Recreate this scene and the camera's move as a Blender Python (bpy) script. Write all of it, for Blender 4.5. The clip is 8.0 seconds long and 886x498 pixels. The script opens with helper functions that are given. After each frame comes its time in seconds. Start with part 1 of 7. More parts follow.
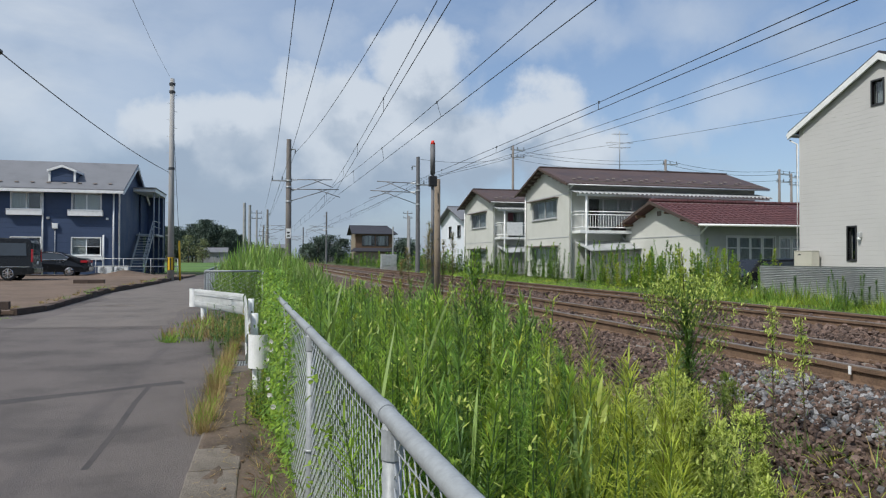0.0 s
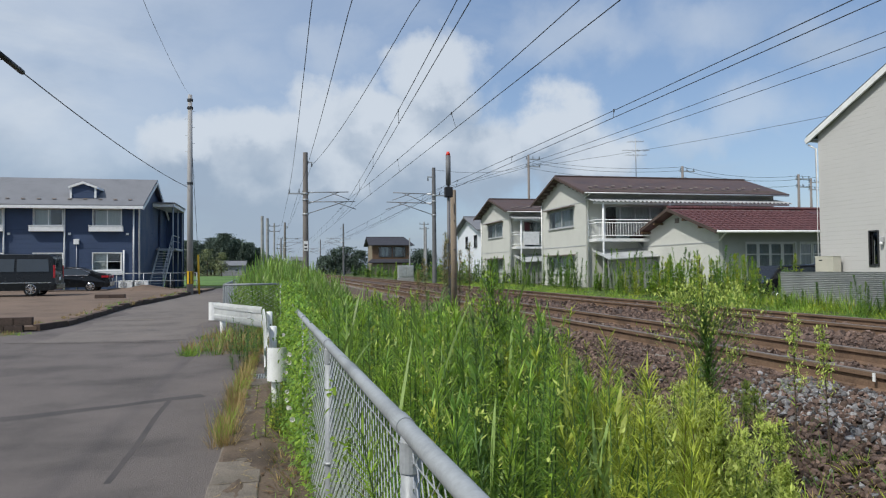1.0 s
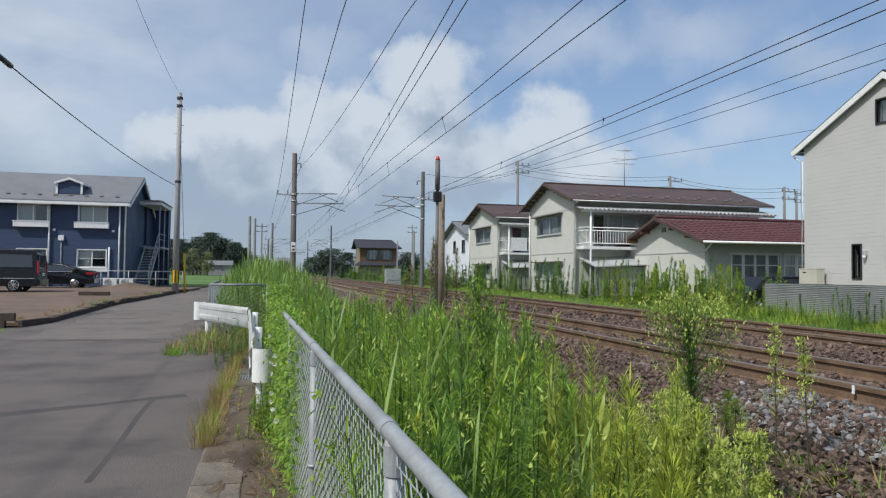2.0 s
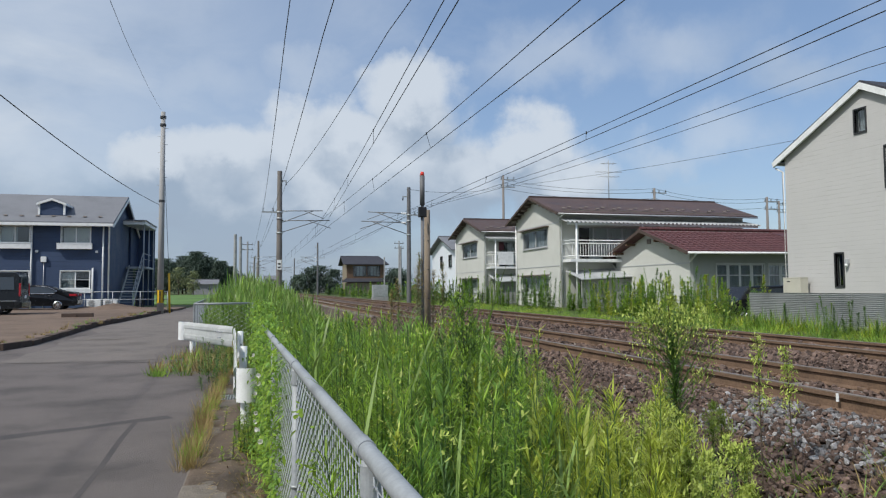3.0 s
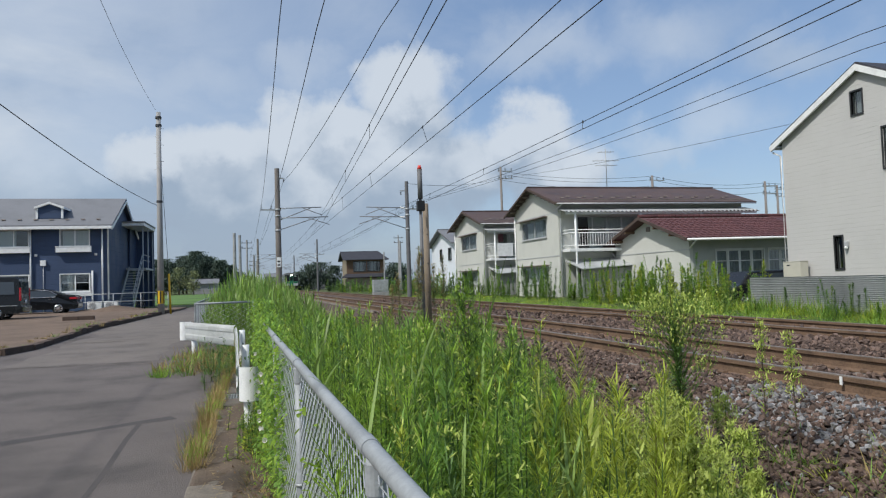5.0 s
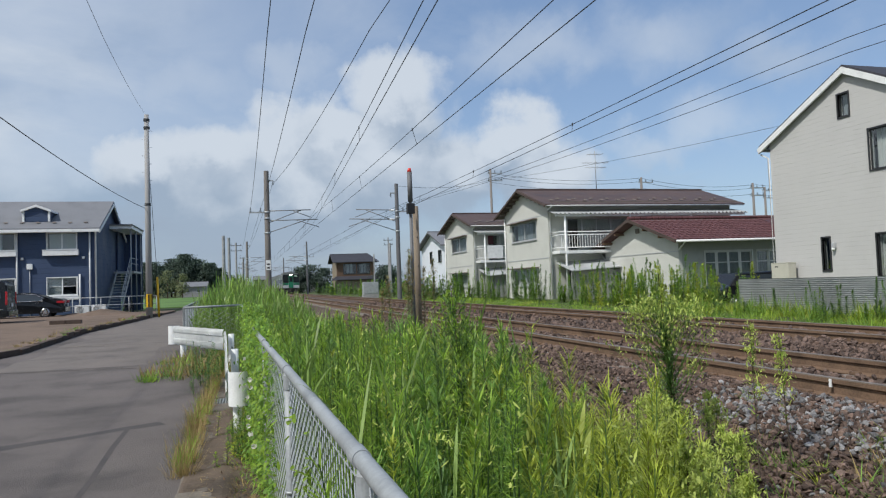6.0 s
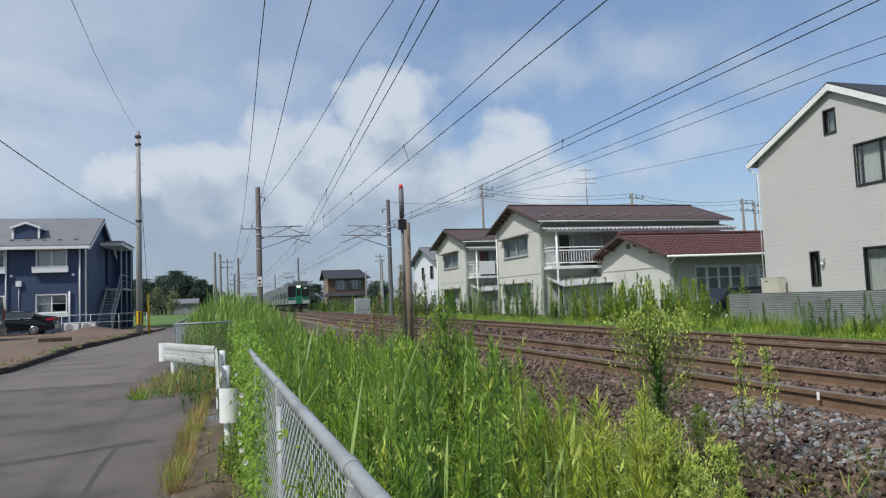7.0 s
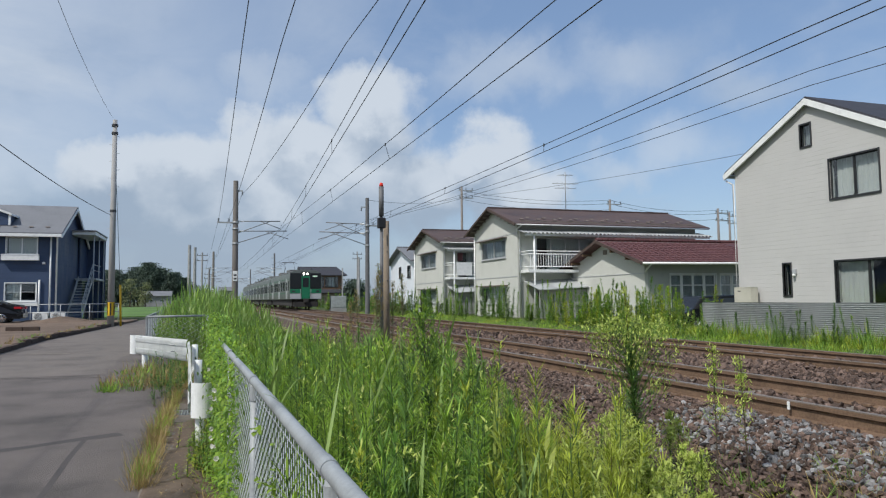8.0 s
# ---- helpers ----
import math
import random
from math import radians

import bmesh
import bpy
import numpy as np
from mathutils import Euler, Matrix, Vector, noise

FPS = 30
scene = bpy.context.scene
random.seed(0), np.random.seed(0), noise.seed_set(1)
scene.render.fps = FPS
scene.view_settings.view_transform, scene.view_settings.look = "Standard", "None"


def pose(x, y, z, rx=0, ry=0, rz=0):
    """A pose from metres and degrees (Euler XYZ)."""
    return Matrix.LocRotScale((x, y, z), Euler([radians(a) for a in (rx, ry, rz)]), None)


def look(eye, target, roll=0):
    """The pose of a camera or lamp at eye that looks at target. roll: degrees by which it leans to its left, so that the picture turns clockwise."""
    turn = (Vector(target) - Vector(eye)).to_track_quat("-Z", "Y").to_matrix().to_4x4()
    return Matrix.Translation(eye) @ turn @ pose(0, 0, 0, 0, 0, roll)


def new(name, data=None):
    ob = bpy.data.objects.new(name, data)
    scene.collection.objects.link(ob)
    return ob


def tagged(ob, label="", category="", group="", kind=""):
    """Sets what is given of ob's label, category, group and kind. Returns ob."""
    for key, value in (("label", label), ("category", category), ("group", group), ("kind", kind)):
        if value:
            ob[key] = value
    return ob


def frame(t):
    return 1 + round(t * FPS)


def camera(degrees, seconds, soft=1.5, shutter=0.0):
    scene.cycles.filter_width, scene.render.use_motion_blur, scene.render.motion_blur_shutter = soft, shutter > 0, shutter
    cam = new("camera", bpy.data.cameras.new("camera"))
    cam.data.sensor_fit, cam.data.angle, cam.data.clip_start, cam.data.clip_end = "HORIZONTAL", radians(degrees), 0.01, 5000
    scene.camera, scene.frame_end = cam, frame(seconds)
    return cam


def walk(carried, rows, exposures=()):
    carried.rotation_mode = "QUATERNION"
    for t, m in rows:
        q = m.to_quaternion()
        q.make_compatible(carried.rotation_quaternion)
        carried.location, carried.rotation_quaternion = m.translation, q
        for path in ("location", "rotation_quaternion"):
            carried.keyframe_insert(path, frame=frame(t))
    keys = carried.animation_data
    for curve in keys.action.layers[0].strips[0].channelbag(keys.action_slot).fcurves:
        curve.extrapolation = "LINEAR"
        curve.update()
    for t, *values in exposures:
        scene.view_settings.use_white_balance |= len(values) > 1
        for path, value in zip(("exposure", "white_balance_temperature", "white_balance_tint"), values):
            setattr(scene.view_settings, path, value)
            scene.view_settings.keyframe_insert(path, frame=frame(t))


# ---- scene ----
cam = camera(64.3, 8.0, soft=1.2)
PATH = [
    (0.0, -0.0, -0.0, 1.499, 0.761, -0.217, -14.003),
    (0.5, 0.009, -0.004, 1.497, 0.958, -0.018, -13.344),
    (1.0, 0.001, -0.011, 1.505, 1.607, 0.544, -12.627),
    (1.2, -0.009, -0.02, 1.506, 2.505, -0.38, -13.164),
    (2.3, 0.003, -0.032, 1.51, 1.792, -0.473, -13.874),
    (2.5, 0.014, -0.03, 1.509, 2.127, 0.371, -14.287),
    (3.0, 0.027, -0.028, 1.512, 3.175, 0.323, -14.667),
    (3.5, 0.021, -0.011, 1.506, 2.729, 0.159, -14.928),
    (4.0, 0.018, -0.037, 1.513, 3.186, 0.851, -13.737),
    (4.5, 0.041, -0.054, 1.515, 3.011, 0.617, -14.469),
    (4.7, 0.031, -0.023, 1.515, 2.567, 1.153, -14.615),
    (5.8, 0.036, 0.003, 1.528, 3.163, 2.49, -14.76),
    (6.0, 0.034, 0.01, 1.531, 2.758, 2.052, -15.445),
    (6.5, 0.027, -0.012, 1.532, 3.309, 1.228, -16.2),
    (7.0, 0.029, -0.032, 1.523, 4.032, 2.254, -16.091),
    (7.5, 0.024, -0.028, 1.52, 3.935, 1.173, -17.124),
    (8.0, 0.016, -0.014, 1.524, 4.008, 0.579, -18.025),
]
walk(cam, [(t, pose(x, y, z, 90 + pitch, roll, yaw)) for t, x, y, z, pitch, roll, yaw in PATH])

# ---- sky and sun ----
SUN_ELEV, SUN_FROM = radians(51), radians(240)   # clockwise from north (+y)


def build_world():
    w = bpy.data.worlds.new("sky")
    w.use_nodes = True
    scene.world = w
    nt = w.node_tree
    nt.nodes.clear()
    N = nt.nodes.new
    L = nt.links.new
    out, bg = N("ShaderNodeOutputWorld"), N("ShaderNodeBackground")
    bg.inputs["Strength"].default_value = 0.11
    sky = N("ShaderNodeTexSky")
    sky.sky_type, sky.sun_disc = "NISHITA", False
    sky.sun_elevation, sky.sun_rotation = SUN_ELEV, SUN_FROM
    sky.air_density, sky.dust_density, sky.ozone_density = 1.0, 1.2, 1.2
    # a layer of cumulus and veil cloud, laid out on the plane of the clouds
    co, sep = N("ShaderNodeTexCoord"), N("ShaderNodeSeparateXYZ")
    L(co.outputs["Generated"], sep.inputs[0])

    def math(op, a, b=None, clamp=False):
        n = N("ShaderNodeMath")
        n.operation, n.use_clamp = op, clamp
        for s, v in zip(n.inputs, (a, b)):
            if v is None:
                continue
            if isinstance(v, (int, float)):
                s.default_value = v
            else:
                L(v, s)
        return n.outputs[0]

    def ramp(v, lo, hi):
        n = N("ShaderNodeMapRange")
        n.interpolation_type = "SMOOTHSTEP"
        L(v, n.inputs[0])
        n.inputs[1].default_value, n.inputs[2].default_value = lo, hi
        return n.outputs[0]

    z = math("MAXIMUM", sep.outputs["Z"], 0.0)
    lift = math("ADD", z, 0.16)
    px, py = math("DIVIDE", sep.outputs["X"], lift), math("DIVIDE", sep.outputs["Y"], lift)
    comb = N("ShaderNodeCombineXYZ")
    L(px, comb.inputs[0])
    L(py, comb.inputs[1])

    def cloud(scale, detail, rough, dx, dy, dist=0.0):
        m = N("ShaderNodeMapping")
        m.inputs["Location"].default_value = (dx, dy, 0.0)
        L(comb.outputs[0], m.inputs[0])
        t = N("ShaderNodeTexNoise")
        t.inputs["Scale"].default_value, t.inputs["Detail"].default_value = scale, detail
        t.inputs["Roughness"].default_value, t.inputs["Distortion"].default_value = rough, dist
        L(m.outputs[0], t.inputs["Vector"])
        return t.outputs["Fac"]

    def puffs(scale, detail, rough, off, dist):
        """Noise over the dome itself, for heaped clouds seen from the side."""
        m = N("ShaderNodeMapping")
        m.inputs["Location"].default_value = off
        m.inputs["Scale"].default_value = (1.0, 1.0, 1.7)
        L(co.outputs["Generated"], m.inputs[0])
        t = N("ShaderNodeTexNoise")
        t.inputs["Scale"].default_value, t.inputs["Detail"].default_value = scale, detail
        t.inputs["Roughness"].default_value, t.inputs["Distortion"].default_value = rough, dist
        L(m.outputs[0], t.inputs["Vector"])
        return t.outputs["Fac"]

    # heaped clouds low in the north, loose wisps above and to the east, noise clouds all round
    HEADS = [((0.204, 0.946, 0.251), 0.085), ((0.137, 0.969, 0.205), 0.085), ((0.049, 0.981, 0.187), 0.095), ((-0.033, 0.984, 0.176), 0.09), ((-0.111, 0.98, 0.164), 0.09), ((0.173, 0.971, 0.164), 0.14), ((0.065, 0.988, 0.142), 0.14), ((0.289, 0.944, 0.161), 0.1), ((0.354, 0.917, 0.183), 0.07), ((-0.04, 0.992, 0.119), 0.14), ((0.4, 0.906, 0.14), 0.08)]
    WISPS = [((0.584, 0.789, 0.193), 0.075), ((0.528, 0.83, 0.183), 0.06), ((0.482, 0.867, 0.126), 0.07), ((0.659, 0.702, 0.271), 0.09), ((0.521, 0.794, 0.313), 0.11), ((0.385, 0.872, 0.301), 0.1), ((0.047, 0.953, 0.299), 0.09), ((0.71, 0.687, 0.155), 0.08), ((-0.201, 0.951, 0.236), 0.16), ((-0.102, 0.953, 0.287), 0.14)]

    def warp(scale, amount, lift):
        t = N("ShaderNodeTexNoise")
        t.inputs["Scale"].default_value, t.inputs["Detail"].default_value = scale, 9
        t.inputs["Roughness"].default_value = 0.58
        L(co.outputs["Generated"], t.inputs["Vector"])
        sub, mul, add = N("ShaderNodeVectorMath"), N("ShaderNodeVectorMath"), N("ShaderNodeVectorMath")
        sub.operation, mul.operation, add.operation = "SUBTRACT", "SCALE", "ADD"
        L(t.outputs["Color"], sub.inputs[0])
        sub.inputs[1].default_value = (0.5, 0.5, 0.5 - lift / amount)
        L(sub.outputs[0], mul.inputs[0])
        mul.inputs["Scale"].default_value = amount
        L(co.outputs["Generated"], add.inputs[0])
        L(mul.outputs[0], add.inputs[1])
        return add.outputs[0]

    def mass(clumps, place, stretch=(1.0, 1.0, 1.25)):
        """How deep a direction lies in the nearest clump: 1 at its heart, 0 at its rim, less outside."""
        best = None
        for c, r in clumps:
            d, sc, ln = N("ShaderNodeVectorMath"), N("ShaderNodeVectorMath"), N("ShaderNodeVectorMath")
            d.operation, sc.operation, ln.operation = "SUBTRACT", "MULTIPLY", "LENGTH"
            L(place, d.inputs[0])
            d.inputs[1].default_value = c
            L(d.outputs[0], sc.inputs[0])
            sc.inputs[1].default_value = stretch
            L(sc.outputs[0], ln.inputs[0])
            v = math("SUBTRACT", 1.0, math("DIVIDE", ln.outputs["Value"], r))
            best = v if best is None else math("MAXIMUM", best, v)
        return best

    near = mass(HEADS, warp(9.0, 0.15, 0.0))
    above = mass(HEADS, warp(9.0, 0.15, 0.045))
    cumulus = math("MULTIPLY", ramp(near, -0.16, 0.42), 0.88)
    wisp = math("MULTIPLY", ramp(mass(WISPS, warp(6.0, 0.22, 0.0), (0.8, 0.8, 1.6)), -0.1, 0.95), 0.46)
    loose = math("MULTIPLY", ramp(puffs(3.1, 10, 0.55, (0.35, 0.2, 0.1), 0.15), 0.50, 0.78), 0.36)
    veil = math("ADD", math("MULTIPLY", ramp(cloud(1.1, 9, 0.6, 7.0, 2.0, 0.5), 0.36, 0.78), 0.42), math("MULTIPLY", sep.outputs["X"], -1.1))
    veil = math("ADD", veil, math("MULTIPLY", ramp(z, 0.24, 0.05), 0.42))
    veil = math("MULTIPLY", math("ADD", veil, 0.25), 0.85, True)
    cover = math("MAXIMUM", math("MAXIMUM", cumulus, wisp), math("MAXIMUM", veil, loose))
    # sunlit tops, grey bases
    top_lit = math("MULTIPLY", math("SUBTRACT", near, above), 0.55)
    low = math("MULTIPLY", ramp(z, 0.22, 0.06), -0.26)
    mottle = puffs(5.5, 8, 0.55, (1.7, 0.6, 0.0), 0.2)
    light = ramp(math("ADD", math("ADD", mottle, low), top_lit), 0.15, 0.72)
    tone = N("ShaderNodeMix")
    tone.data_type = "RGBA"
    tone.inputs["A"].default_value, tone.inputs["B"].default_value = (2.85, 3.55, 4.5, 1), (5.5, 6.0, 6.6, 1)
    L(light, tone.inputs["Factor"])
    pale = N("ShaderNodeMix")
    pale.data_type = "RGBA"
    pale.inputs["Factor"].default_value = 0.32
    L(sky.outputs[0], pale.inputs["A"])
    pale.inputs["B"].default_value = (2.5, 3.9, 6.6, 1)
    mix = N("ShaderNodeMix")
    mix.data_type = "RGBA"
    L(cover, mix.inputs["Factor"])
    L(pale.outputs["Result"], mix.inputs["A"])
    L(tone.outputs["Result"], mix.inputs["B"])
    L(mix.outputs["Result"], bg.inputs["Color"])
    L(bg.outputs[0], out.inputs[0])


build_world()
sun_data = bpy.data.lights.new("sun", "SUN")
sun_data.energy, sun_data.angle, sun_data.color = 3.05, radians(1.2), (1.0, 0.97, 0.91)
sun = new("sun", sun_data)
sun.matrix_world = look((40 * math.sin(SUN_FROM), 40 * math.cos(SUN_FROM), 40 * math.tan(SUN_ELEV)), (0, 0, 0))
scene.view_settings.exposure = 0.1

# ---- materials ----
MATS = {}


def mat(name, color, rough=0.7, metal=0.0, var=0.18, scale=3.0, fine=40.0, bump=0.15, dark=None, stain=0.0,
        island=0.0, spec=0.4, coat=0.0, translucent=0.0, stretch=(1, 1, 1)):
    """A surface: base colour, broad blotches, fine grain with relief, optional stains and change from piece to piece."""
    m = bpy.data.materials.new(name)
    m.use_nodes = True
    nt = m.node_tree
    N, L = nt.nodes.new, nt.links.new
    b = nt.nodes["Principled BSDF"]
    b.inputs["Roughness"].default_value, b.inputs["Metallic"].default_value = rough, metal
    b.inputs["Specular IOR Level"].default_value = spec
    b.inputs["Coat Weight"].default_value = coat
    co = N("ShaderNodeTexCoord")
    mp = N("ShaderNodeMapping")
    mp.inputs["Scale"].default_value = stretch
    L(co.outputs["Object"], mp.inputs[0])

    def tex(sc, det):
        t = N("ShaderNodeTexNoise")
        t.inputs["Scale"].default_value, t.inputs["Detail"].default_value = sc, det
        t.inputs["Roughness"].default_value = 0.6
        L(mp.outputs[0], t.inputs["Vector"])
        return t.outputs["Fac"]

    big, small = tex(scale, 5), tex(fine, 4)
    r = N("ShaderNodeValToRGB")
    c = color
    d = dark if dark else tuple(v * (1 - var * 1.6) for v in c)
    h = tuple(min(1, v * (1 + var * 0.7)) for v in c)
    r.color_ramp.elements[0].position, r.color_ramp.elements[1].position = 0.3, 0.72
    r.color_ramp.elements[0].color, r.color_ramp.elements[1].color = (*d, 1), (*h, 1)
    mid = r.color_ramp.elements.new(0.5)
    mid.color = (*c, 1)
    L(big, r.inputs[0])
    col = r.outputs[0]

    def mixc(kind, fac, a, bb):
        n = N("ShaderNodeMix")
        n.data_type, n.blend_type = "RGBA", kind
        if isinstance(fac, float):
            n.inputs["Factor"].default_value = fac
        else:
            L(fac, n.inputs["Factor"])
        L(a, n.inputs["A"])
        if isinstance(bb, tuple):
            n.inputs["B"].default_value = bb
        else:
            L(bb, n.inputs["B"])
        return n.outputs["Result"]

    def rng(v, lo, hi, a, bb):
        n = N("ShaderNodeMapRange")
        L(v, n.inputs[0])
        for i, q in enumerate((lo, hi, a, bb)):
            n.inputs[i + 1].default_value = q
        return n.outputs[0]

    def val(v):
        n = N("ShaderNodeCombineColor")
        for s in n.inputs:
            L(v, s)
        return n.outputs[0]

    col = mixc("MULTIPLY", 1.0, col, val(rng(small, 0.3, 0.7, 1 - var, 1 + var * 0.6)))
    if stain:
        s = tex(scale * 0.35, 7)
        col = mixc("MIX", rng(s, 0.5, 0.75, 0.0, stain), col, tuple(v * 0.35 for v in c) + (1,))
    if island:
        g = N("ShaderNodeNewGeometry")
        o = N("ShaderNodeObjectInfo")
        a = N("ShaderNodeMath")
        a.operation = "ADD"
        L(g.outputs["Random Per Island"], a.inputs[0])
        L(o.outputs["Random"], a.inputs[1])
        w = N("ShaderNodeMath")
        w.operation = "FRACT"
        L(a.outputs[0], w.inputs[0])
        col = mixc("MULTIPLY", 1.0, col, val(rng(w.outputs[0], 0, 1, 1 - island, 1 + island)))
    L(col, b.inputs["Base Color"])
    L(rng(big, 0.3, 0.7, max(0.02, rough - 0.12), min(1, rough + 0.12)), b.inputs["Roughness"])
    if bump:
        bp = N("ShaderNodeBump")
        bp.inputs["Strength"].default_value, bp.inputs["Distance"].default_value = bump, 0.02
        L(small, bp.inputs["Height"])
        L(bp.outputs[0], b.inputs["Normal"])
    if translucent:
        tr, mx = N("ShaderNodeBsdfTranslucent"), N("ShaderNodeMixShader")
        mx.inputs[0].default_value = translucent
        L(col, tr.inputs[0])
        L(b.outputs[0], mx.inputs[1])
        L(tr.outputs[0], mx.inputs[2])
        L(mx.outputs[0], nt.nodes["Material Output"].inputs[0])
    MATS[name] = m
    return m


def glow(name, color, power):
    m = bpy.data.materials.new(name)
    m.use_nodes = True
    b = m.node_tree.nodes["Principled BSDF"]
    b.inputs["Base Color"].default_value = (*color, 1)
    b.inputs["Emission Color"].default_value, b.inputs["Emission Strength"].default_value = (*color, 1), power
    MATS[name] = m
    return m


mat("asphalt", (0.150, 0.130, 0.122), 0.9, var=0.3, scale=0.7, fine=95, bump=0.7, stain=0.3)
mat("asphalt_old", (0.11, 0.108, 0.105), 0.9, var=0.2, scale=0.9, fine=130, bump=0.5, stain=0.2)
mat("concrete", (0.215, 0.185, 0.155), 0.9, var=0.28, scale=4, fine=60, bump=0.5, stain=0.8, island=0.15)
mat("concrete_grey", (0.36, 0.355, 0.36), 0.85, var=0.16, scale=2.0, fine=70, bump=0.25, stain=0.3)
mat("soil", (0.135, 0.10, 0.075), 0.95, var=0.3, scale=1.5, fine=45, bump=0.6)
mat("lot_gravel", (0.185, 0.132, 0.098), 0.95, var=0.25, scale=0.8, fine=30, bump=0.8, stain=0.3)
mat("grass_ground", (0.085, 0.11, 0.032), 0.95, var=0.35, scale=0.6, fine=25, bump=0.8)
mat("field_green", (0.10, 0.19, 0.04), 0.95, var=0.3, scale=0.08, fine=3, bump=0.4)
mat("ballast_bed", (0.10, 0.068, 0.052), 0.95, var=0.35, scale=2, fine=28, bump=1.0)
mat("stone", (0.150, 0.103, 0.083), 0.9, var=0.3, scale=9, fine=70, bump=0.5, island=0.6)
mat("stone_fresh", (0.25, 0.243, 0.243), 0.85, var=0.3, scale=9, fine=70, bump=0.5, island=0.65)
mat("rail_rust", (0.175, 0.112, 0.074), 0.85, metal=0.0, var=0.3, scale=3, fine=60, bump=0.3)
mat("rail_top", (0.27, 0.225, 0.19), 0.5, metal=0.45, var=0.15, scale=4, fine=30, bump=0.05)
mat("sleeper", (0.24, 0.21, 0.18), 0.9, var=0.25, scale=3, fine=60, bump=0.3)
mat("mesh_wire", (0.50, 0.52, 0.53), 0.45, metal=0.1, var=0.12, scale=6, fine=80, bump=0.0, stain=0.15)
mat("tube_grey", (0.15, 0.15, 0.155), 0.6, var=0.15, bump=0.05)
mat("cloth_maroon", (0.11, 0.04, 0.045), 0.9, var=0.15, bump=0.1)
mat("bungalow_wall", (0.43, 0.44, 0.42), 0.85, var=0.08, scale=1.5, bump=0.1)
mat("frame_pale", (0.66, 0.67, 0.67), 0.5, var=0.06, bump=0.03)
mat("arm_steel", (0.22, 0.225, 0.235), 0.6, metal=0.2, var=0.15, bump=0.05)
mat("board_brown", (0.085, 0.06, 0.052), 0.8, var=0.2, scale=2, bump=0.1)
mat("case_beige", (0.55, 0.53, 0.45), 0.6, var=0.06, scale=3, bump=0.03)
mat("galvanised", (0.44, 0.46, 0.47), 0.5, metal=0.35, var=0.14, scale=6, fine=80, bump=0.08, stain=0.2)
mat("fence_paint", (0.345, 0.365, 0.375), 0.5, metal=0.1, var=0.12, scale=7, fine=60, bump=0.1, stain=0.6)
mat("white_paint", (0.84, 0.85, 0.84), 0.45, var=0.08, scale=5, fine=60, bump=0.05, stain=0.15)
mat("mast_concrete", (0.215, 0.195, 0.18), 0.9, var=0.2, scale=1.5, fine=50, bump=0.2, stretch=(1, 1, 0.25))
mat("dark_steel", (0.07, 0.07, 0.075), 0.6, metal=0.4, var=0.2, bump=0.1)
mat("wire", (0.05, 0.055, 0.06), 0.6, metal=0.3, var=0.1, bump=0)
mat("blue_wall", (0.040, 0.066, 0.130), 0.6, var=0.14, scale=0.7, fine=25, bump=0.1)
mat("grey_roof", (0.19, 0.195, 0.21), 0.75, var=0.12, scale=1.0, fine=20, bump=0.15)
mat("brown_roof", (0.095, 0.064, 0.058), 0.65, var=0.2, scale=1.0, fine=15, bump=0.15, island=0.12)
mat("red_roof", (0.12, 0.048, 0.046), 0.6, var=0.2, scale=1.2, fine=15, bump=0.15, island=0.15)
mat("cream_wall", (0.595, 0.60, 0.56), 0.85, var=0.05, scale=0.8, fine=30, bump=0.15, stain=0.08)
mat("white_wall", (0.485, 0.48, 0.468), 0.8, var=0.04, scale=0.6, fine=30, bump=0.1, stain=0.05)
mat("pale_wall", (0.72, 0.76, 0.82), 0.8, var=0.05, scale=0.8, bump=0.1)
mat("grey_siding", (0.32, 0.32, 0.32), 0.8, var=0.12, scale=1.5, bump=0.1)
mat("soffit", (0.20, 0.17, 0.15), 0.85, var=0.2, bump=0.1)
mat("frame_grey", (0.50, 0.51, 0.52), 0.45, metal=0.3, var=0.06, bump=0.03)
mat("frame_dark", (0.04, 0.042, 0.045), 0.4, metal=0.2, var=0.06, bump=0.03)
mat("glass_dark", (0.035, 0.045, 0.055), 0.06, var=0.1, scale=1.0, bump=0.0, spec=0.8)
mat("curtain", (0.62, 0.62, 0.60), 0.9, var=0.1, scale=8, bump=0.1, stretch=(3, 3, 0.2))
mat("curtain_dim", (0.32, 0.345, 0.355), 0.25, var=0.12, scale=4, bump=0.0, spec=0.7, stretch=(3, 3, 0.2))
mat("tin_sheet", (0.43, 0.445, 0.45), 0.6, metal=0.0, var=0.15, scale=1.2, bump=0.05, stain=0.35)
mat("yellow", (0.70, 0.42, 0.02), 0.5, var=0.1, bump=0.05)
mat("black", (0.02, 0.02, 0.022), 0.5, var=0.1, bump=0.05)
mat("red", (0.75, 0.05, 0.03), 0.4, var=0.1, bump=0.0)
mat("car_black", (0.010, 0.011, 0.013), 0.22, var=0.05, bump=0, coat=0.15, spec=0.3)
mat("rubber", (0.02, 0.02, 0.02), 0.85, var=0.2, bump=0.1)
mat("chrome", (0.65, 0.66, 0.68), 0.2, metal=0.9, var=0.05, bump=0)
mat("tail_red", (0.45, 0.02, 0.03), 0.25, var=0.05, bump=0)
mat("train_steel", (0.17, 0.19, 0.175), 0.45, metal=0.4, var=0.08, scale=2, bump=0.03)
mat("train_green", (0.008, 0.17, 0.08), 0.35, var=0.06, bump=0.0, coat=0.3)
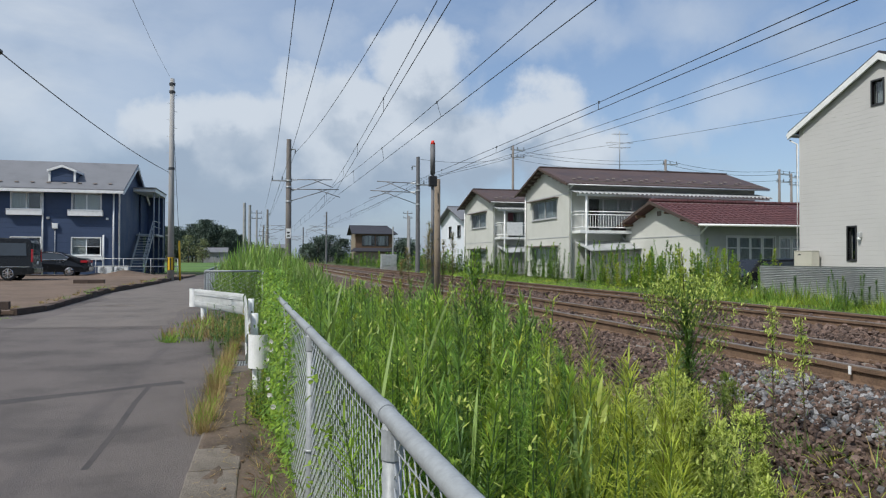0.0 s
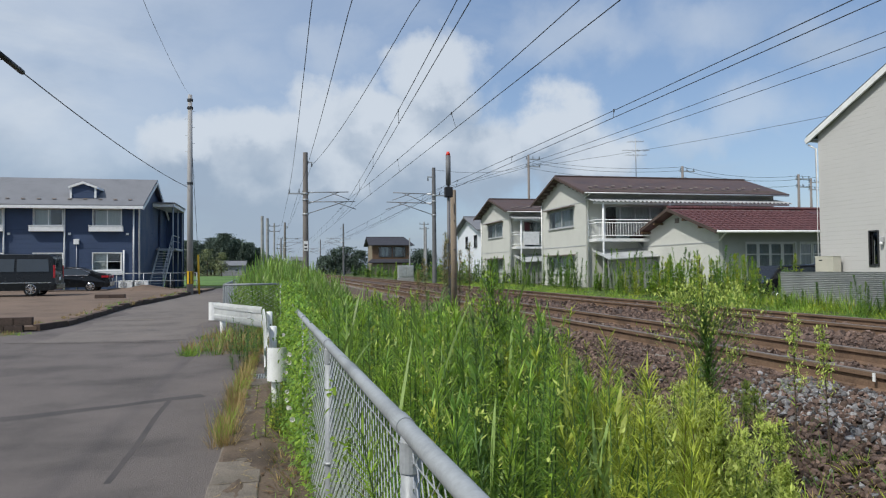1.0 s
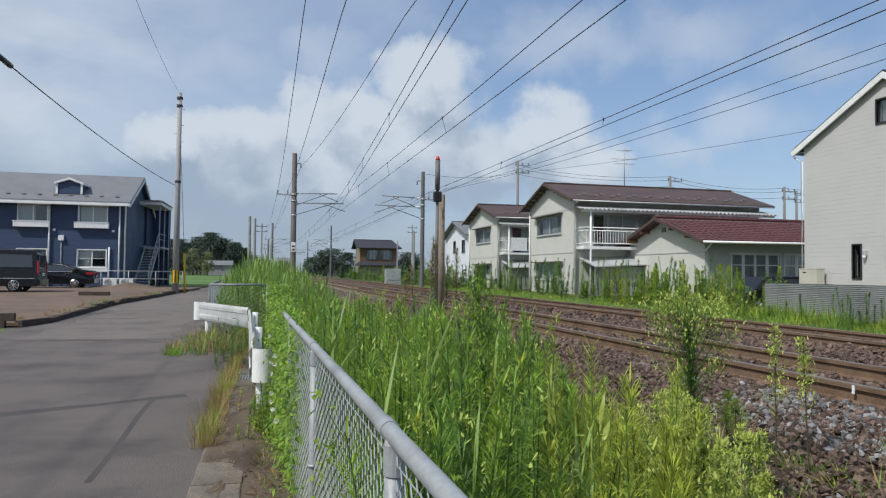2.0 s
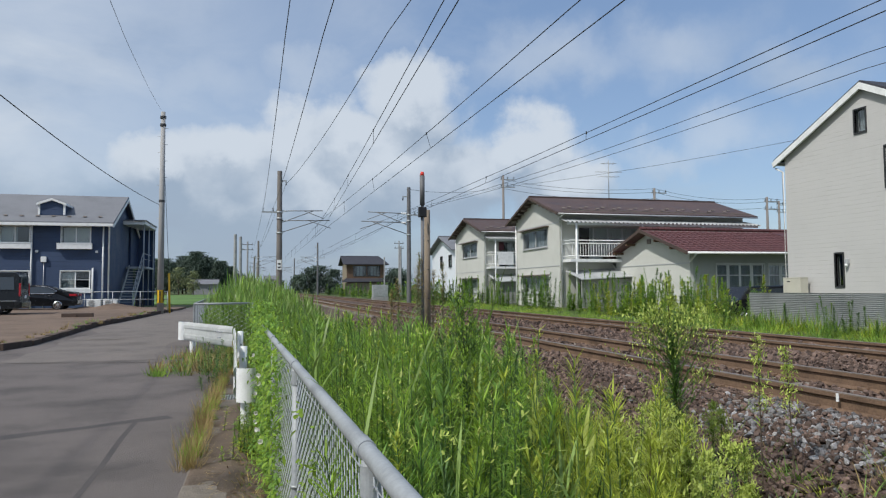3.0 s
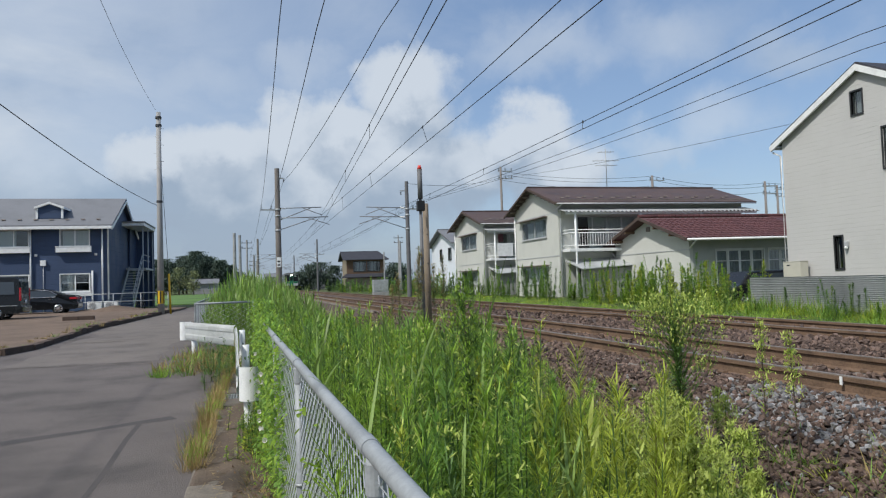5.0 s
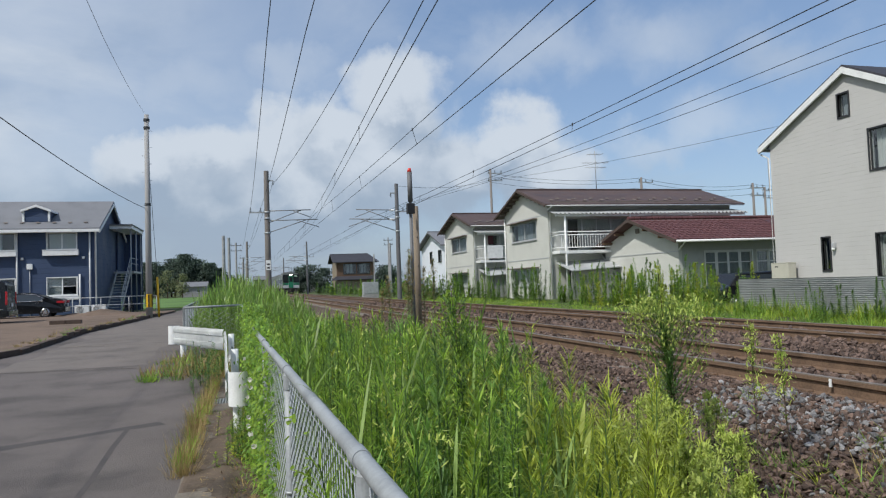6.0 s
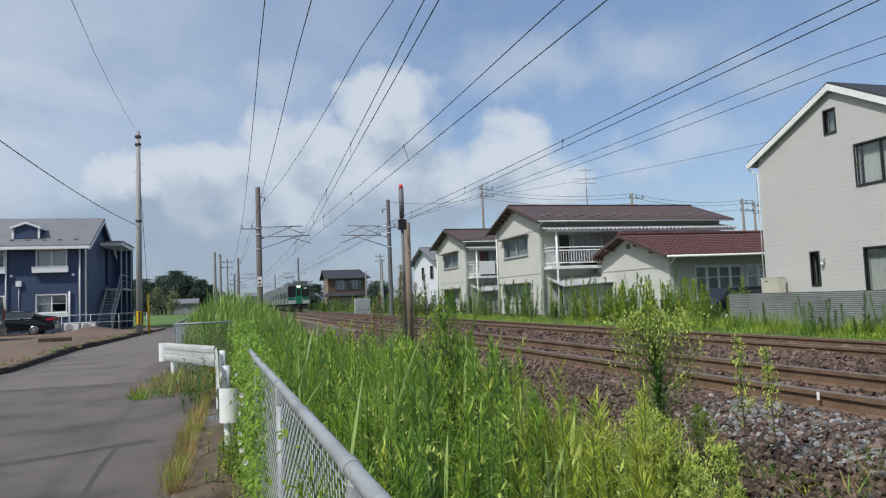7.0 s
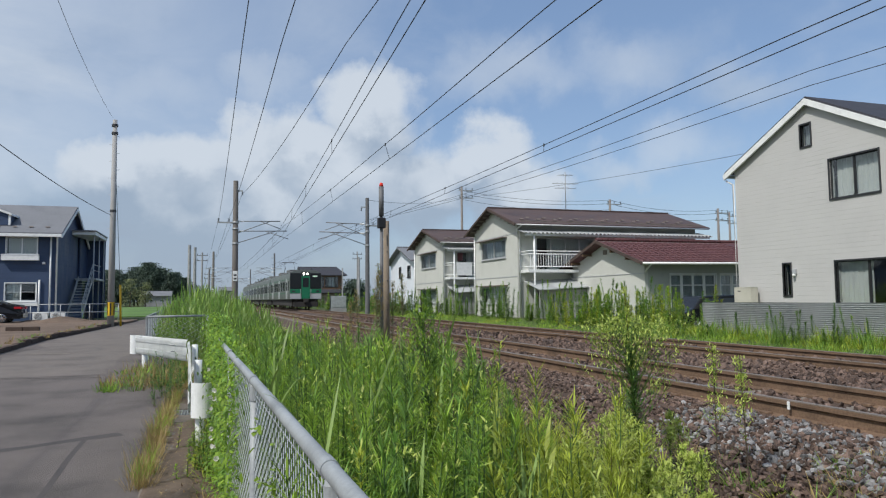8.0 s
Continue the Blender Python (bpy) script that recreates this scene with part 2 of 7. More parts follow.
mat("wood_brown", (0.16, 0.10, 0.065), 0.85, var=0.25, scale=3, bump=0.2, stretch=(1, 1, 6))
mat("bark", (0.12, 0.09, 0.065), 0.95, var=0.3, scale=5, bump=0.6)
mat("leaf", (0.200, 0.355, 0.068), 0.6, var=0.25, scale=2, fine=15, bump=0.05, island=0.35, translucent=0.45)
mat("leaf_bright", (0.315, 0.475, 0.065), 0.6, var=0.25, scale=2, fine=15, bump=0.05, island=0.3, translucent=0.48)
mat("leaf_dark", (0.125, 0.22, 0.065), 0.65, var=0.25, scale=2, fine=15, bump=0.05, island=0.35, translucent=0.25)
mat("leaf_reed", (0.25, 0.365, 0.09), 0.5, var=0.2, scale=2, fine=15, bump=0.05, island=0.3, translucent=0.35)
mat("leaf_pale", (0.49, 0.57, 0.13), 0.6, var=0.2, scale=2, fine=15, bump=0.05, island=0.2, translucent=0.3)
mat("leaf_dry", (0.36, 0.27, 0.11), 0.8, var=0.25, scale=2, fine=15, bump=0.05, island=0.3, translucent=0.3)
mat("leaf_brown", (0.17, 0.10, 0.055), 0.85, var=0.25, scale=2, fine=15, bump=0.05, island=0.3, translucent=0.2)
# leaves of the far trees, distance haze mixed into the green
mat("hazy_leaf", (0.100, 0.140, 0.108), 1.0, var=0.3, scale=0.5, fine=5, bump=0.2, island=0.35)
mat("petal", (0.80, 0.78, 0.74), 0.6, var=0.05, bump=0, translucent=0.3)

# ---- mesh helpers ----
def bm_box(bm, x0, y0, z0, x1, y1, z1, bevel=0.0):
    """Adds a box between two corners to bm."""
    m = Matrix.LocRotScale(((x0 + x1) / 2, (y0 + y1) / 2, (z0 + z1) / 2), None, (abs(x1 - x0), abs(y1 - y0), abs(z1 - z0)))
    r = bmesh.ops.create_cube(bm, size=1.0, matrix=m)
    if bevel:
        es = list({e for v in r["verts"] for e in v.link_edges})
        bmesh.ops.bevel(bm, geom=es, offset=bevel, segments=2, affect="EDGES", profile=0.6)
    return r["verts"]


def bm_rod(bm, a, b, r0, r1=None, n=10, caps=True):
    """Adds a round bar from a to b."""
    a, b = Vector(a), Vector(b)
    d = b - a
    m = Matrix.Translation((a + b) / 2) @ d.to_track_quat("Z", "Y").to_matrix().to_4x4()
    return bmesh.ops.create_cone(bm, cap_ends=caps, segments=n, radius1=r0, radius2=r0 if r1 is None else r1, depth=d.length, matrix=m)["verts"]


def bm_tube(bm, pts, r, n=8):
    """Adds a bent round bar through pts."""
    pts = [Vector(p) for p in pts]
    rings = []
    for i, p in enumerate(pts):
        d = (pts[min(i + 1, len(pts) - 1)] - pts[max(i - 1, 0)]).normalized()
        q = d.to_track_quat("Z", "Y")
        rings.append([bm.verts.new(p + q @ Vector((r * math.cos(6.28319 * k / n), r * math.sin(6.28319 * k / n), 0))) for k in range(n)])
    for a, b in zip(rings, rings[1:]):
        for k in range(n):
            bm.faces.new((a[k], a[(k + 1) % n], b[(k + 1) % n], b[k]))
    bm.faces.new(rings[0][::-1])
    bm.faces.new(rings[-1])


def bm_prism(bm, outline, axis, lo, hi):
    """Adds a prism: the outline (pairs) drawn in the plane across the axis, from lo to hi along it."""
    def at(p, v):
        return {"x": (v, p[0], p[1]), "y": (p[0], v, p[1]), "z": (p[0], p[1], v)}[axis]
    a = [bm.verts.new(at(p, lo)) for p in outline]
    b = [bm.verts.new(at(p, hi)) for p in outline]
    n = len(outline)
    for i in range(n):
        bm.faces.new((a[i], a[(i + 1) % n], b[(i + 1) % n], b[i]))
    bm.faces.new(a[::-1])
    bm.faces.new(b)
    bmesh.ops.recalc_face_normals(bm, faces=bm.faces[:])


def mesh_of(name, bm, material, smooth=False):
    me = bpy.data.meshes.new(name)
    bm.to_mesh(me)
    bm.free()
    me.materials.append(MATS[material])
    if smooth:
        me.shade_smooth()
    return me


def part(name, bm, material, parent=None, label="", smooth=False):
    """Links a bmesh as one mesh object under a thing or a part."""
    ob = new(name, mesh_of(name, bm, material, smooth))
    ob.parent = parent
    if label:
        tagged(ob, label=label)
    return ob


def box(name, material, parent, x0, y0, z0, x1, y1, z1, bevel=0.0, label=""):
    bm = bmesh.new()
    bm_box(bm, x0, y0, z0, x1, y1, z1, bevel)
    return part(name, bm, material, parent, label)


def rod(name, material, parent, a, b, r0, r1=None, n=12, label=""):
    bm = bmesh.new()
    bm_rod(bm, a, b, r0, r1, n)
    ob = part(name, bm, material, parent, label)
    for p in ob.data.polygons:
        p.use_smooth = len(p.vertices) == 4
    return ob


def thing(name, m, label, category, group="", kind=""):
    ob = new(name)
    ob.matrix_world = m
    return tagged(ob, label, category, group, kind)


def lerp(a, b, t):
    return a + (b - a) * t


def steps(x, pts):
    """Value at x of the bent line through pts."""
    if x <= pts[0][0]:
        return pts[0][1]
    for (a, b), (c, d) in zip(pts, pts[1:]):
        if x <= c:
            return lerp(b, d, (x - a) / (c - a))
    return pts[-1][1]


# ---- the ground ----
RAIL_Z, RAIL2_Z = 0.67, 0.63
TRACK1, TRACK2, GAUGE = 5.05, 8.75, 1.067
LOT_EDGE = [(5.0, -6.3), (18.6, -5.8), (19.8, -5.6), (27.5, -5.65), (33.0, -5.1), (38.0, -4.85), (44.0, -4.4)]


def road_z(y):
    return steps(y, [(-200, 0), (9, 0), (38, 0.3), (70, 0.3), (200, 0.1)])


def lot_z(y):
    return road_z(y) + 0.12


def ground_z(x, y):
    """Height of the one sheet of ground, road crown and embankment included."""
    r = road_z(y)
    if x < 0.6:
        z = r
    else:
        z = steps(x, [(0.6, r), (1.2, r - 0.1), (2.1, 0.10), (2.6, 0.06), (3.0, 0.12), (3.6, 0.36), (4.0, 0.46), (9.9, 0.48), (11.0, 0.36), (13.0, 0.42), (200, 0.35)])
    return z - 0.03


def build_ground():
    xs = sorted(set([-4000, -1500, -600, -250, -120, -60, -40] + [round(-30 + i * 0.75, 2) for i in range(81)] + [-0.25, 0.3, 0.6, 0.9, 1.2, 1.6, 2.0, 2.3, 2.6, 3.0, 3.3, 3.6, 4.0] + [45, 80, 150, 300, 800, 2000, 4000]))
    ys = sorted(set([-4000, -1000, -300, -100, -40, -20, -10] + [i * 1.0 for i in range(-6, 60)] + [i * 0.5 for i in range(0, 40)] + [65, 72, 80, 90, 105, 125, 150, 200, 300, 500, 900, 1800, 4000]))
    bm = bmesh.new()
    grid = [[bm.verts.new((x, y, ground_z(x, y) + (0.03 * noise.noise((x * 0.9, y * 0.9, 0)) if abs(x) < 40 and x > 0.7 else 0))) for x in xs] for y in ys]
    for j in range(len(ys) - 1):
        for i in range(len(xs) - 1):
            f = bm.faces.new((grid[j][i], grid[j][i + 1], grid[j + 1][i + 1], grid[j + 1][i]))
            f.smooth = True
    g = part("ground", bm, "grass_ground")
    tagged(g, "green grassy ground with bare soil between the weeds", "ground", kind="structure")


def strip(name, material, left, right, y0, y1, zf, n, lift, label, category):
    """A sheet along y between two bent edges, a few centimetres thick."""
    bm = bmesh.new()
    rows = []
    for i in range(n + 1):
        y = lerp(y0, y1, i / n)
        a, b = left(y), right(y)
        rows.append([bm.verts.new((lerp(a, b, k / 6), y, zf(y) + lift)) for k in range(7)])
    for p, q in zip(rows, rows[1:]):
        for k in range(6):
            bm.faces.new((p[k], p[k + 1], q[k + 1], q[k]))
    ex = bmesh.ops.extrude_face_region(bm, geom=bm.faces[:])
    bmesh.ops.translate(bm, verts=[v for v in ex["geom"] if isinstance(v, bmesh.types.BMVert)], vec=(0, 0, -0.08))
    bmesh.ops.recalc_face_normals(bm, faces=bm.faces[:])
    return tagged(part(name, bm, material), label, category, kind="structure")


build_ground()
strip("road", "asphalt", lambda y: steps(y, [(5, -9.5), (12, -8.5), (18.5, -6.4), (28, -5.7), (33, -5.2), (38, -4.9), (60, -4.0)]),
      lambda y: steps(y, [(-10, -0.47), (8, -0.50), (16, -0.60), (19, -1.0), (40, -1.6), (60, -2.0)]), -10, 60, road_z, 70, 0.012,
      "dark grey worn asphalt of a narrow lane", "road")
strip("lot", "lot_gravel", lambda y: -30.0, lambda y: steps(y, LOT_EDGE), 18.6, 47.5, lot_z, 58, 0.0,
      "brown gravel of the parking lot by the blue building", "gravel lot")
strip("field", "field_green", lambda y: -60.0, lambda y: 1.0, 62, 190, road_z, 10, 0.03, "bright green farm field beyond the lane", "field")


# ---- the railway: it bears a little to the left of the lane ----
TRACK_TURN = 0.69
TURN = Matrix.Translation((0, 6, 0)) @ pose(0, 0, 0, 0, 0, TRACK_TURN) @ Matrix.Translation((0, -6, 0))


def ballast():
    bm = bmesh.new()
    prof = [(2.35, 0.0), (2.7, 0.13), (3.3, 0.34), (3.85, 0.49), (4.25, 0.515), (9.6, 0.48), (10.1, 0.46), (11.2, 0.2)]
    ys = [-30 + 0.5 * i for i in range(140)] + [45, 60, 90, 140, 220, 320]
    rows = [[bm.verts.new((x + 0.1 * noise.noise((x, y * 0.7, 3)), y, z + 0.025 * noise.noise((x * 2, y * 2, 1)))) for x, z in prof] for y in ys]
    for p, q in zip(rows, rows[1:]):
        for k in range(len(prof) - 1):
            bm.faces.new((p[k], p[k + 1], q[k + 1], q[k]))
    ob = part("ballast_bed", bm, "ballast_bed")
    ob.matrix_world = TURN
    return tagged(ob, "rust-brown bed of crushed stone under the tracks", "ballast", kind="structure")


def rail(x, z, y0=-25, y1=320):
    t = thing("rail", TURN, "rusty brown steel rail with a worn shiny top", "rail", "rails of the two tracks")
    prof = [(-0.0635, -0.153), (0.0635, -0.153), (0.0635, -0.143), (0.012, -0.125), (0.008, -0.05), (0.0325, -0.04), (0.0325, -0.008),
            (-0.0325, -0.008), (-0.0325, -0.04), (-0.008, -0.05), (-0.012, -0.125), (-0.0635, -0.143)]
    bm = bmesh.new()
    bm_prism(bm, [(x + a, z + b) for a, b in prof], "y", y0, y1)
    part("web", bm, "rail_rust", t)
    box("running_surface", "rail_top", t, x - 0.026, y0, z - 0.008, x + 0.026, y1, z, label="worn grey top of the rail")
    clip = bmesh.new()
    bm_box(clip, -0.03, -0.05, 0, 0.03, 0.05, 0.03, 0.008)
    me = mesh_of("clip", clip, "rail_rust")
    for k in range(40):
        for s in (-1, 1):
            o = new("clip", me)
            o.parent = t
            o.location = (x + s * 0.06, 3.0 + 0.6 * k, z - 0.148)


def sleepers(tx, tz, bed):
    bm = bmesh.new()
    bm_box(bm, -1.0, -0.12, -0.1, 1.0, 0.12, 0.0, 0.02)
    me = mesh_of("sleeper", bm, "sleeper")
    for k in range(110):
        o = new("sleeper", me)
        o.parent = bed
        o.location = (tx, -3 + 0.6 * k, tz - 0.153)


BED = ballast()
for tx, tz in ((TRACK1, RAIL_Z), (TRACK2, RAIL2_Z)):
    for s in (-1, 1):
        rail(tx + s * (GAUGE + 0.065) / 2, tz)
    sleepers(tx, tz, BED)
box("rail_mark", "white_paint", None, 4.445, 4.60, 0.60, 4.452, 4.625, 0.665, label="white paint mark on the side of the rail").matrix_world = Matrix()
tagged(bpy.data.objects["rail_mark"], category="paint mark")


# ---- houses ----
def glass_material():
    m = bpy.data.materials.new("window_glass")
    m.use_nodes = True
    nt = m.node_tree
    nt.nodes.clear()
    out, mix, gl, tr = [nt.nodes.new(k) for k in ("ShaderNodeOutputMaterial", "ShaderNodeMixShader", "ShaderNodeBsdfGlossy", "ShaderNodeBsdfTransparent")]
    gl.inputs["Roughness"].default_value = 0.04
    tr.inputs["Color"].default_value = (0.84, 0.88, 0.88, 1)
    mix.inputs[0].default_value = 0.09
    nt.links.new(tr.outputs[0], mix.inputs[1])
    nt.links.new(gl.outputs[0], mix.inputs[2])
    nt.links.new(mix.outputs[0], out.inputs[0])
    MATS["window_glass"] = m


glass_material()
# dark tone that holds the shade inside the rooms
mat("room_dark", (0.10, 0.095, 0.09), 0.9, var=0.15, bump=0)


class Plane:
    """A wall's face: u runs along it, d into the house. face: 'x' (u is y, seen from -x) or 'y' (u is x, seen from -y)."""

    def __init__(self, face, at, inward=1):
        self.face, self.at, self.inward = face, at, inward

    def box(self, bm, u0, z0, u1, z1, d0, d1, bevel=0.0):
        a, b = self.at + self.inward * d0, self.at + self.inward * d1
        if self.face == "x":
            bm_box(bm, min(a, b), u0, z0, max(a, b), u1, z1, bevel)
        else:
            bm_box(bm, u0, min(a, b), z0, u1, max(a, b), z1, bevel)

    def prism(self, bm, outline, d0, d1):
        bm_prism(bm, outline, self.face, self.at + self.inward * d0, self.at + self.inward * d1)


def wall_panel(t, plane, base, top, holes, material, thick=0.18, label=""):
    """One wall with real openings. top: bent line (u, z) of its upper edge; holes: (u0, z0, u1, z1)."""
    us = sorted({u for u, _ in top} | {u for h in holes for u in (h[0], h[2])})
    levels = sorted({z for h in holes for z in (h[1], h[3])})
    bm = bmesh.new()
    for a, b in zip(us, us[1:]):
        za, zb = steps(a, top), steps(b, top)
        cuts = [(h[1], h[3]) for h in holes if h[0] <= a + 1e-6 and h[2] >= b - 1e-6]
        zs = [base] + [z for z in levels if z < min(za, zb) - 0.01]
        for lo, hi in zip(zs, zs[1:] + [None]):
            if any(c0 <= lo + 1e-6 and lo < c1 - 1e-6 for c0, c1 in cuts):
                continue
            plane.prism(bm, [(a, lo), (b, lo), (b, zb if hi is None else hi), (a, za if hi is None else hi)], 0, thick)
    bmesh.ops.remove_doubles(bm, verts=bm.verts[:], dist=0.001)
    seen = {}
    for f in bm.faces:
        seen.setdefault(frozenset(v.index for v in f.verts), []).append(f)
    bmesh.ops.delete(bm, geom=[f for fs in seen.values() if len(fs) > 1 for f in fs], context="FACES_ONLY")
    bmesh.ops.recalc_face_normals(bm, faces=bm.faces[:])
    return part("wall", bm, material, t, label)


def window(t, plane, u0, z0, u1, z1, frame_mat="frame_grey", sashes=2, curtain="curtain", share=(0.0, 1.0), rails=(), proud=0.03, sill=True, bar=0.035):
    """A sliding window in an opening: outer frame, sashes, panes, curtain and a dark sheet for the dim room behind."""
    bm = bmesh.new()
    w = 0.05
    for a, b, c, d in ((u0 - w, z0 - w, u1 + w, z0), (u0 - w, z1, u1 + w, z1 + w), (u0 - w, z0, u0, z1), (u1, z0, u1 + w, z1)):
        plane.box(bm, a, b, c, d, -proud, 0.12)
    f = part("window", bm, frame_mat, t)
    step = (u1 - u0) / sashes
    for i in range(sashes):
        a, b = u0 + i * step, u0 + (i + 1) * step
        off = 0.03 if i % 2 else 0.055
        bm = bmesh.new()
        s = bar
        for q in ((a, z0, a + s, z1), (b - s, z0, b, z1), (a + s, z0, b - s, z0 + s), (a + s, z1 - s, b - s, z1)):
            plane.box(bm, *q, off, off + 0.03)
        for rz in rails:
            plane.box(bm, a + s, lerp(z0, z1, rz) - 0.35 * bar, b - s, lerp(z0, z1, rz) + 0.35 * bar, off, off + 0.03)
        part("sash", bm, frame_mat, f)
        bm = bmesh.new()
        plane.box(bm, a + s, z0 + s, b - s, z1 - s, off + 0.012, off + 0.018)
        part("pane", bm, "window_glass", f).visible_shadow = False
    if curtain:
        bm = bmesh.new()
        a, b = lerp(u0, u1, share[0]), lerp(u0, u1, share[1])
        n = max(4, int((b - a) / 0.09))
        for k in range(n):
            plane.box(bm, lerp(a, b, k / n), z0, lerp(a, b, (k + 1) / n), z1, 0.2 + 0.025 * (k % 2), 0.225 + 0.025 * (k % 2))
        part("curtain", bm, curtain, f)
    # added sheet behind the glass; the room's dimness is in its colour
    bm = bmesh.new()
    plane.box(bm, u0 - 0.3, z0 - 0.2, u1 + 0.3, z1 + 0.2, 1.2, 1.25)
    part("room_shade", bm, "room_dark", f)
    if sill:
        bm = bmesh.new()
        plane.box(bm, u0 - 0.08, z0 - w - 0.04, u1 + 0.08, z0 - w, -0.08, 0.05)
        part("sill", bm, frame_mat, f)
    return f


def roof_slab(t, pts, material, thick=0.1, name="roof", label=""):
    """A slab from its upper outline."""
    bm = bmesh.new()
    up = [bm.verts.new(p) for p in pts]
    lo = [bm.verts.new((p[0], p[1], p[2] - thick)) for p in pts]
    n = len(pts)
    bm.faces.new(up)
    bm.faces.new(lo[::-1])
    for i in range(n):
        bm.faces.new((up[i], lo[i], lo[(i + 1) % n], up[(i + 1) % n]))
    bmesh.ops.recalc_face_normals(bm, faces=bm.faces[:])
    return part(name, bm, material, t, label)


def pipe(t, pts, r, material="white_paint", name="downpipe"):
    bm = bmesh.new()
    bm_tube(bm, pts, r, 8)
    return part(name, bm, material, t, smooth=True)


def snow_stops(t, x0, x1, y, z, n, sy, sz):
    """A row of small snow guards along the eave of a roof."""
    bm0 = bmesh.new()
    bm_prism(bm0, [(-0.07, 0), (0.08, 0.0), (0.0, 0.06)], "x", -0.11, 0.11)
    me = mesh_of("snow_guard", bm0, "soffit")
    for k in range(n):
        o = new("snow_guard", me)
        o.parent = t
        o.location = (lerp(x0, x1, (k + 0.5) / n), y + sy * (k % 2), z + sz * (k % 2))


def ac_unit(x, y, z, rz=0):
    t = thing("air_conditioner", pose(x, y, z, 0, 0, rz), "white outdoor air conditioner unit with a round fan grille", "air conditioner")
    box("case", "white_paint", t, -0.4, -0.15, 0.06, 0.4, 0.15, 0.62, 0.02)
    bm = bmesh.new()
    for k in range(5):
        bm_tube(bm, [(-0.1 + 0.06 * (k + 0.6) * math.cos(a * 0.5236) * 0.75, -0.165, 0.34 + 0.06 * (k + 0.6) * math.sin(a * 0.5236) * 0.75) for a in range(13)], 0.006, 4)
    part("fan_grille", bm, "frame_dark", t)
    for s in (-0.3, 0.3):
        box("foot", "black", t, s - 0.05, -0.18, 0, s + 0.05, 0.18, 0.06)
    return t


def blue_building():
    t = thing("apartment_house", pose(0, 0, 0), "dark blue two-storey house with white trim and grey slate roof", "house")
    F, S = Plane("y", 48.5), Plane("x", -9.15, -1)
    x0, x1, b, e = -30.0, -9.15, 0.1, 5.85
    wins = [(-18.75 + 3.43 * k, 4.47, -17.1 + 3.43 * k, 5.5) for k in (-2, -1, 0, 1, 2)]
    low = [(a, 1.63, c, 2.7) for a, _, c, _ in wins]
    wall_panel(t, F, b, [(x0, e), (x1, e)], wins + low, "blue_siding")
    wall_panel(t, S, b, [(48.68, e), (53.0, 7.85), (57.5, e)], [], "blue_siding")
    wall_panel(t, Plane("y", 57.5), b, [(x0, e), (x1 - 0.18, e)], [], "blue_siding")
    wall_panel(t, Plane("x", x0), b, [(48.68, e), (53.0, 7.85), (57.5, e)], [], "blue_siding")
    for k, (a, z0, c, z1) in enumerate(wins):
        window(t, F, a, z0, c, z1, "white_paint", 2, "curtain", (0.0, 0.55) if k % 2 else (0.05, 1.0))
        bm = bmesh.new()
        F.box(bm, a - 0.2, 4.08, c + 0.15, 4.38, -0.28, -0.24)
        F.box(bm, a - 0.2, 4.08, c + 0.15, 4.12, -0.24, 0)
        F.box(bm, a - 0.2, 4.12, a - 0.16, 4.38, -0.24, 0)
        F.box(bm, c + 0.11, 4.12, c + 0.15, 4.38, -0.24, 0)
        F.box(bm, a - 0.22, 4.40, c + 0.17, 4.45, -0.30, -0.22)
        part("window_box", bm, "white_paint", t)
    for k, (a, z0, c, z1) in enumerate(low):
        window(t, F, a, z0, c, z1, "white_paint", 2, "curtain_dim" if k % 2 else "curtain", (0.0, 0.5), rails=(0.5,) if k % 2 == 0 else ())
        bm = bmesh.new()
        F.box(bm, a - 0.1, z0 - 0.3, c + 0.1, z0 - 0.07, -0.06, 0.0)
        part("window_apron", bm, "white_paint", t)
    g = (7.85 - e) / 4.5
    o, gx = 0.55, 0.35
    roof_slab(t, [(x0 - gx, 48.5 - o, e - o * g + 0.15), (x1 + gx, 48.5 - o, e - o * g + 0.15), (x1 + gx, 53, 8.0), (x0 - gx, 53, 8.0)], "grey_roof")
    roof_slab(t, [(x0 - gx, 57.5 + o, e - o * g + 0.15), (x1 + gx, 57.5 + o, e - o * g + 0.15), (x1 + gx, 53, 8.0), (x0 - gx, 53, 8.0)], "grey_roof")
    for ya, za, yb, zb in ((48.5 - o, e - o * g + 0.03, 53, 7.88), (53, 7.88, 57.5 + o, e - o * g + 0.03)):
        roof_slab(t, [(x1 + gx - 0.05, ya, za), (x1 + gx + 0.03, ya, za), (x1 + gx + 0.03, yb, zb), (x1 + gx - 0.05, yb, zb)], "white_paint", 0.2, "bargeboard")
    bm = bmesh.new()
    bm_box(bm, x0 - gx, 48.5 - o - 0.1, e - o * g - 0.12, x1 + gx, 48.5 - o, e - o * g + 0.06, 0.02)
    part("gutter", bm, "white_paint", t)
    roof_slab(t, [(x0, 48.5 - o, e - o * g + 0.02), (x1, 48.5 - o, e - o * g + 0.02), (x1, 48.5, e), (x0, 48.5, e)], "white_paint", 0.04, "soffit")
    for px in (-20.4, -16.97, -13.53, -9.47):
        pipe(t, [(px, 48.4, 5.6), (px, 48.4, 0.3)], 0.05)
    pipe(t, [(-9.05, 47.95, 5.5), (-9.12, 48.35, 5.3), (-9.12, 48.38, 0.3)], 0.05)
    pipe(t, [(-10.05, 48.4, 2.9), (-10.05, 48.4, 0.4)], 0.055)
    snow_stops(t, -29, -9.3, 48.75, e + 0.3, 22, 0.0, 0.0)
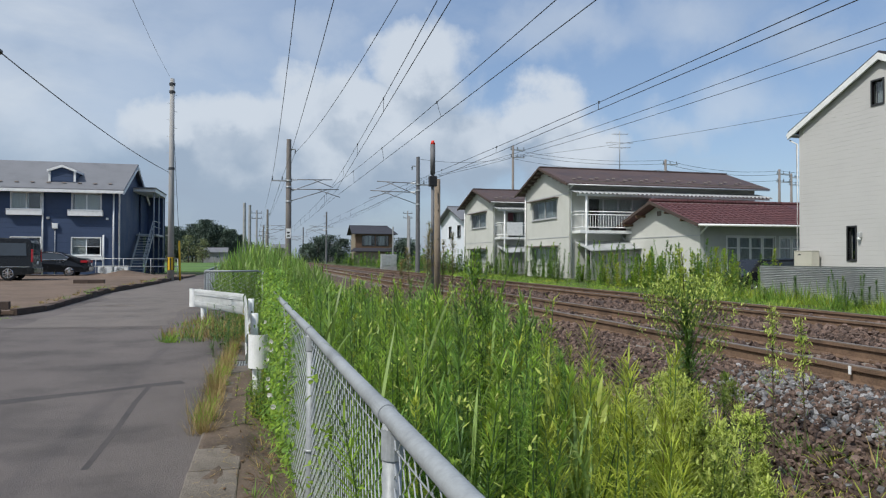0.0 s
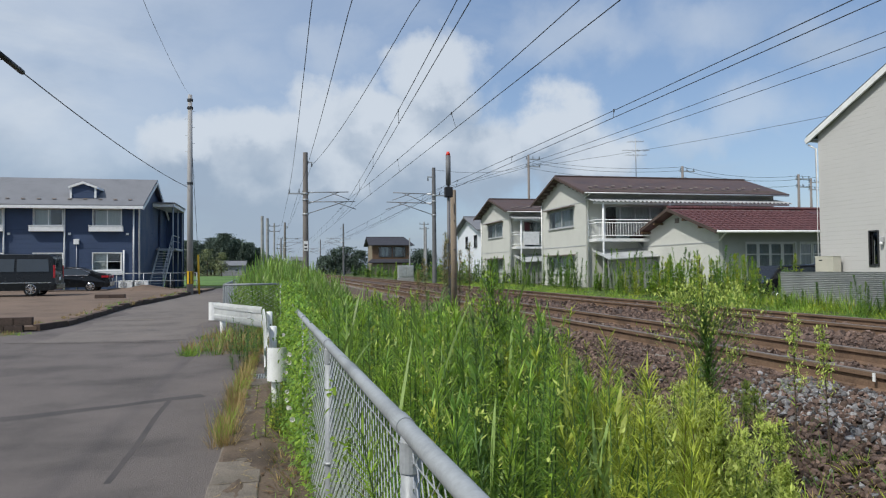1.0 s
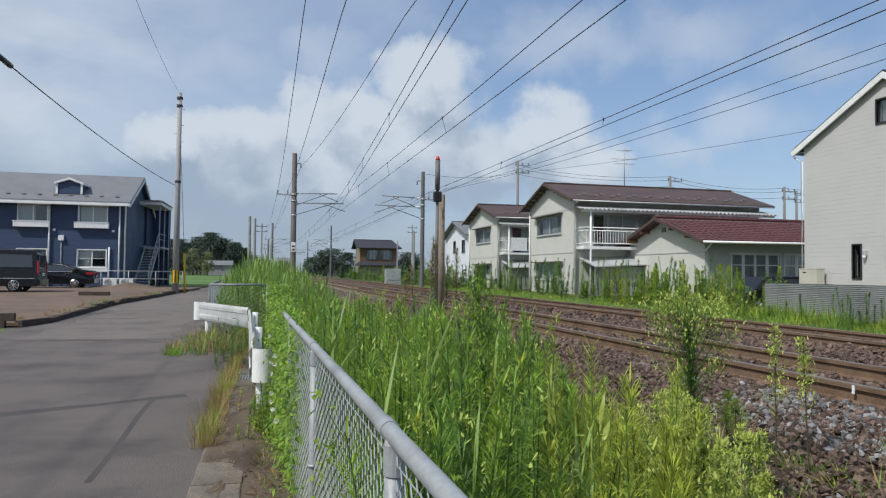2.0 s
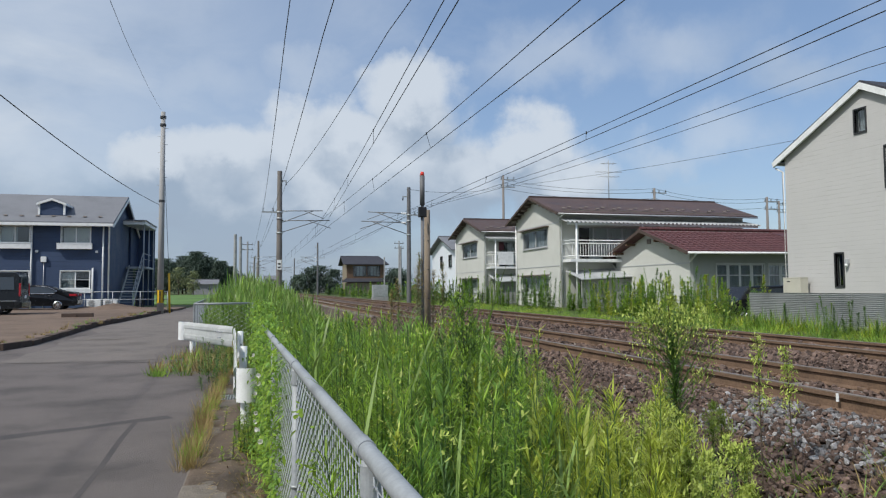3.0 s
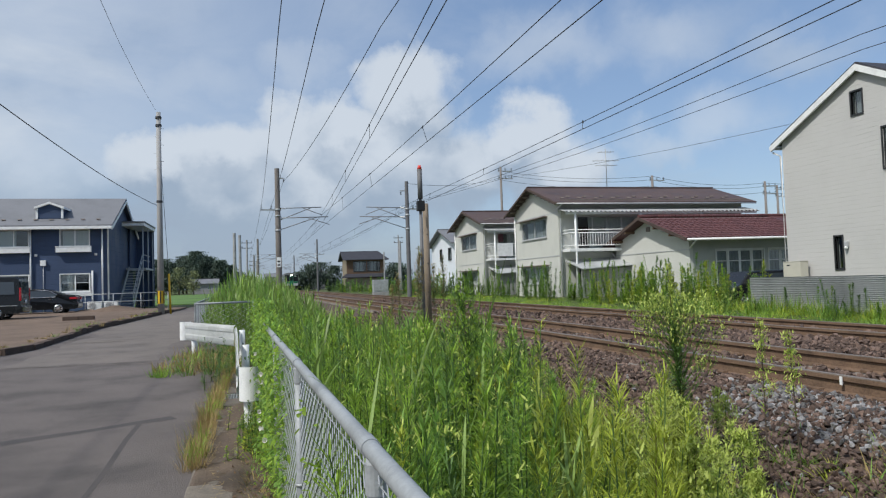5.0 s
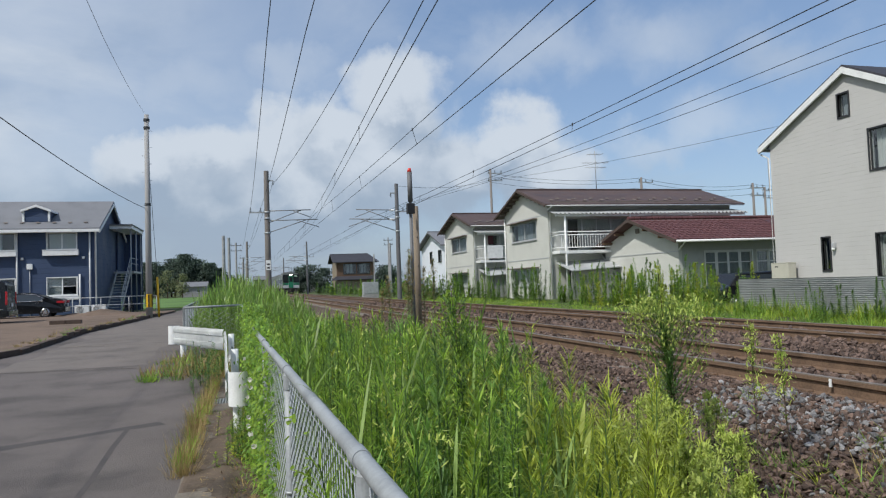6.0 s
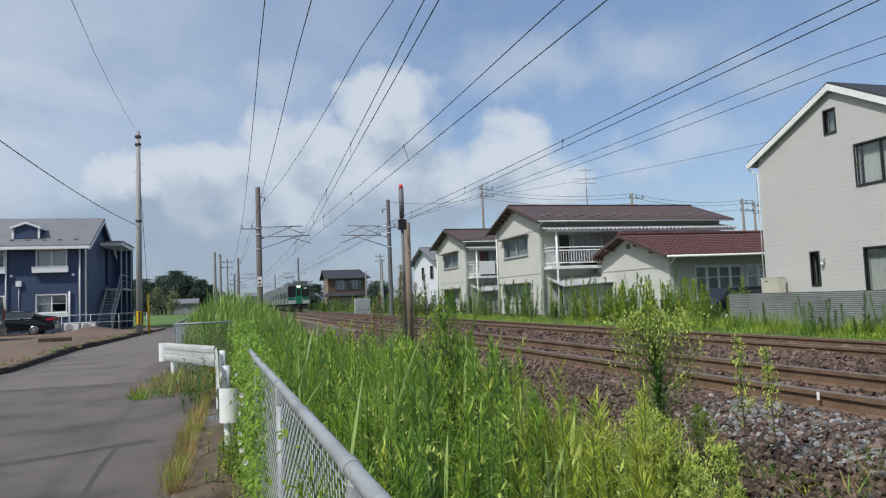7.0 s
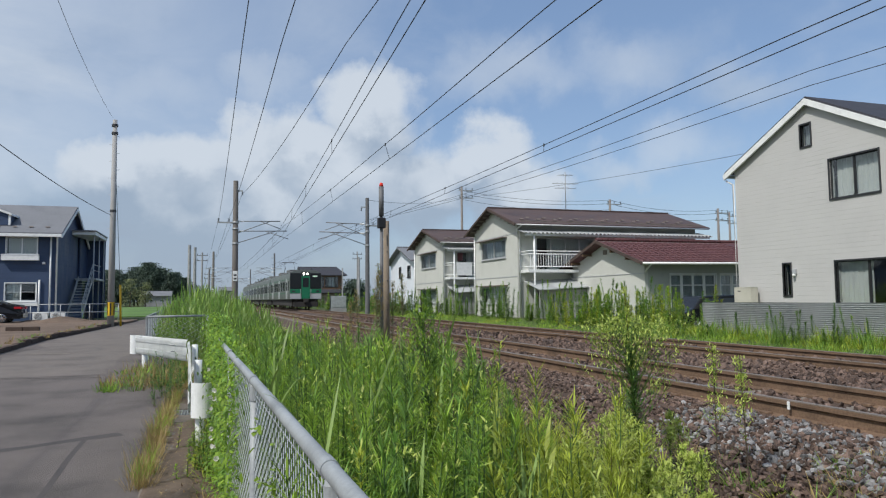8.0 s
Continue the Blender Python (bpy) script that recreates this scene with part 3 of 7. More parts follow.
    for dx in (-12.6, -19.5):
        zb = 6.45
        bm = bmesh.new()
        bm_prism(bm, [(dx - 0.72, zb - 0.2), (dx + 0.72, zb - 0.2), (dx + 0.72, zb + 0.45), (dx, zb + 0.72), (dx - 0.72, zb + 0.45)], "y", 49.0, 51.2)
        dm = part("dormer", bm, "blue_siding", t, "small blue dormer with white trim")
        bm = bmesh.new()
        for s in (-1, 1):
            bm_prism(bm, [(dx, zb + 0.86), (dx, zb + 0.72), (dx + s * 0.85, zb + 0.40), (dx + s * 0.85, zb + 0.54)], "y", 48.85, 51.4)
            bm_box(bm, dx + s * 0.66, 48.95, zb - 0.2, dx + s * 0.78, 49.02, zb + 0.46)
        part("trim", bm, "white_paint", dm)
    box("meter_box", "white_paint", t, -13.0, 48.36, 3.26, -12.68, 48.5, 3.6, 0.02)
    pipe(t, [(-12.84, 48.45, 3.26), (-12.84, 48.45, 0.4)], 0.02, "frame_grey", "conduit")
    for lx in (-13.25, -9.85, -16.7):
        box("vent_cap", "white_paint", t, lx - 0.08, 48.4, 3.85, lx + 0.08, 48.5, 4.0, 0.03)
    # landing and canopy at the gable end
    box("canopy", "white_paint", t, -9.15, 53.2, 6.1, -7.7, 58.6, 6.34, 0.02)
    box("canopy_roof", "grey_roof", t, -9.2, 53.1, 6.34, -7.65, 58.7, 6.42)
    box("landing", "galvanised", t, -9.15, 54.6, 3.05, -7.8, 58.4, 3.18)
    box("landing_wall", "blue_siding", t, -9.1, 55.5, 3.2, -9.0, 58.4, 6.1)
    box("landing_screen", "blue_siding", t, -9.1, 58.4, 0.3, -7.75, 58.5, 6.1)
    for y in (53.6, 56, 58.3):
        pipe(t, [(-7.85, y, 0.25), (-7.85, y, 6.1)], 0.045, "galvanised", "post")
    st = new("stair")
    st.parent = t
    for s in (-8.95, -8.05):
        roof_slab(st, [(s - 0.03, 50.6, 0.55), (s + 0.03, 50.6, 0.55), (s + 0.03, 54.7, 3.3), (s - 0.03, 54.7, 3.3)], "galvanised", 0.25, "stringer")
    for k in range(14):
        box("tread", "galvanised", st, -8.92, 50.6 + 0.29 * k, 0.48 + 0.193 * k, -8.08, 50.86 + 0.29 * k, 0.52 + 0.193 * k)
    pipe(st, [(-8.05, 50.6, 1.4), (-8.05, 54.7, 4.15), (-8.05, 58.3, 4.15)], 0.03, "galvanised", "handrail")
    pipe(st, [(-8.05, 50.6, 1.0), (-8.05, 54.7, 3.75), (-8.05, 58.3, 3.75)], 0.02, "galvanised", "handrail")
    for k in range(8):
        pipe(st, [(-8.05, 50.6 + 0.58 * k, 0.5 + 0.39 * k), (-8.05, 50.6 + 0.58 * k, 1.4 + 0.39 * k)], 0.02, "galvanised", "baluster")


def hip_roof(t, x0, x1, y0, y1, ze, zr, yr, hip, material, th=0.12):
    """Gable at x0, hip at x1 (or gable too, where hip is 0)."""
    xr = x1 - hip
    roof_slab(t, [(x0, y0, ze), (x1, y0, ze), (xr, yr, zr), (x0, yr, zr)], material, th)
    roof_slab(t, [(x0, y1, ze), (x1, y1, ze), (xr, yr, zr), (x0, yr, zr)], material, th)
    if hip:
        roof_slab(t, [(x1, y0, ze), (x1, y1, ze), (xr, yr, zr)], material, th)
    box("ridge_cap", material, t, x0, yr - 0.12, zr - 0.03, xr, yr + 0.12, zr + 0.06, 0.02)


def corrugated(t, x0, x1, y0, z0, y1, z1, material, pitch=0.26, amp=0.05, name="awning"):
    """Wavy sheet roof that slopes from (y1, z1) down to (y0, z0)."""
    n = int((x1 - x0) / pitch * 6)
    bm = bmesh.new()
    top, bot = [], []
    for k in range(n + 1):
        x = lerp(x0, x1, k / n)
        dz = amp * math.sin(k / 6 * 2 * math.pi)
        for lst, off in ((top, 0.0), (bot, -0.012)):
            lst.append((bm.verts.new((x, y0, z0 + dz + off)), bm.verts.new((x, y1, z1 + dz + off))))
    for lst in (top, bot):
        for a, b in zip(lst, lst[1:]):
            bm.faces.new((a[0], b[0], b[1], a[1]))
    for a, b, c, d in zip(top, top[1:], bot[1:], bot):
        bm.faces.new((a[0], d[0], c[0], b[0]))
    return part(name, bm, material, t, "wavy translucent grey awning sheet")


def cream_house(x0, y0, x1, y1, zr, laundry, label):
    t = thing("apartment_house", pose(0, 0, 0), label, "house", "cream apartment houses by the railway")
    b, e, yr = 0.05, 5.85, (y0 + y1) / 2
    G, F = Plane("x", x0), Plane("y", y0)
    gw = [(y0 + 1.75, 3.95, y0 + 5.6, 5.0), (y0 + 1.75, 1.2, y0 + 5.7, 2.15)]
    wall_panel(t, G, b, [(y0, e), (yr, zr - 0.12), (y1, e)], gw, "cream_wall")
    fw = [(x0 + 1.2, 3.1, x0 + 4.9, 4.95), (x0 + 6.0, 3.1, x0 + 9.6, 4.95), (x0 + 1.2, 0.5, x0 + 4.9, 2.3)]
    wall_panel(t, F, b, [(x0 + 0.18, e), (x1, e)], fw, "cream_wall")
    wall_panel(t, Plane("y", y1, -1), b, [(x0 + 0.18, e), (x1, e)], [], "cream_wall")
    wall_panel(t, Plane("x", x1, -1), b, [(y0 + 0.18, e), (y1 - 0.18, e)], [], "cream_wall")
    for k, w in enumerate(gw):
        window(t, G, *w, "frame_grey", 2, "curtain_dim" if k == 0 else "curtain", (0.1, 0.9), proud=0.02)
        bm = bmesh.new()
        G.box(bm, w[0] - 0.25, w[3] + 0.07, w[2] + 0.35, w[3] + 0.13, -0.32, 0.0)
        part("window_hood", bm, "soffit", t)
    for w in fw:
        window(t, F, *w, "frame_grey", 4, "curtain", (0.2, 0.95), sill=False)
    for z in (5.2, 2.72):
        bm = bmesh.new()
        G.box(bm, y0 + 0.0, z, y1, z + 0.05, -0.015, 0.0)
        part("trim_band", bm, "frame_grey", t)
    o = 0.75
    g = (zr - e) / (yr - y0)
    hip_roof(t, x0 - 0.45, x1 + 0.5, y0 - o, y1 + o, e - o * g + 0.12, zr + 0.02, yr, 0, "brown_roof", 0.07)
    for ya, yb in ((y0 - o, yr), (y1 + o, yr)):
        roof_slab(t, [(x0 - 0.52, ya, e - o * g + 0.09), (x0 - 0.45, ya, e - o * g + 0.09), (x0 - 0.45, yb, zr), (x0 - 0.52, yb, zr)], "board_brown", 0.13, "bargeboard")
    box("fascia", "soffit", t, x0 + 0.1, y0 - 0.35, e - 0.15, x1 + 0.3, y0 - 0.3, e + 0.05)
    pipe(t, [(x0 - 0.4, y0 - o - 0.06, e - o * g + 0.02), (x1 + 0.4, y0 - o - 0.06, e - o * g + 0.02)], 0.04, "frame_grey", "gutter")
    pipe(t, [(x0 - 0.1, y0 - o - 0.06, e - o * g), (x0 - 0.1, y0 - 0.12, e - 0.45), (x0 + 0.08, y0 - 0.1, e - 0.6), (x0 + 0.08, y0 - 0.1, 0.3)], 0.045, "white_paint")
    pipe(t, [(x0 - 0.08, y1 - 0.15, e - 0.3), (x0 - 0.08, y1 - 0.15, 0.3)], 0.045, "white_paint")
    for s in range(12):
        box("rafter_end", "soffit", t, x0 - 0.4, y0 + 0.3 + s * (y1 - y0 - 0.6) / 11, 0, x0 - 0.0, y0 + 0.38 + s * (y1 - y0 - 0.6) / 11, 0.1).location.z = e - 0.16 + (zr - e - 0.1) * (1 - abs(s - 5.5) / 6.0)
    snow_stops(t, x0, x1 - 0.5, y0 + 0.0, e + 0.16, 22, 0.35, 0.35 * g)
    # balcony along the long side
    bx = x1 - 1.0
    corrugated(t, x0 - 0.1, x1 + 0.3, y0 - 1.25, 5.12, y0, 5.40, "tin_sheet")
    for k in range(1):
        box("awning_beam", "white_paint", t, x0 + 0.0, y0 - 1.1, 4.98, x1 + 0.2, y0 - 1.0, 5.1)
    box("balcony_floor", "white_paint", t, x0 + 0.15, y0 - 1.1, 2.92, bx, y0, 3.08, 0.01)
    rl = new("balcony_rail")
    rl.parent = t
    for z in (4.12, 3.95, 3.25):
        pipe(rl, [(x0 + 0.2, y0 - 1.05, z), (bx, y0 - 1.05, z)], 0.028, "white_paint", "bar")
        pipe(rl, [(x0 + 0.2, y0 - 1.05, z), (x0 + 0.2, y0, z)], 0.028, "white_paint", "bar")
    bm0 = bmesh.new()
    bm_rod(bm0, (0, 0, 3.25), (0, 0, 3.95), 0.016, n=6)
    me = mesh_of("baluster", bm0, "white_paint")
    for k in range(int((bx - x0) / 0.16)):
        q = new("baluster", me)
        q.parent = rl
        q.location = (x0 + 0.3 + 0.16 * k, y0 - 1.05, 0)
    for px in (x0 + 0.55, x0 + 4.6, x0 + 8.6):
        pipe(t, [(px, y0 - 1.05, 0.1), (px, y0 - 1.05, 5.05)], 0.06, "white_paint", "post")
    roof_slab(t, [(x0 + 0.3, y0 - 2.2, 1.95), (x0 + 6.0, y0 - 2.2, 2.25), (x0 + 6.0, y0 - 0.1, 2.75), (x0 + 0.3, y0 - 0.1, 2.45)], "tin_sheet", 0.05, "lean_to_roof", "grey sheet roof of the lean-to")
    box("lean_to_wall", "grey_siding", t, x0 + 0.4, y0 - 1.9, 0.1, x0 + 5.8, y0 - 1.82, 1.95)
    if laundry:
        for k, (a, b2, c) in enumerate(((0.7, 1.9, "white_paint"),)):
            w = tagged(box("laundry_sheet", c, None, x0 + a, y0 - 1.16, 3.2, x0 + b2, y0 - 1.12, 4.16, label="white bedding hung over the balcony rail to air"), category="laundry")
        box("shirt", "cloth_maroon", None, x0 + 1.0, y0 - 0.5, 4.3, x0 + 1.4, y0 - 0.46, 4.9, label="dark red shirt drying on the balcony")["category"] = "laundry"
        rod("laundry_pole", "galvanised", None, (x0 + 0.3, y0 - 0.48, 4.92), (x0 + 4.5, y0 - 0.48, 4.92), 0.015, label="thin steel pole for drying clothes")["category"] = "pole"
    return t


def tiled_house():
    t = thing("bungalow", pose(0, 0, 0), "cream single-storey house with a red-brown tiled roof and many windows", "house")
    x0, x1, y0, y1, b, e = 19.8, 33.0, 29.3, 36.4, 0.1, 3.25
    yr, zr = 32.85, 4.38
    G, F = Plane("x", x0), Plane("y", y0)
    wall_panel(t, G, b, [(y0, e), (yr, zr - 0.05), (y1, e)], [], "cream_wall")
    fw = [(21.25, 0.65, 23.9, 2.6), (24.2, 0.65, 27.0, 2.6), (27.3, 0.65, 30.0, 2.6)]
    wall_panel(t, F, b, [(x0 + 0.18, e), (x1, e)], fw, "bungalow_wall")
    wall_panel(t, Plane("y", y1, -1), b, [(x0 + 0.18, e), (x1, e)], [], "cream_wall")
    wall_panel(t, Plane("x", x1, -1), b, [(y0 + 0.18, e), (yr, zr - 0.05), (y1 - 0.18, e)], [], "cream_wall")
    for w in fw:
        window(t, F, *w, "frame_pale", 4, "curtain_dim", (0.0, 1.0), rails=(0.72,), sill=True, bar=0.07)
    bm = bmesh.new()
    G.box(bm, y0, 2.62, y1, 2.67, -0.02, 0)
    part("trim_band", bm, "frame_grey", t)
    box("gable_vent", "soffit", t, x0 - 0.04, yr - 0.18, 3.75, x0, yr + 0.18, 4.0)
    o = 0.65
    g = (zr - e) / (yr - y0)
    gx = x0 - 0.55
    zf = e - o * g + 0.1
    roof_slab(t, [(gx, y0 - o, zf), (x1 + 0.4, y0 - o, zf), (x1 + 0.4, yr, zr + 0.1), (gx, yr, zr + 0.1)], "soffit", 0.1)
    roof_slab(t, [(gx, y1 + o, zf), (x1 + 0.4, y1 + o, zf), (x1 + 0.4, yr, zr + 0.1), (gx, yr, zr + 0.1)], "red_roof", 0.1)
    for ya in (y0 - o, y1 + o):
        roof_slab(t, [(gx - 0.05, ya, zf + 0.02), (gx, ya, zf + 0.02), (gx, yr, zr + 0.14), (gx - 0.05, yr, zr + 0.14)], "board_brown", 0.16, "bargeboard")
    for k, yy in enumerate((30.1, 31.5, 34.3, 35.6)):
        zz = lerp(zr, e, abs(yy - yr) / (yr - y0)) - 0.12
        box("purlin_end", "wood_brown", t, gx, yy - 0.05, zz - 0.06, x0, yy + 0.05, zz + 0.06)
    pipe(t, [(gx, y0 - o - 0.06, zf - 0.06), (x1, y0 - o - 0.06, zf - 0.02)], 0.06, "white_paint", "gutter")
    pipe(t, [(x0 - 0.1, y0 - o - 0.06, zf - 0.1), (x0 - 0.05, y0 - 0.1, zf - 0.45)], 0.04, "white_paint")
    pipe(t, [(x0 - 0.07, y1 + o, zf - 0.1), (x0 - 0.07, y1 - 0.1, 2.5), (x0 - 0.07, y1 - 0.1, 0.2)], 0.045, "white_paint")
    # pan tiles, course by course
    L = math.hypot(yr - y0 + o, zr - zf + 0.1)
    ang = math.atan2(zr + 0.1 - zf, yr - y0 + o)
    bm = bmesh.new()
    pr = [(0, 0), (0.07, 0.035), (0.15, 0.045), (0.23, 0.02), (0.33, 0.0)]
    for a, c in zip(pr, pr[1:]):
        v = [bm.verts.new(q) for q in ((a[0], 0, a[1] + 0.03), (c[0], 0, c[1] + 0.03), (c[0], 0.42, c[1] + 0.005), (a[0], 0.42, a[1] + 0.005))]
        bm.faces.new(v)
        w = [bm.verts.new(q) for q in ((a[0], 0, 0), (c[0], 0, 0))]
        bm.faces.new((w[0], w[1], v[1], v[0]))
    me = mesh_of("tile", bm, "red_roof")
    rows = int(L / 0.37)
    cols = 24
    for r in range(rows):
        for c in range(cols):
            q = new("tile", me)
            q.parent = t
            d = r * 0.37
            q.matrix_basis = pose(gx + c * 0.33, y0 - o + d * math.cos(ang), zf + d * math.sin(ang) + 0.005, math.degrees(ang), 0, random.uniform(-0.8, 0.8))
    roof_slab(t, [(gx + cols * 0.33, y0 - o, zf + 0.04), (x1 + 0.4, y0 - o, zf + 0.04), (x1 + 0.4, yr, zr + 0.14), (gx + cols * 0.33, yr, zr + 0.14)], "red_roof", 0.03, "roof_covering")
    bm = bmesh.new()
    for k in range(40):
        bm_rod(bm, (gx + 0.36 * k, yr, zr + 0.16), (gx + 0.36 * k + 0.34, yr, zr + 0.17), 0.11, 0.095, 8)
    part("ridge_tiles", bm, "red_roof", t)


def white_house():
    t = thing("white_house", pose(0, 0, 0), "tall off-white house with lapped siding, dark windows and a dark roof", "house")
    x0, x1, b = 19.1, 30.0, 0.2
    yr, zr, y1, e1, y0, e0 = 18.46, 8.0, 22.1, 6.28, 13.0, 5.2
    G = Plane("x", x0)
    holes = [(18.42, 6.55, 18.84, 7.3), (15.93, 4.62, 17.72, 5.9), (19.53, 1.5, 19.85, 2.6), (15.3, 1.1, 17.66, 2.58)]
    wall_panel(t, G, b, [(y0, e0), (yr, zr), (y1, e1)], holes, "white_siding")
    wall_panel(t, Plane("y", y1, -1), b, [(x0 + 0.18, e1), (x1, e1)], [], "white_siding")
    wall_panel(t, Plane("y", y0), b, [(x0 + 0.18, e0), (x1, e0)], [], "white_siding")
    wall_panel(t, Plane("x", x1, -1), b, [(y0 + 0.18, e0), (yr, zr), (y1 - 0.18, e1)], [], "white_siding")
    window(t, G, *holes[0], "frame_dark", 1, "curtain_dim", sill=False)
    window(t, G, *holes[1], "frame_dark", 2, "curtain", (0.0, 0.95), sill=False)
    window(t, G, *holes[2], "frame_dark", 1, "", sill=False)
    window(t, G, *holes[3], "frame_dark", 2, "curtain", (0.5, 1.0), sill=False)
    gx, o = x0 - 0.14, 0.42
    s1, s0 = (zr - e1) / (y1 - yr), (zr - e0) / (yr - y0)
    roof_slab(t, [(gx, y1 + o, e1 - o * s1 + 0.22), (x1, y1 + o, e1 - o * s1 + 0.22), (x1, yr, zr + 0.22), (gx, yr, zr + 0.22)], "dark_roof", 0.08)
    roof_slab(t, [(gx, y0 - o, e0 - o * s0 + 0.22), (x1, y0 - o, e0 - o * s0 + 0.22), (x1, yr, zr + 0.22), (gx, yr, zr + 0.22)], "dark_roof", 0.08)
    for ya, za in ((y1 + o, e1 - o * s1), (y0 - o, e0 - o * s0)):
        roof_slab(t, [(gx - 0.04, ya, za + 0.15), (gx + 0.03, ya, za + 0.15), (gx + 0.03, yr, zr + 0.15), (gx - 0.04, yr, zr + 0.15)], "white_paint", 0.22, "bargeboard")
        roof_slab(t, [(gx + 0.03, ya, za + 0.1), (x0, ya, za + 0.1), (x0, yr, zr + 0.1), (gx + 0.03, yr, zr + 0.1)], "white_paint", 0.03, "soffit")
    box("gutter", "white_paint", t, gx, y1 + o, e1 - o * s1 + 0.02, x1, y1 + o + 0.1, e1 - o * s1 + 0.14, 0.02)
    pipe(t, [(x0 - 0.05, y1 + o, e1 - 0.3), (x0 - 0.05, y1 + 0.05, e1 - 0.5), (x0 - 0.05, y1 + 0.05, 0.3)], 0.035)
    lamp = box("wall_lamp", "frame_grey", t, x0 - 0.12, 19.25, 2.22, x0, 19.38, 2.42, 0.03, "small grey wall lamp")
    bm = bmesh.new()
    bmesh.ops.create_uvsphere(bm, u_segments=10, v_segments=6, radius=0.06, matrix=Matrix.Translation((x0 - 0.09, 19.315, 2.2)))
    part("bulb_cover", bm, "white_paint", lamp, smooth=True)
    box("foundation", "concrete_grey", t, x0 - 0.03, y0, 0.1, x0, y1, 0.7)


mat("dark_roof", (0.045, 0.045, 0.055), 0.7, var=0.15, scale=1.0, fine=20, bump=0.15)


def siding(name, src, pitch):
    """Lapped boards: fine level grooves over the paint of another material."""
    m = MATS[src].copy()
    m.name = name
    nt = m.node_tree
    N, L = nt.nodes.new, nt.links.new
    b = nt.nodes["Principled BSDF"]
    co, sp = N("ShaderNodeTexCoord"), N("ShaderNodeSeparateXYZ")
    L(co.outputs["Object"], sp.inputs[0])
    dv, fr, bp = N("ShaderNodeMath"), N("ShaderNodeMath"), N("ShaderNodeBump")
    dv.operation, fr.operation = "DIVIDE", "FRACT"
    dv.inputs[1].default_value = pitch
    L(sp.outputs["Z"], dv.inputs[0])
    L(dv.outputs[0], fr.inputs[0])
    bp.inputs["Strength"].default_value, bp.inputs["Distance"].default_value = 0.55, 0.03
    bp.invert = True
    L(fr.outputs[0], bp.inputs["Height"])
    L(bp.outputs[0], b.inputs["Normal"])
    MATS[name] = m


siding("blue_siding", "blue_wall", 0.30)
siding("white_siding", "white_wall", 0.15)
blue_building()
cream_house(16.5, 36.8, 28.6, 43.7, 7.05, False, "cream two-storey apartment house with a brown roof and a balcony")
cream_house(16.3, 50.0, 27.0, 57.6, 7.0, True, "cream two-storey apartment house with laundry on its balcony")
tiled_house()
white_house()


def pale_house():
    t = thing("pale_house", pose(0, 0, 0), "pale blue-white two-storey house with a dark grey roof", "house")
    G = Plane("x", 17.0)
    holes = [(61.6, 3.5, 62.6, 4.5), (64.9, 3.5, 65.7, 4.5)]
    wall_panel(t, G, 0.1, [(60.3, 5.0), (64.6, 6.3), (69.0, 5.0)], holes, "pale_wall")
    for p, a, c in ((Plane("y", 60.3), 17.18, 26), (Plane("y", 69.0, -1), 17.18, 26)):
        wall_panel(t, p, 0.1, [(a, 5.0), (c, 5.0)], [], "pale_wall")
    for h in holes:
        window(t, G, *h, "frame_dark", 1, "curtain_dim")
    hip_roof(t, 16.5, 26.5, 59.8, 69.5, 4.95, 6.4, 64.6, 0, "grey_roof")


def timber_house():
    t = thing("timber_house", pose(0, 0, 0), "old brown timber two-storey house with dark tiled roofs", "house")
    F = Plane("y", 150.0)
    holes = [(19.6, 4.2, 22.3, 6.3), (22.6, 4.2, 25.3, 6.3)]
    wall_panel(t, F, 0.2, [(18.2, 6.9), (26.2, 6.9)], holes, "wood_brown")
    wall_panel(t, Plane("x", 18.2), 0.2, [(150.18, 6.9), (158, 6.9)], [], "plaster_tan")
    wall_panel(t, Plane("x", 26.2, -1), 0.2, [(150.18, 6.9), (158, 6.9)], [], "plaster_tan")
    for h in holes:
        window(t, F, *h, "frame_dark", 4, "curtain_dim", (0.2, 0.8))
    hip_roof(t, 17.3, 27.2, 149.2, 158.8, 6.7, 8.6, 154, 1.5, "dark_roof")
    roof_slab(t, [(17.0, 148.6, 3.0), (27.6, 148.6, 3.0), (26.6, 150.0, 3.7), (18.0, 150.0, 3.7)], "dark_roof", 0.15, "lower_roof")
    box("lower_front", "plaster_tan", t, 17.8, 149.3, 0.1, 26.8, 149.5, 2.7)


mat("plaster_tan", (0.27, 0.225, 0.165), 0.9, var=0.15)
pale_house()
timber_house()


def far_shed(x0, x1, y, h, label):
    t = thing("shed", pose(0, 0, 0), label, "building", "sheds in the distance")
    F = Plane("y", y)
    holes = [(lerp(x0, x1, 0.2), h * 0.45, lerp(x0, x1, 0.32), h * 0.65), (lerp(x0, x1, 0.6), h * 0.45, lerp(x0, x1, 0.75), h * 0.65)]
    wall_panel(t, F, 0.1, [(x0, h), (x1, h)], holes, "grey_siding")
    for hh in holes:
        window(t, F, *hh, "frame_grey", 2, "curtain_dim")
    for xx, inw in ((x0, 1), (x1, -1)):
        wall_panel(t, Plane("x", xx, inw), 0.1, [(y + 0.18, h), (y + 6, h)], [], "grey_siding")
    hip_roof(t, x0 - 0.4, x1 + 0.4, y - 0.5, y + 6.5, h, h + 1.3, y + 3, 0, "grey_roof")


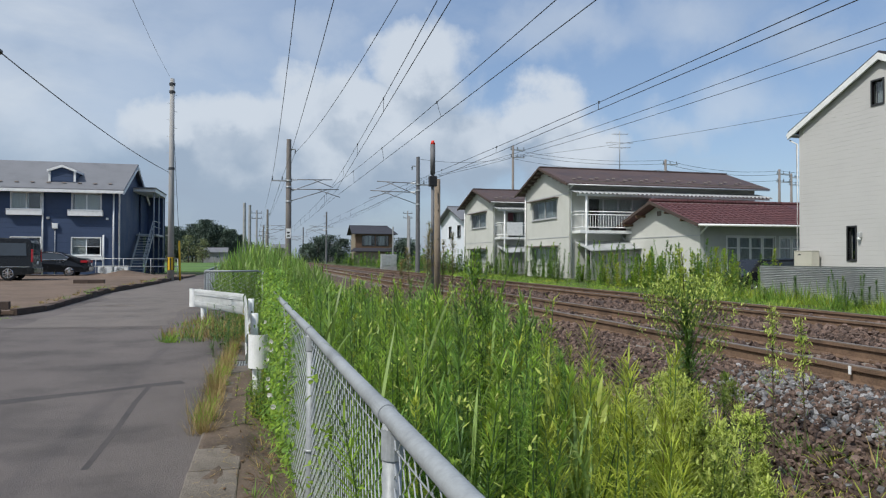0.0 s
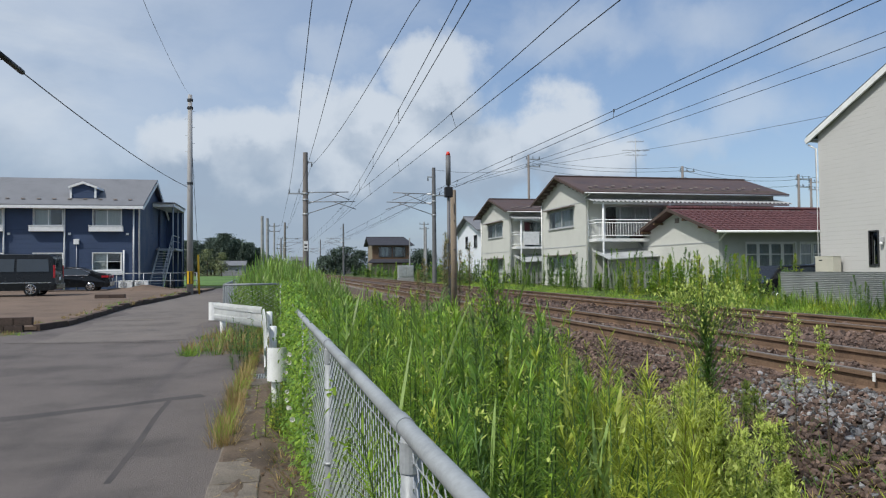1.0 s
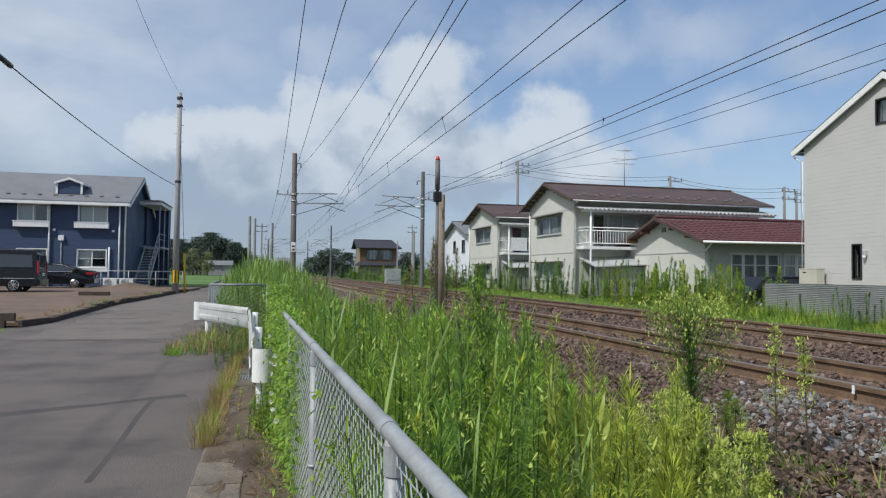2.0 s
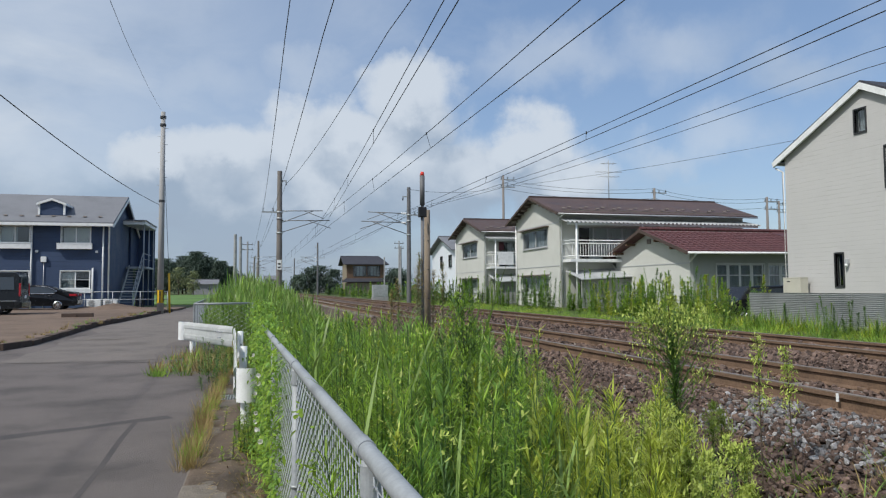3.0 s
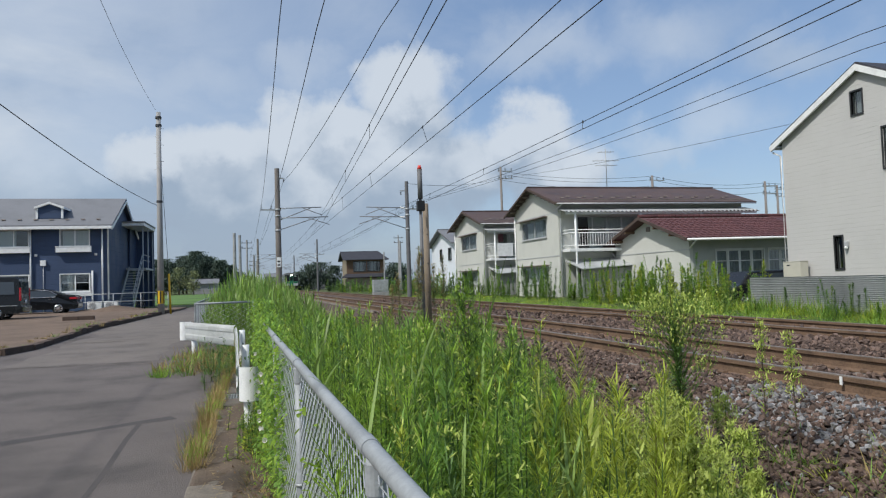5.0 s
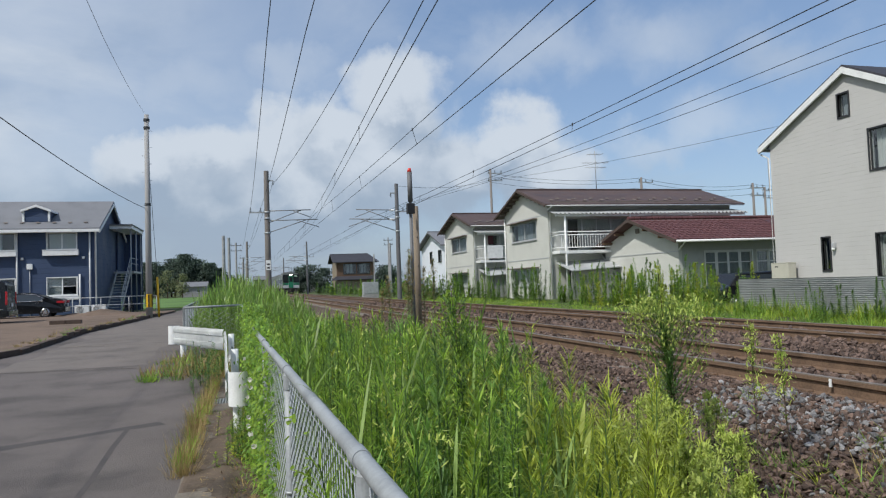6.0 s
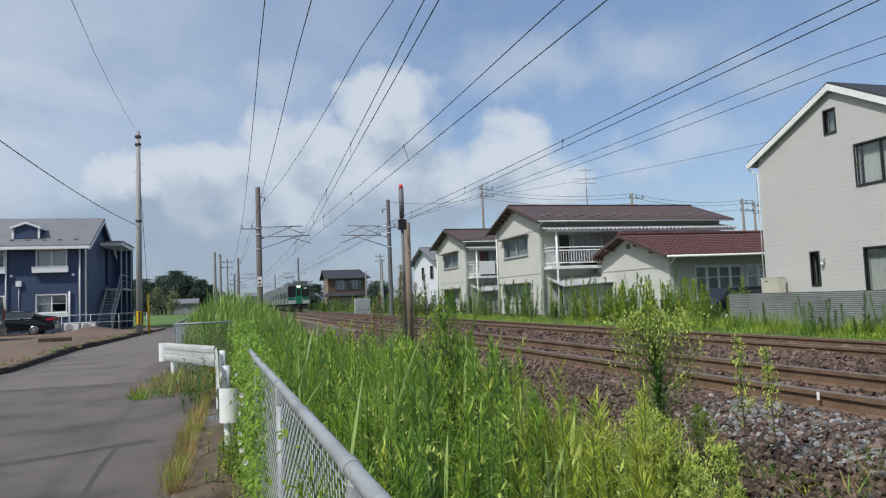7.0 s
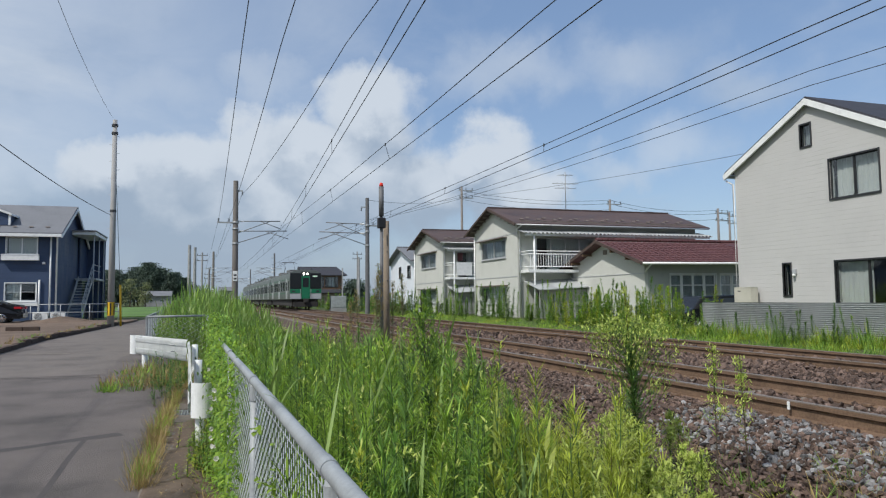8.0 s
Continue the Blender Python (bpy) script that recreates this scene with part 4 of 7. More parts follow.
far_shed(15.2, 21.0, 215, 4.6, "pale grey shed far beyond the tracks")
far_shed(2.2, 6.2, 260, 5.0, "pale grey shed far down the railway")
far_shed(-17.5, -11.0, 205, 3.0, "low grey farm shed before the wood")
ac_unit(-9.85, 48.0, 0.33)
ac_unit(-8.9, 48.0, 0.33)
bc = thing("air_conditioner", pose(18.6, 20.95, 1.2), "beige outdoor air conditioner with its plain back to the tracks", "air conditioner")
box("case", "case_beige", bc, 0.0, 0.0, 0.05, 0.34, 0.85, 0.6, 0.02)
box("lid", "case_beige", bc, -0.01, -0.01, 0.6, 0.35, 0.86, 0.625, 0.008)
box("grip", "frame_dark", bc, -0.004, 0.5, 0.46, 0.0, 0.66, 0.5)
for q in (0.12, 0.68):
    box("foot", "black", bc, 0.02, q, 0.0, 0.32, q + 0.08, 0.05)
tagged(box("equipment_stand", "concrete_grey", None, 18.56, 20.85, 0.25, 19.02, 21.85, 1.2, 0.02), "grey concrete stand under the air conditioner", "stand")


# ---- masts, wires, poles ----
def wire(name, pts, r, label, sag=0.0, n=14, category="wire"):
    """A hanging wire through pts, with sag between neighbours."""
    out = []
    for a, b in zip(pts, pts[1:]):
        a, b = Vector(a), Vector(b)
        for k in range(n):
            f = k / n
            p = a.lerp(b, f)
            p.z -= sag * 4 * f * (1 - f)
            out.append(p)
    out.append(Vector(pts[-1]))
    bm = bmesh.new()
    bm_tube(bm, out, r, 5)
    return tagged(part(name, bm, "wire"), label, category)


def insulator(t, p, up=0.28):
    bm = bmesh.new()
    for k in range(4):
        bm_rod(bm, (p[0], p[1], p[2] + up * k / 4), (p[0], p[1], p[2] + up * (k + 0.6) / 4), 0.07, 0.03, 8)
    part("insulator", bm, "frame_dark", t)


def mast(x, y, top, r, side, arms=True, label="grey concrete catenary mast with steel brackets"):
    """side: +1 when the track is on +x."""
    t = thing("catenary_mast", pose(x, y, 0), label, "mast", "catenary masts along the railway")
    bm = bmesh.new()
    bm_rod(bm, (0, 0, -0.1), (0, 0, top), r * 1.15, r * 0.85, 16)
    # the bare far poles get a paler grey, with distance haze in the colour
    part("pole", bm, ("mast_concrete" if side > 0 else "tube_grey") if arms else "concrete_grey", t, smooth=False)
    if not arms:
        if r <= 0.14:
            for z in (top - 0.5, top - 1.3):
                box("crossarm", "tube_grey", t, -0.8, -0.05, z, 0.8, 0.05, z + 0.1)
                for q in (-0.7, 0.0, 0.7):
                    insulator(t, (q, 0, z + 0.1), 0.25)
        return t
    s = side
    for k, (z0, z1, reach) in enumerate(((6.6, 7.15, 3.1), (5.9, 6.6, 3.6))):
        pipe(t, [(0, 0, z0 + 0.55), (s * reach, 0, z0 + 0.62)], 0.034, "arm_steel", "bracket_tube")
        pipe(t, [(0, 0, z0 - 0.35), (s * reach * 0.78, 0, z0 + 0.6)], 0.03, "arm_steel", "bracket_brace")
        pipe(t, [(s * reach * 0.55, 0, z0 + 0.6), (s * reach * 1.02, 0, z0 + 0.05)], 0.026, "arm_steel", "steady_arm")
        bm = bmesh.new()
        for q in range(5):
            bm_rod(bm, (s * (0.25 + 0.07 * q), 0, z0 + 0.55), (s * (0.29 + 0.07 * q), 0, z0 + 0.55), 0.08, 0.05, 8)
        part("insulator", bm, "white_paint", t)
    box("crossarm", "galvanised", t, min(0.1 * s, -s * 1.25), -0.05, 7.0, max(0.1 * s, -s * 1.25), 0.05, 7.1)
    for q in (0.45, 1.15):
        insulator(t, (-s * q, 0, 7.1))
    box("top_bracket", "galvanised", t, min(0, s * 0.5), -0.04, top - 0.75, max(0, s * 0.5), 0.04, top - 0.67)
    insulator(t, (s * 0.45, 0, top - 1.0), 0.25)
    for z in (7.05, 5.55, 6.6):
        rod("band", "galvanised", t, (0, 0, z - 0.06), (0, 0, z + 0.06), r * 1.12, n=16)
    if s < 0:
        return t
    pl = box("number_plate", "white_paint", t, -0.16, -r - 0.03, 2.9, 0.16, -r - 0.01, 3.6, label="small white plate with two dark bars")
    for z in (3.0, 3.25):
        box("bar", "dark_steel", pl, -0.1, -r - 0.037, z, 0.1, -r - 0.03, z + 0.12)
    return t


mast(1.47, 52, 10.05, 0.2, 1)
mast(11.0, 52, 9.15, 0.16, -1)
mast(0.0, 128, 10.0, 0.2, 1)
mast(10.3, 128, 9.8, 0.16, -1)
mast(-1.0, 190, 10.0, 0.2, 1)
mast(9.2, 190, 9.6, 0.16, -1)
for x, y, top, r in ((-3.05, 100, 9.0, 0.22), (-2.35, 100, 8.7, 0.2), (-1.6, 112, 8.8, 0.14), (20.3, 102, 7.7, 0.16), (-0.9, 150, 7.3, 0.14), (-0.3, 160, 7.2, 0.14), (23.2, 118, 9.6, 0.12), (25.4, 145, 8.0, 0.15)):
    mast(x, y, top, r, 1, False, "bare grey concrete pole far down the railway")

CONTACT = "dark contact wire over the track"
CARRIER = "dark carrier wire of the overhead line"


def catenary(pts, h, drop, seed):
    """Contact and carrier wire with droppers; pts: (x, y, z) of the contact wire."""
    wire("contact_wire", pts, 0.010, CONTACT, category="overhead wire")
    up = [(x + dx, y, z + d) for (x, y, z), d, dx in zip(pts, h, drop)]
    wire("carrier_wire", up, 0.010, CARRIER, sag=0.12)
    bm = bmesh.new()
    for (a, b), (c, d) in zip(zip(pts, pts[1:]), zip(up, up[1:])):
        n = max(2, int((Vector(b) - Vector(a)).length / 8.5))
        for k in range(1, n):
            f = k / n
            p, q = Vector(a).lerp(Vector(b), f), Vector(c).lerp(Vector(d), f)
            q.z -= 0.12 * 4 * f * (1 - f)
            bm_rod(bm, p, q, 0.007, n=4)
            bm_rod(bm, q - Vector((0, 0, 0.04)), q + Vector((0, 0, 0.04)), 0.022, n=5)
    tagged(part("droppers", bm, "wire"), "thin droppers between the two overhead wires", "wire", kind="stuff")


catenary([(5.68, -30, 5.66), (5.27, 10.7, 5.80), (4.85, 52, 6.0), (4.2, 128, 6.0), (3.2, 190, 6.0)], (0.42, 0.42, 0.9, 0.9, 0.9), (-0.2, -0.18, 0, 0, 0), 1)
catenary([(1.9, -20, 6.1), (3.14, 12.1, 6.10), (4.75, 52, 6.25), (5.0, 70, 6.4)], (0.45, 0.4, 0.85, 0.85), (-0.03, -0.02, 0.05, 0), 2)
catenary([(9.4, -30, 5.4), (8.9, 9.1, 5.55), (8.3, 52, 5.75), (7.4, 128, 5.8), (6.6, 190, 5.8)], (0.2, 0.2, 0.6, 0.8, 0.9), (0.0, 0.0, 0.1, 0, 0), 3)
wire("feeder_wire", [(0.75, -25, 7.0), (0.55, 15.3, 7.0), (0.32, 52, 7.35), (-1.2, 128, 7.3), (-2, 190, 7.3)], 0.010, "dark feeder wire on the mast crossarms", 0.35)
wire("feeder_wire", [(1.7, -25, 7.0), (1.34, 15.1, 7.0), (1.02, 52, 7.35), (-0.4, 128, 7.3), (-1.4, 190, 7.3)], 0.010, "dark feeder wire on the mast crossarms", 0.3)
wire("earth_wire", [(5.6, -25, 8.6), (3.53, 19.5, 8.8), (1.9, 52, 9.1), (0.45, 128, 9.1)], 0.012, "thin dark earth wire on the mast heads", 0.4)
wire("feeder_wire", [(15.7, -20, 7.0), (13.86, 13.3, 7.0), (11.6, 52, 7.6), (10.8, 128, 7.4)], 0.010, "dark feeder wire behind the second track", 0.3)
wire("feeder_wire", [(16.9, -20, 6.8), (14.58, 14, 6.9), (11.9, 52, 7.6), (11.3, 128, 7.4)], 0.010, "dark feeder wire behind the second track", 0.3)


mat("pole_concrete", (0.36, 0.355, 0.35), 0.85, var=0.1, scale=1.0, fine=70, bump=0.15)
mat("stub_concrete", (0.25, 0.20, 0.15), 0.9, var=0.2, scale=2, fine=50, bump=0.3)


def street_pole():
    t = thing("utility_pole", pose(-4.74, 38, 0), "tall grey concrete utility pole with a yellow and black band", "utility pole")
    rod("pole", "pole_concrete", t, (0, 0, 0.2), (0, 0, 10.58), 0.165, 0.105, 16)
    bm = bmesh.new()
    bm_rod(bm, (0, 0, 0.85), (0, 0, 1.5), 0.172, 0.168, 16, False)
    band = part("warning_band", bm, "yellow", t, "yellow warning band with black stripes")
    for k in range(6):
        a = k * math.pi / 3
        box("stripe", "black", band, -0.03, -0.177, 0.87, 0.03, -0.168, 1.48).rotation_euler = (0, 0, a)
    rod("guy_guard", "yellow", t, (0.42, 0.3, 0.2), (0.36, 0.3, 2.35), 0.05, label="yellow plastic guard tube")
    wire_m = bmesh.new()
    bm_rod(wire_m, (0.36, 0.3, 2.3), (0.05, 0.05, 8.5), 0.012, n=6)
    part("guy_wire", wire_m, "wire", t)
    for z in (6.0, 9.9, 10.3):
        bm = bmesh.new()
        bm_rod(bm, (0, 0, z - 0.06), (0, 0, z + 0.06), 0.15, n=12)
        part("clamp", bm, "dark_steel", t)
    for k in range(18):
        s = 1 if k % 2 else -1
        rod("step_bolt", "galvanised", t, (0, 0, 2.6 + 0.42 * k), (s * 0.24, 0, 2.6 + 0.42 * k), 0.01, n=6)


street_pole()
wire("cable", [(-4.87, 38, 5.82), (-5.62, 17, 5.91)], 0.014, "thick black telephone cable slung from the utility pole", 0.2, 20, "cable")
wire("cable", [(-5.62, 17, 5.91), (-6.3, -8, 7.0)], 0.014, "thick black telephone cable slung from the utility pole", 0.2, 20, "cable")
wire("cable", [(-5.64, 16.2, 5.95), (-13, 15.0, 6.2)], 0.012, "thin black branch cable to the houses", 0.2, 12, "cable")
wire("cable", [(-5.65, 16.0, 5.95), (-13, 13.7, 5.7)], 0.012, "thin black branch cable to the houses", 0.25, 12, "cable")
wire("cable", [(-4.86, 38, 10.7), (-3.5, 20, 8.31), (-2.0, 0, 7.0)], 0.006, "hair-thin grey wire from the pole head", 0.1, 16, "cable")
sp = tagged(rod("cable_splice", "black", None, (-5.62, 17.0, 5.91), (-5.66, 15.6, 5.97), 0.06, label="black splice sleeve on the overhead cable"), category="cable splice")


def distribution_pole(x, y, top, arms=2):
    t = thing("power_pole", pose(x, y, 0), "grey concrete power pole with crossarms behind the houses", "utility pole", "power poles behind the houses")
    rod("pole", "mast_concrete", t, (0, 0, 0), (0, 0, top), 0.17, 0.11)
    for k in range(arms):
        z = top - 0.5 - 0.8 * k
        box("crossarm", "galvanised", t, -0.3, -0.05, z, 1.3, 0.05, z + 0.09)
        for q in (-0.2, 0.5, 1.2):
            insulator(t, (q, 0, z + 0.09))


for x, y, top, n in ((25, 70, 13.4, 2), (36.8, 60, 11.0, 1), (49.5, 60, 10.5, 2), (56, 66, 11.0, 2)):
    distribution_pole(x, y, top, n)
for dz in (0.0, 0.35, -0.6):
    wire("power_wire", [(25, 70, 12.6 + dz), (36.8, 60, 10.6 + dz), (49.5, 60, 10.0 + dz), (70, 58, 10.0 + dz)], 0.016, "dark power wire between the poles", 0.5)
wire("power_wire", [(11.0, 52, 9.0), (25.5, 70, 12.4)], 0.014, "dark power wire between the poles", 0.5)
wire("power_wire", [(25.5, 70, 12.2), (40, 20, 11.5), (46, -5, 11.5)], 0.014, "dark power wire between the poles", 0.6)


def antenna(x, y, z):
    t = thing("tv_antenna", pose(x, y, z), "thin metal television antenna on the roof ridge", "antenna")
    rod("mast", "galvanised", t, (0, 0, -0.1), (0, 0, 2.5), 0.025, n=6)
    for zz, L in ((2.3, 0.5), (1.75, 0.9), (1.45, 0.7)):
        rod("boom", "galvanised", t, (-L, 0.1, zz), (L, -0.1, zz), 0.014, n=5)
        for k in range(5):
            u = -L + 2 * L * (k + 0.5) / 5
            rod("element", "galvanised", t, (u, -0.35, zz), (u, 0.35, zz), 0.008, n=4)


antenna(21.6, 40.5, 7.1)
antenna(21.8, 53.8, 6.0)


def obstruction_light():
    t = thing("crossing_signal", pose(3.28, 14.05, 0), "trackside warning light with a grey tube, red cap and black box", "signal")
    rod("pole", "tube_grey", t, (0, 0, 0.2), (0, 0, 3.12), 0.034, label="grey steel pole")
    rod("tube", "tube_grey", t, (0, 0, 3.22), (0, 0, 3.83), 0.052, label="grey tube")
    rod("neck", "dark_steel", t, (0, 0, 3.1), (0, 0, 3.24), 0.03)
    rod("cap", "red", t, (0, 0, 3.83), (0, 0, 3.91), 0.05, 0.03, label="red lamp cap")
    box("control_box", "black", t, -0.08, -0.07, 2.97, 0.08, 0.06, 3.18, 0.015, label="small black box")
    s = thing("stub_pole", pose(3.44, 14.3, 0), "weathered brown-grey concrete stub pole beside the signal", "pole")
    rod("shaft", "stub_concrete", s, (0, 0, 0.2), (0, 0, 3.15), 0.07, 0.062, 14)
    for z in (1.3, 1.9, 2.5):
        rod("bolt", "dark_steel", s, (0, -0.1, z), (0, 0.0, z), 0.012, n=6)
    c = thing("relay_cabinet", pose(11.15, 66, 0.7), "pale grey metal cabinet standing beside the tracks", "cabinet")
    box("plinth", "concrete_grey", c, -0.76, -0.42, -0.5, 0.76, 0.42, 0.0, 0.02)
    box("case", "galvanised", c, -0.72, -0.4, 0, 0.72, 0.4, 1.15, 0.03)
    box("door", "galvanised", c, -0.66, -0.43, 0.1, -0.01, -0.4, 1.05, 0.01)
    box("door", "galvanised", c, 0.02, -0.43, 0.1, 0.66, -0.4, 1.05, 0.01)


obstruction_light()


# ---- fences by the lane ----
def chain_link(t, y0, y1, z0, z1, pitch=0.05, r=0.0017, x=0.0):
    """Woven wire: two families of slanting wires, one just before the other, kinked where they hook."""
    vs, fs = [], []
    H = z1 - z0
    half = pitch * 0.5

    def seg(p, q):
        k = len(vs)
        for e in (p, q):
            for a in (0.0, 2.094, 4.189):
                vs.append((e[0] + r * math.cos(a), e[1] + r * math.sin(a), e[2]))
        for i in range(3):
            fs.append((k + i, k + (i + 1) % 3, k + 3 + (i + 1) % 3, k + 3 + i))

    n = int((y1 - y0) / pitch)
    rows = int(H / (pitch * 0.56))
    for i in range(n):
        yc = y0 + (i + 0.5) * pitch
        pts = []
        for k in range(rows + 1):
            s = 1 if (k + i) % 2 else -1
            pts.append((x + s * 0.0035, yc + s * half * 1.06, z1 - k * H / rows))
        for a, b in zip(pts, pts[1:]):
            seg(a, b)
    me = bpy.data.meshes.new("wire_mesh")
    me.from_pydata(vs, [], fs)
    me.materials.append(MATS["mesh_wire"])
    o = new("wire_mesh", me)
    o.parent = t
    tagged(o, label="woven galvanised chain-link wire")


def lane_fence():
    t = thing("chain_link_fence", pose(0.335, 0, 0, 0, 0, 1.95), "pale grey steel chain-link fence with a thick round top rail", "fence")
    z = 1.13
    bm = bmesh.new()
    bm_tube(bm, [(0, -7.9, z), (0, 0.5, z), (0, 1.6, z), (0, 3.55, z), (0, 5.5, z - 0.005), (0.0, 8.1, z)], 0.0215, 20)
    part("top_rail", bm, "fence_paint", t, "thick painted rail, worn to brown in spots", True)
    for y in (-8.15, -6.2, -4.25, -2.3, -0.35, 1.6, 3.55, 5.5, 7.45):
        p = rod("post", "fence_paint", t, (0, y, -0.25), (0, y, z - 0.01), 0.0225, n=18)
        for zz in (0.55, 0.2):
            rod("tie", "galvanised", p, (0, y, zz - 0.006), (0, y, zz + 0.006), 0.029, n=14)
        bm = bmesh.new()
        bm_rod(bm, (0, y + 0.05, z), (0, y + 0.13, z), 0.0245, n=18)
        bm_rod(bm, (0, y, z - 0.09), (0, y, z - 0.02), 0.0255, n=18)
        part("sleeve", bm, "fence_paint", p, smooth=False)
    for zz in (0.1, 0.6, z - 0.06):
        rod("tension_wire", "galvanised", t, (0, -8.1, zz), (0, 8.0, zz), 0.002, n=5)
    chain_link(t, -8.1, 8.0, 0.03, z - 0.03, 0.048, 0.0019)


def corner_fence():
    t = thing("chain_link_fence", pose(0, 0, 0), "grey chain-link fence that turns away along the lane", "fence")
    z = 1.18
    runs = [((-1.38, 17.0), (-0.1, 17.35)), ((-1.38, 17.0), (-1.75, 27.0))]
    for (xa, ya), (xb, yb) in runs:
        rod("top_rail", "fence_paint", t, (xa, ya, z), (xb, yb, z), 0.0245)
        L = math.hypot(xb - xa, yb - ya)
        f = new("panel")
        f.parent = t
        f.matrix_basis = pose(xa, ya, 0, 0, 0, math.degrees(math.atan2(-(xb - xa), yb - ya)))
        chain_link(f, 0, L, 0.15, z - 0.02, 0.09, 0.004)
        n = max(1, round(L / 1.4))
        for k in range(n + 1):
            q = k / n
            rod("post", "fence_paint", t, (lerp(xa, xb, q), lerp(ya, yb, q), -0.1), (lerp(xa, xb, q), lerp(ya, yb, q), z), 0.024)


def beam_profile(h=0.35):
    """Section of a wavy guardrail beam: (out, up)."""
    return [(0.0, -h / 2), (0.02, -h * 0.44), (0.034, -h * 0.34), (0.034, -h * 0.2), (0.018, -0.05), (0.018, 0.05), (0.034, h * 0.2), (0.034, h * 0.34), (0.02, h * 0.44), (0.0, h / 2)]


def beam(t, path, side, name="beam", h=0.35):
    """A guardrail beam swept along path [(x, y, z of its middle)]; side: +1 bulges to the left of the way."""
    bm = bmesh.new()
    prof = beam_profile(h)
    rings = []
    pts = [Vector(p) for p in path]
    for i, p in enumerate(pts):
        d = pts[min(i + 1, len(pts) - 1)] - pts[max(0, i - 1)]
        nrm = Vector((-d.y, d.x, 0)).normalized() * side
        rings.append([bm.verts.new(p + nrm * o + Vector((0, 0, u))) for o, u in prof])
    for a, b in zip(rings, rings[1:]):
        for k in range(len(prof) - 1):
            bm.faces.new((a[k], a[k + 1], b[k + 1], b[k]))
    ex = bmesh.ops.solidify(bm, geom=bm.faces[:], thickness=0.006)
    return part(name, bm, "white_paint", t, smooth=False)


def guardrail():
    t = thing("guardrail", pose(0, 0, 0), "white painted steel guardrail with a rounded end on round posts", "guardrail")
    # one run across the ditch, one back along the fence
    beam(t, [(-1.55, 16.6, 0.60), (-0.42, 14.1, 0.60)], -1, h=0.40)
    beam(t, [(-0.40, 14.1, 0.60), (-0.33, 12.5, 0.59), (-0.19, 7.95, 0.51)], -1)
    cx, cy, cz = -0.075, 7.80, 0.505
    def hoop(x, y, tail, r, turn, z0, z1):
        """A rounded end: a half ring with two short tails, 6 mm thick."""
        ring = [math.pi * k / 14 for k in range(15)]
        out = [(-r, tail)] + [(-r * math.cos(a), -r * math.sin(a)) for a in ring] + [(r, tail)]
        inn = [(r - 0.006, tail)] + [((r - 0.006) * math.cos(a), -(r - 0.006) * math.sin(a)) for a in ring] + [(-r + 0.006, tail)]
        bm = bmesh.new()
        bm_prism(bm, out + inn, "z", z0, z1)
        o = part("end_cap", bm, "white_paint", t, "rounded white end cap")
        o.matrix_basis = pose(x, y, 0, 0, 0, turn)
    hoop(cx, cy, 0.2, 0.115, 0, cz - 0.178, cz + 0.178)
    hoop(-1.58, 16.66, 0.1, 0.10, -30, 0.40, 0.80)
    for x, y, top in ((-0.09, 7.84, 0.62), (-0.18, 11.0, 0.66), (-0.3, 14.2, 0.7), (-1.35, 16.3, 0.72)):
        rod("post", "white_paint", t, (x, y, -0.2), (x, y, top), 0.057, n=16)
    for x, y, z in ((-0.66, 14.72, 0.68), (-0.6, 14.6, 0.68), (-0.62, 14.65, 0.56)):
        rod("bolt", "galvanised", t, (x - 0.12, y - 0.05, z), (x - 0.0, y, z), 0.014, n=8)


def tin_fence():
    t = thing("sheet_fence", pose(0, 0, 0), "grey corrugated metal sheet fence along the railway plots", "fence")
    for k in range(8):
        ya, yb = 3.0 + 1.85 * k, 3.0 + 1.85 * (k + 1) - 0.01
        bm = bmesh.new()
        prof = []
        n = 40
        for i in range(n + 1):
            prof.append((0.008 * (1 if i % 2 else -1), 0.36 + 0.97 * i / n))
        a = [bm.verts.new((14 + o + 0.004 * (k % 2), ya, z)) for o, z in prof]
        b = [bm.verts.new((14 + o + 0.004 * (k % 2), yb, z)) for o, z in prof]
        for i in range(n):
            bm.faces.new((a[i], b[i], b[i + 1], a[i + 1]))
        bmesh.ops.solidify(bm, geom=bm.faces[:], thickness=0.004)
        part("sheet", bm, "tin_sheet", t)
        rod("post", "galvanised", t, (14.06, ya, 0.2), (14.06, ya, 1.3), 0.025)


def pipe_fence():
    t = thing("pipe_fence", pose(0, 0, 0), "low pale grey two-rail pipe fence before the blue house", "fence")
    for z in (1.40, 0.92):
        rod("rail", "galvanised", t, (-12.0, 47.2, z), (-5.4, 47.2, z), 0.024)
    for k in range(5):
        rod("post", "galvanised", t, (-11.8 + 1.58 * k, 47.2, 0.2), (-11.8 + 1.58 * k, 47.2, 1.42), 0.024)


lane_fence()
corner_fence()
guardrail()
tin_fence()
pipe_fence()


